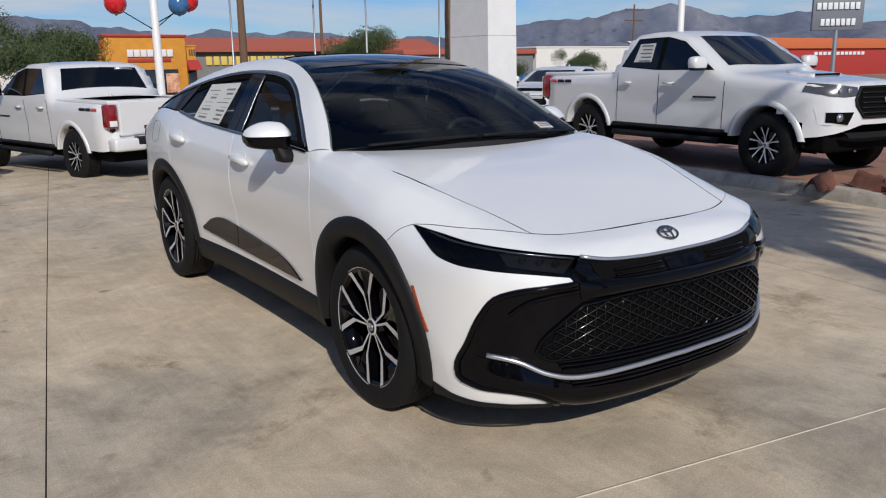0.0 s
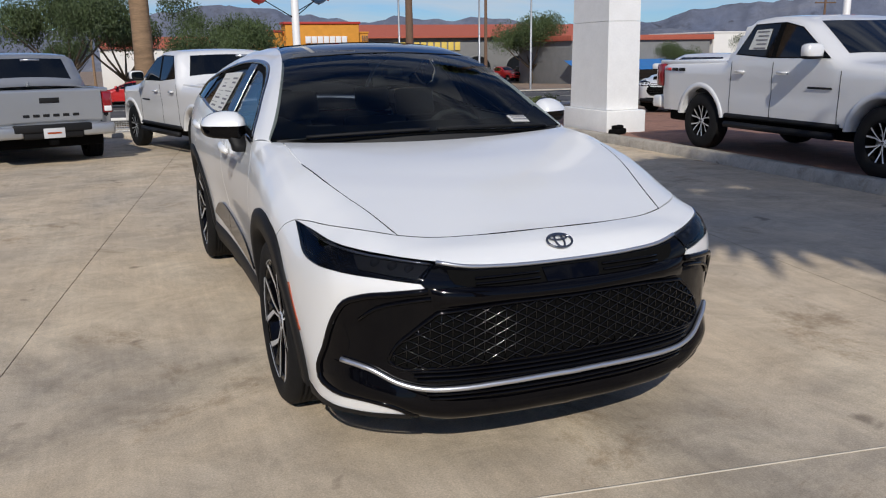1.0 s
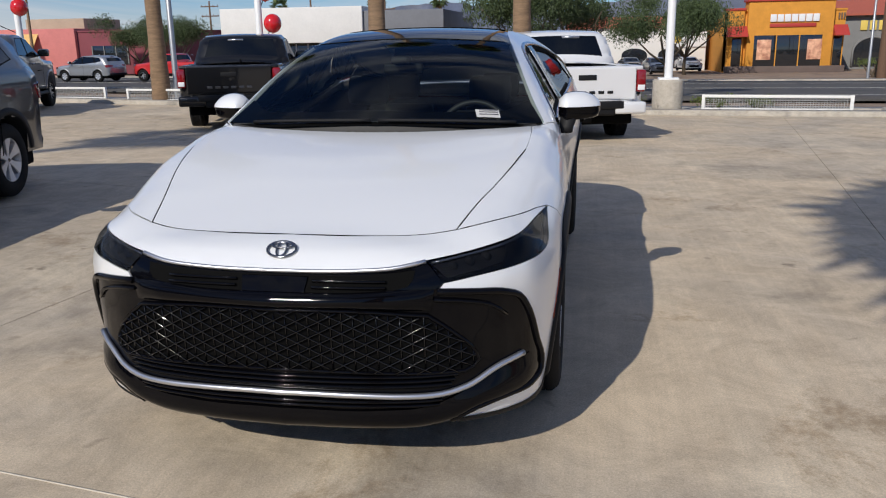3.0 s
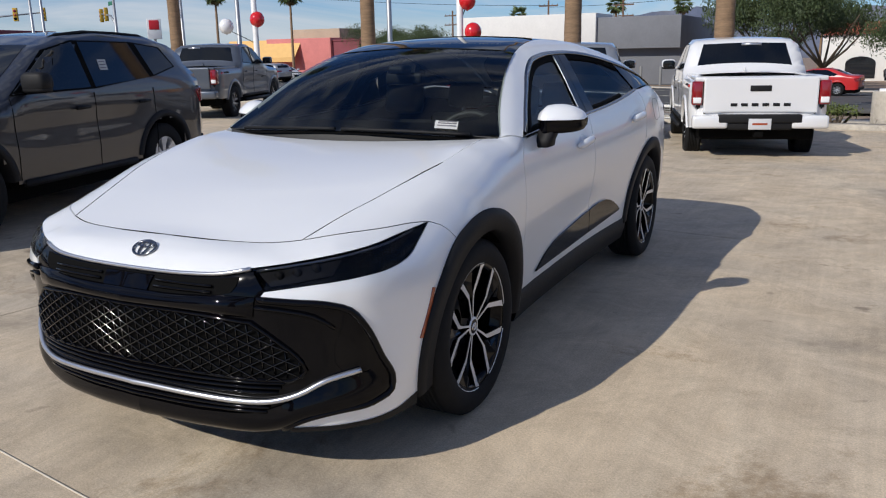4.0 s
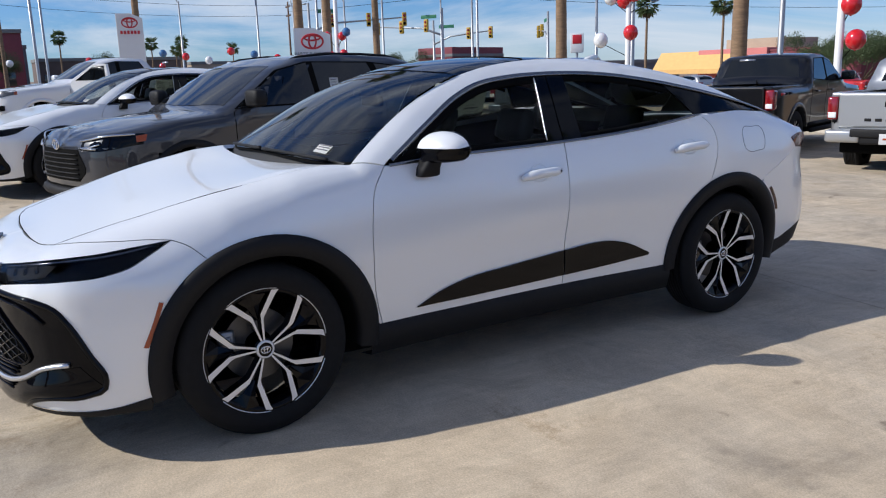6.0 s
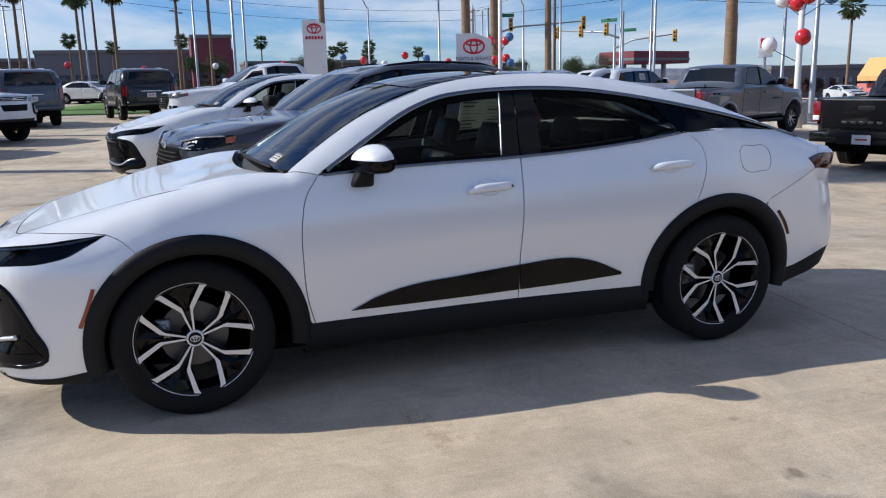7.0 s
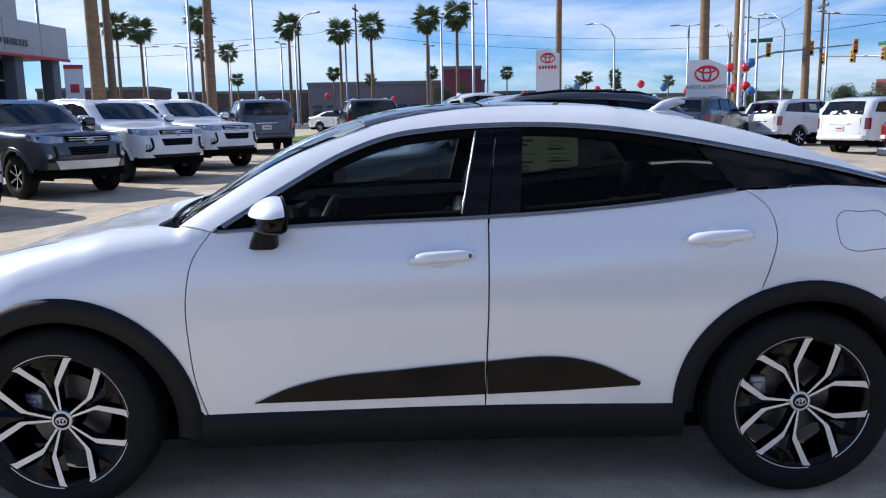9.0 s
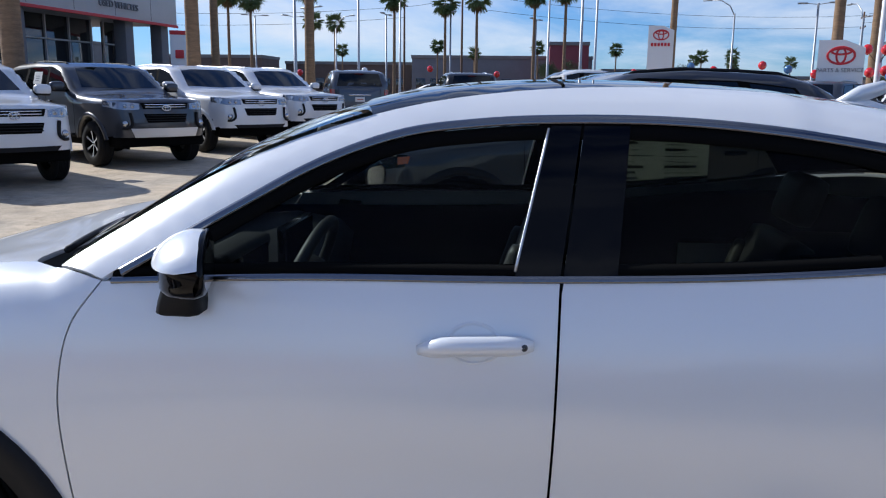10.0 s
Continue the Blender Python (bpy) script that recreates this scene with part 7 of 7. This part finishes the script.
def utility_pole(x, y, h, arm=True, mat=WOODPOLE, turn=LOT, r=.15):
    p = thing("utility_pole", "tall brown timber utility pole with a cross arm" if mat is WOODPOLE else "grey steel street pole", "utility pole", Matrix.Translation((x, y, g(x, y))) @ Matrix.Rotation(turn, 4, "Z"), "utility poles")
    part("shaft", [lathe([(r, -.3), (r * .62, h), (.001, h)], 10, "z")], mat, p)
    if arm:
        for zz in (h - .6, h - 1.7):
            part("cross_arm", [box(-1.2, 1.2, -.06, .06, zz - .06, zz + .06, .01)], mat, p)
            for xx in (-1.1, -.5, .5, 1.1):
                part("insulator", [lathe([(.04, 0), (.05, .08), (.02, .14)], 8, "z")], GREYWALL, p, m=Matrix.Translation((xx, 0, zz + .06)))
    return p


POLES = [(-95, 38.5, 11), (-62, 33.5, 11.5), (-30, 86, 8.5), (-21, 84, 8.2), (26, 55, 11), (-88, -6, 13), (-92, -13, 12), (66, 60, 9), (-44, 90, 8)]
for x, y, h in POLES:
    utility_pole(x, y, h)
utility_pole(20.8, 58, 13, False, r=.35)
for x, y, h in ((19.6, 57, 9), (26.6, 57.5, 9), (30.5, 56, 9.5), (39, 58, 9), (-12.9, 22.5, 10), (-41, 30, 11), (-55, 36, 9)):
    utility_pole(x, y, h, False, STEELPOLE, r=.10)


def wire(a, b, sag, r=.018):
    P = [Vector(a).lerp(Vector(b), i / 16) - Vector((0, 0, sag * 4 * (i / 16) * (1 - i / 16))) for i in range(17)]
    tagged(part("overhead_wire", [tube([tuple(p) for p in P], r, 4)], LINER), "thin black overhead wire between poles", "wire", "overhead wires")


wire((-95, 38.5, 9.6), (60, 22.5, 5.2), 1.2)
wire((-62, 33.5, 10), (58, 23.5, 6.4), 1.4)
wire((-95, 39, 10.6), (-62, 33.5, 10.6), .6)
wire((-88, -6, 12), (-95, 38.5, 10.4), 1.0)
wire((-88, -6, 10.6), (-95, 38.5, 9.2), 1.0)
wire((-92, -13, 11), (-88, -6, 12), .3)
wire((-88, -60, 11), (-92, -13, 11), 1.0)
wire((-88, -60, 9.6), (-92, -13, 9.8), 1.0)
wire((-30, 86, 6), (26, 55, 9.5), 1.5, .02)
wire((-62, 33.5, 9.0), (-30, 86, 6.2), 1.0)


def street_lamp(x, y, h, turn):
    p = thing("street_lamp", "tall grey street lamp with a curved arm", "street lamp", Matrix.Translation((x, y, g(x, y))) @ Matrix.Rotation(turn, 4, "Z"), "street lamps")
    part("shaft", [lathe([(.12, -.2), (.07, h), (.001, h)], 10, "z")], STEELPOLE, p)
    part("arm", [tube([(0, 0, h - .2), (.5, 0, h + .7), (1.4, 0, h + 1.25), (2.6, 0, h + 1.35)], .05, 6)], STEELPOLE, p)
    part("lamp_head", [box(2.4, 3.2, -.12, .12, h + 1.28, h + 1.42, .03)], STEELPOLE, p)


for x, y, h, t_ in ((-21.5, 24.5, 6.2, 2.6), (-61, 30, 8, 3.4), (-70, 29, 8, 3.2), (-46, 33, 7.5, 3.2), (-76, 20, 8.5, 4), (-70, -10, 8.5, .9), (-96, -22, 8, 1), (-68, 3, 9, 1.6), (-34, 34, 7, 3.3)):
    street_lamp(x, y, h, t_)
SIGNAL = material("signal_yellow", (.55, .34, .03), .5)


def signal(x, y, h, reach, turn, n=3):
    p = thing("traffic_signal", "steel traffic signal mast with yellow signal heads", "traffic signal", Matrix.Translation((x, y, g(x, y))) @ Matrix.Rotation(turn, 4, "Z"), "traffic signals")
    part("mast", [lathe([(.16, -.2), (.10, h + 1.5), (.001, h + 1.5)], 10, "z")], STEELPOLE, p)
    part("mast_arm", [tube([(0, 0, h - .8), (reach * .3, 0, h - .1), (reach, 0, h + .25)], [.10, .08, .05], 8)], STEELPOLE, p)
    for i in range(n):
        xx = reach * (1 - .38 * i)
        hd = part("signal_head", [box(xx - .18, xx + .18, -.14, .14, h - .45, h + .65, .03)], SIGNAL, p)
        for j, mt in enumerate((REDLENS, AMBER, LINER)):
            part("signal_lens", [moved(lathe([(.001, .02), (.11, .02), (.12, 0)], 12, "x"), Matrix.Translation((xx, 0, 0)) @ Matrix.Rotation(radians(s), 4, "Z") @ Matrix.Translation((.145, 0, h + .4 - .32 * j))) for s in (0, 90, 180, 270)], mt, hd)
    part("street_sign", [box(.6, 2.2, -.02, .02, h + .7, h + 1.0, .005)], material("green_sign", (.02, .16, .08), .5) if "green_sign" not in bpy.data.materials else bpy.data.materials["green_sign"], p)


signal(-60.5, 26.5, 6.0, 8, 1.2)
signal(-58, 38, 6.0, 7, 3.6)
signal(-66, 42, 5.6, 6, .6, 2)
signal(-52, 45, 5.6, 6, 2.6, 2)


def board_sign(name, label, x, y, w, z0, z1, toward, text):
    """A standing white sign; toward: where its face looks."""
    zg = g(x, y)
    a = math.atan2(toward[1] - y, toward[0] - x) + math.pi / 2
    s = thing(name, label, "sign", Matrix.Translation((x, y, zg)) @ Matrix.Rotation(a, 4, "Z"))
    h0, h1 = z0 - zg, z1 - zg
    ring = [(-w / 2, h0), (-w / 2, h1), (w * .05, h1), (w / 2, h1 - .18 * w), (w / 2, h0)]
    V = [(px, -.12, pz) for px, pz in ring] + [(px, .25, pz) for px, pz in ring]
    part("panel", [(V, [(4, 3, 2, 1, 0), (5, 6, 7, 8, 9)] + [(i, (i + 1) % 5, 5 + (i + 1) % 5, 5 + i) for i in range(5)])], SIGNWHITE, s, flat=True)
    part("post", [box(-w * .36, w * .36, -.06, .2, -.2, h0 + .05, .02)], SIGNWHITE, s)
    part("emblem", [moved(p, Matrix.Translation((0, -.13, h1 - .36 * w)) @ Matrix.Diagonal((1, .4, 1, 1))) for p in badge(w * .58)], SIGNRED, s)
    if text:
        words(text, w * .135, SIGNGREY, Matrix.Translation((0, -.13, h1 - .70 * w)) @ Matrix.Rotation(radians(90), 4, "X"), s, .01)
    else:
        for i in range(6):
            part("sign_block", [box(-w * .38 + w * .13 * i, -w * .38 + w * .13 * i + w * .09, -.15, -.12, h1 - .80 * w, h1 - .67 * w, .01)], SIGNRED, s)
    return s


board_sign("service_sign", "white standing sign with red emblem and grey words", -25.2, 11.5, 1.36, 1.9, 3.28, (3, 0), "PARTS & SERVICE")
board_sign("tall_sign", "tall white standing sign with a red emblem", -41, 8.2, 1.28, 1.7, 4.95, (3, 1), "")
s = thing("wall_sign", "small white sign board with a red square", "sign", Matrix.Translation((-36.2, -15.5, g(-36, -15))) @ Matrix.Rotation(radians(115), 4, "Z"))
part("panel", [box(-.42, .42, -.1, .1, -.2, 3.8, .02)], SIGNWHITE, s)
part("red_top", [box(-.43, .43, -.115, .1, 3.62, 3.82, .01)], SIGNRED, s)
part("red_square", [box(-.2, .2, -.13, -.09, 2.5, 2.9, .01)], SIGNRED, s)
s = thing("shop_sign", "dark pole sign with grey letter blocks", "sign", Matrix.Translation((69.4, 38.9, g(69, 39))) @ Matrix.Rotation(radians(-40), 4, "Z"))
part("post", [lathe([(.2, -.2), (.2, 7.7)], 10, "z")], STEELPOLE, s)
part("panel", [box(-2.2, 2.2, -.2, .2, 4.9, 7.8, .04)], SIGNGREY, s)
letters(s, -1.9, 1.9, 6.7, 7.3, -.2, SIGNWHITE, 8)
letters(s, -1.5, 1.6, 5.3, 5.9, -.2, SIGNWHITE, 7)
s = thing("street_sign", "two-sided red and white pole sign", "sign", Matrix.Translation((-42.9, 40.3, g(-43, 40))) @ Matrix.Rotation(.85, 4, "Z"))
part("post", [lathe([(.09, -.2), (.09, 4.6)], 8, "z")], STEELPOLE, s)
part("panel", [box(-.48, .48, -.12, .12, 3.3, 4.7, .03)], SIGNWHITE, s)
part("red_field", [box(-.34, .34, -.14, .14, 3.95, 4.6, .03)], SIGNRED, s)

# ---- palms and trees ----
TRUNK = material("palm_trunk", (.24, .155, .09), .9, vary=.35, scale=3, bump=.6, stretch=(1, 1, 6), fine=5)
FROND = material("palm_frond", (.15, .20, .075), .6, vary=.35, scale=3)
DRYFROND = material("dry_palm_frond", (.26, .18, .09), .8, vary=.3, scale=4)
BARK = material("tree_bark", (.10, .075, .05), .9, vary=.3, scale=6, bump=.4)
LEAF = material("mesquite_leaf", (.052, .078, .024), .65, vary=.45, scale=1.2, spread=.1)
SHRUB = material("shrub_leaf", (.10, .13, .03), .7, vary=.4, scale=4)


def fan(length, rng, wide=1.0):
    """A fan leaf: a stalk with pointed fingers."""
    V, Fs = [(0, -.015, 0), (0, .015, 0), (length * .45, 0, .02)], [(0, 1, 2)]
    n = 11
    for i in range(n):
        a = radians(-75 + 150 * i / (n - 1))
        L = length * (.62 + .08 * rng.random()) * (1 - .25 * abs(i - 5) / 5)
        c, s = math.cos(a), math.sin(a)
        o = len(V)
        V += [(length * .42, 0, .02), (length * .42 + .55 * L * c - .034 * wide * s * length, .55 * L * s + .034 * wide * c * length, .03), (length * .42 + L * c, L * s, -.16 * length * rng.random() - .05), (length * .42 + .55 * L * c + .034 * wide * s * length, .55 * L * s - .034 * wide * c * length, .0)]
        Fs += [(o, o + 1, o + 2), (o, o + 2, o + 3)]
    return V, Fs


def palm(h, r, seed, crown=True, size=1.25, fronds=44, wide=1.0):
    rng = random.Random(seed)
    p = thing("palm_tree", "tall fan palm with a bare ringed trunk" if crown else "thick bare palm trunk beside the fence", "palm tree", group="palms")
    bend = rng.uniform(-.25, .25)
    pts, rs = [], []
    n = 40
    for i in range(n + 1):
        u = i / n
        pts.append((bend * u * u, .1 * bend * u, -.25 + (h + .25) * u))
        rs.append(r * (1.25 - .25 * min(1, u * 6)) * (1 - .35 * u) * (1 + .035 * (i % 2)))
    part("trunk", [tube(pts, rs, 12)], TRUNK, p)
    top = Matrix.Translation((bend, .1 * bend, h))
    live, dry = [], []
    for i in range(fronds):
        el = rng.uniform(-.9, 1.3)
        m = top @ Matrix.Rotation(rng.uniform(0, math.tau), 4, "Z") @ Matrix.Rotation(-el, 4, "Y") @ Matrix.Rotation(rng.uniform(-.4, .4), 4, "X")
        live.append(moved(fan(size * rng.uniform(.9, 1.2), rng, wide), m))
    for i in range(9):
        m = top @ Matrix.Translation((0, 0, -.25)) @ Matrix.Rotation(rng.uniform(0, math.tau), 4, "Z") @ Matrix.Rotation(rng.uniform(.9, 1.4), 4, "Y")
        dry.append(moved(fan(size * .8, rng), m))
    part("crown", live, FROND, p, "green fan fronds", flat=True)
    part("skirt", dry, DRYFROND, p, "hanging dry fronds", flat=True)
    return p


def tree(w, h, seed, leaves=2600, mat=LEAF, leaf=.16):
    rng = random.Random(seed)
    t = thing("tree", "green desert tree with a wide feathery crown", "tree", group="street trees")
    limbs, tips = [], []
    th = h * .22
    limbs.append(tube([(0, 0, -.3), (.05, 0, th * .5), (0, .05, th)], [.20, .16, .14], 8))
    for i in range(7):
        a = math.tau * i / 7 + rng.uniform(-.3, .3)
        e = rng.uniform(.5, 1.0)
        tip = Vector((w * .36 * e * math.cos(a), w * .36 * e * math.sin(a), th + h * rng.uniform(.3, .55)))
        mid = Vector((0, 0, th)).lerp(tip, .5) + Vector((0, 0, -.25))
        limbs.append(tube([(0, 0, th - .1), tuple(mid), tuple(tip)], [.10, .07, .03], 6))
        tips.append(tip)
    part("trunk", limbs, BARK, t)
    blobs = []
    for i in range(26):
        b = rng.choice(tips)
        blobs.append((b + Vector((rng.gauss(0, w * .11), rng.gauss(0, w * .11), rng.gauss(h * .10, h * .10))), rng.uniform(.10, .19) * w))
    V, Fs = [], []
    for i in range(leaves):
        c, r = rng.choice(blobs)
        d = Vector((rng.gauss(0, 1), rng.gauss(0, 1), rng.gauss(0, .7))).normalized() * r * rng.random() ** .4
        p = c + d
        if p.z < th * .8:
            p.z = th * .8 + rng.random()
        s = leaf * rng.uniform(.6, 1.3)
        m = Matrix.Translation(p) @ Euler((rng.uniform(0, 6.3), rng.uniform(0, 6.3), rng.uniform(0, 6.3))).to_matrix().to_4x4()
        o = len(V)
        V += [tuple(m @ Vector(q)) for q in ((-s, 0, 0), (0, -s * .35, 0), (s, 0, .05), (0, s * .35, 0))]
        Fs.append((o, o + 1, o + 2, o + 3))
    part("crown", [(V, Fs)], mat, t, flat=True)
    return t


def put(ob, x, y, deg=0.0, s=1.0):
    ob.matrix_basis = Matrix.Translation((x, y, g(x, y))) @ Matrix.Rotation(radians(deg), 4, "Z") @ Matrix.Scale(s, 4)
    return ob


near_palm = put(palm(13.5, .22, 1), -.65, 16.4, 20)
for x, y, d in ((-4.35, 17.0, 150), (-10.9, 17.9, 260), (-19.5, 18.9, 80), (9.6, 14.2, 30)):
    copy_thing(near_palm, Matrix.Translation((x, y, g(x, y))) @ Matrix.Rotation(radians(d), 4, "Z"))
# palms at the edge of the lot, behind the walk and beyond the rows
for x, y, d in ((-13.0, -8.75, 40), (-21.3, -8.5, 170), (-31.8, -7.8, 300), (-37, -14, 10), (-46, 9.6, 200), (-30.5, 13.2, 90), (-31.5, 15.0, 130), (-40, 22, 10)):
    copy_thing(near_palm, Matrix.Translation((x, y, g(x, y))) @ Matrix.Rotation(radians(d), 4, "Z"))
far_palm = put(palm(10.5, .19, 5, size=1.6), -78, -20.5)
rp = random.Random(11)
for x, y, s in ((-75.9, -11.5, .90), (-75, -6.5, .84), (-74.7, -3.5, .88), (-73.9, 1.8, .92), (-73.6, 4.6, .95), (-77, -26, .9), (-77.5, -28.5, .95), (-82, -8, .5), (-82, -4.2, .44), (-83, 2.3, .5), (-82, -18, .46), (-84, 10.3, .5), (-83, 18.7, .46), (-82, 21.5, .48), (-104, 22, .5), (-100, 26, .45), (-110, 28, .5), (-108, -25, .9), (-104, -27, .9), (-98, 32, .5), (-55, 60, .8), (-49, 64, .8), (-25, 96, .8), (-18, 100, .8), (-3, 110, .9), (-36, 92, .7)):
    copy_thing(far_palm, Matrix.Translation((x, y, g(x, y))) @ Matrix.Rotation(rp.uniform(0, 6), 4, "Z")).scale = (s, s, s)
big_tree = put(tree(9.5, 6.8, 3, 15000, leaf=.115), -.3, 57)
for x, y, d, s in ((-4.2, 68, 60, 1.3), (5.6, 50, 110, .72), (9.5, 76, 190, 1.0), (43.5, 80, 20, 1.05), (-36, 66, 100, .7), (-42, 70, 200, .75), (62, 64, 140, .6), (-5, 80, 40, .7), (-75, 44, 10, .6), (-84, 38, 60, .55), (-98, 5, 20, .6), (-96, 18, 200, .6), (48, 60, 200, .5), (-62, 80, 0, .6)):
    copy_thing(big_tree, Matrix.Translation((x, y, g(x, y))) @ Matrix.Rotation(radians(d), 4, "Z")).scale = (s, s, s)
shrub = tree(1.6, .8, 8, 700, SHRUB, .06)
shrub.name, shrub["label"], shrub["category"], shrub["group"] = "shrub", "low yellow-green shrub at the fence", "shrub", "shrubs"
put(shrub, 1.7, 16.1, s=.62)
for x, y, s in ((3.7, 15.75, .5), (8.8, 15.2, .7), (22.0, 63, 1.6), (24.0, 63.5, 1.8), (25.2, 63, 1.6), (4.7, 15.75, .45)):
    copy_thing(shrub, Matrix.Translation((x, y, g(x, y))) @ Matrix.Rotation(x, 4, "Z")).scale = (s, s, s)
# the palm that throws its shade over the paving stands behind the walk
put(palm(7.9, .24, 21, size=1.7, fronds=70, wide=2.2), .42, -7.2)
# fallen bark on the kerb
for i, (x, y) in enumerate(((5.55, 1.75), (5.85, 1.35), (5.75, .8))):
    V, Fs, n = [], [], 8
    rb = random.Random(i)
    for a in range(n + 1):
        for b_ in range(5):
            u, w_ = a / n - .5, b_ / 4 - .5
            V.append((u * .75, w_ * .26 * (1 - u * u * 2), .05 + .07 * math.cos(w_ * 5 + i) + .03 * rb.random()))
    for a in range(n):
        for b_ in range(4):
            Fs.append((a * 5 + b_, a * 5 + b_ + 1, a * 5 + b_ + 6, a * 5 + b_ + 5))
    tagged(part("palm_bark", [(V, Fs), ([(p[0], p[1], p[2] - .02) for p in V], [tuple(reversed(q)) for q in Fs])], material("fallen_bark_%s" % "abc"[i], (.16, .06, .035), .9, vary=.4, scale=9), m=Matrix.Translation((x, y, .15)) @ Matrix.Rotation(.7 * i + .3, 4, "Z")), "curled dry reddish palm bark lying on the kerb", "bark", "fallen bark")

# ---- slabs of the lot ----
tagged(part("joint_sealant", [draped(-7.0, 2.66, -1.204, -1.196, .003, 12, 1, .004)], material("pale_sealant", (.52, .47, .38), .8, vary=.15, scale=20)), "thin pale sealed joint in the concrete", "joint", kind="structure")
for i in range(-12, 3):
    for j in range(-4, 4):
        u0, v0 = -2.18 + 4.86 * i, -1.20 + 5.08 * j
        v1 = min(v0 + 5.08, 15.38)
        if v0 > 15.2:
            continue
        u1 = u0 + 4.86
        near = abs(i) < 3 and -2 < j < 4
        ob = part("slab", [draped(u0 + .003, u1 - .003, v0 + .003, v1 - .003, 0.0, 8 if near else 4, 8 if near else 4, .05)], CONCRETE, pavement, flat=True)
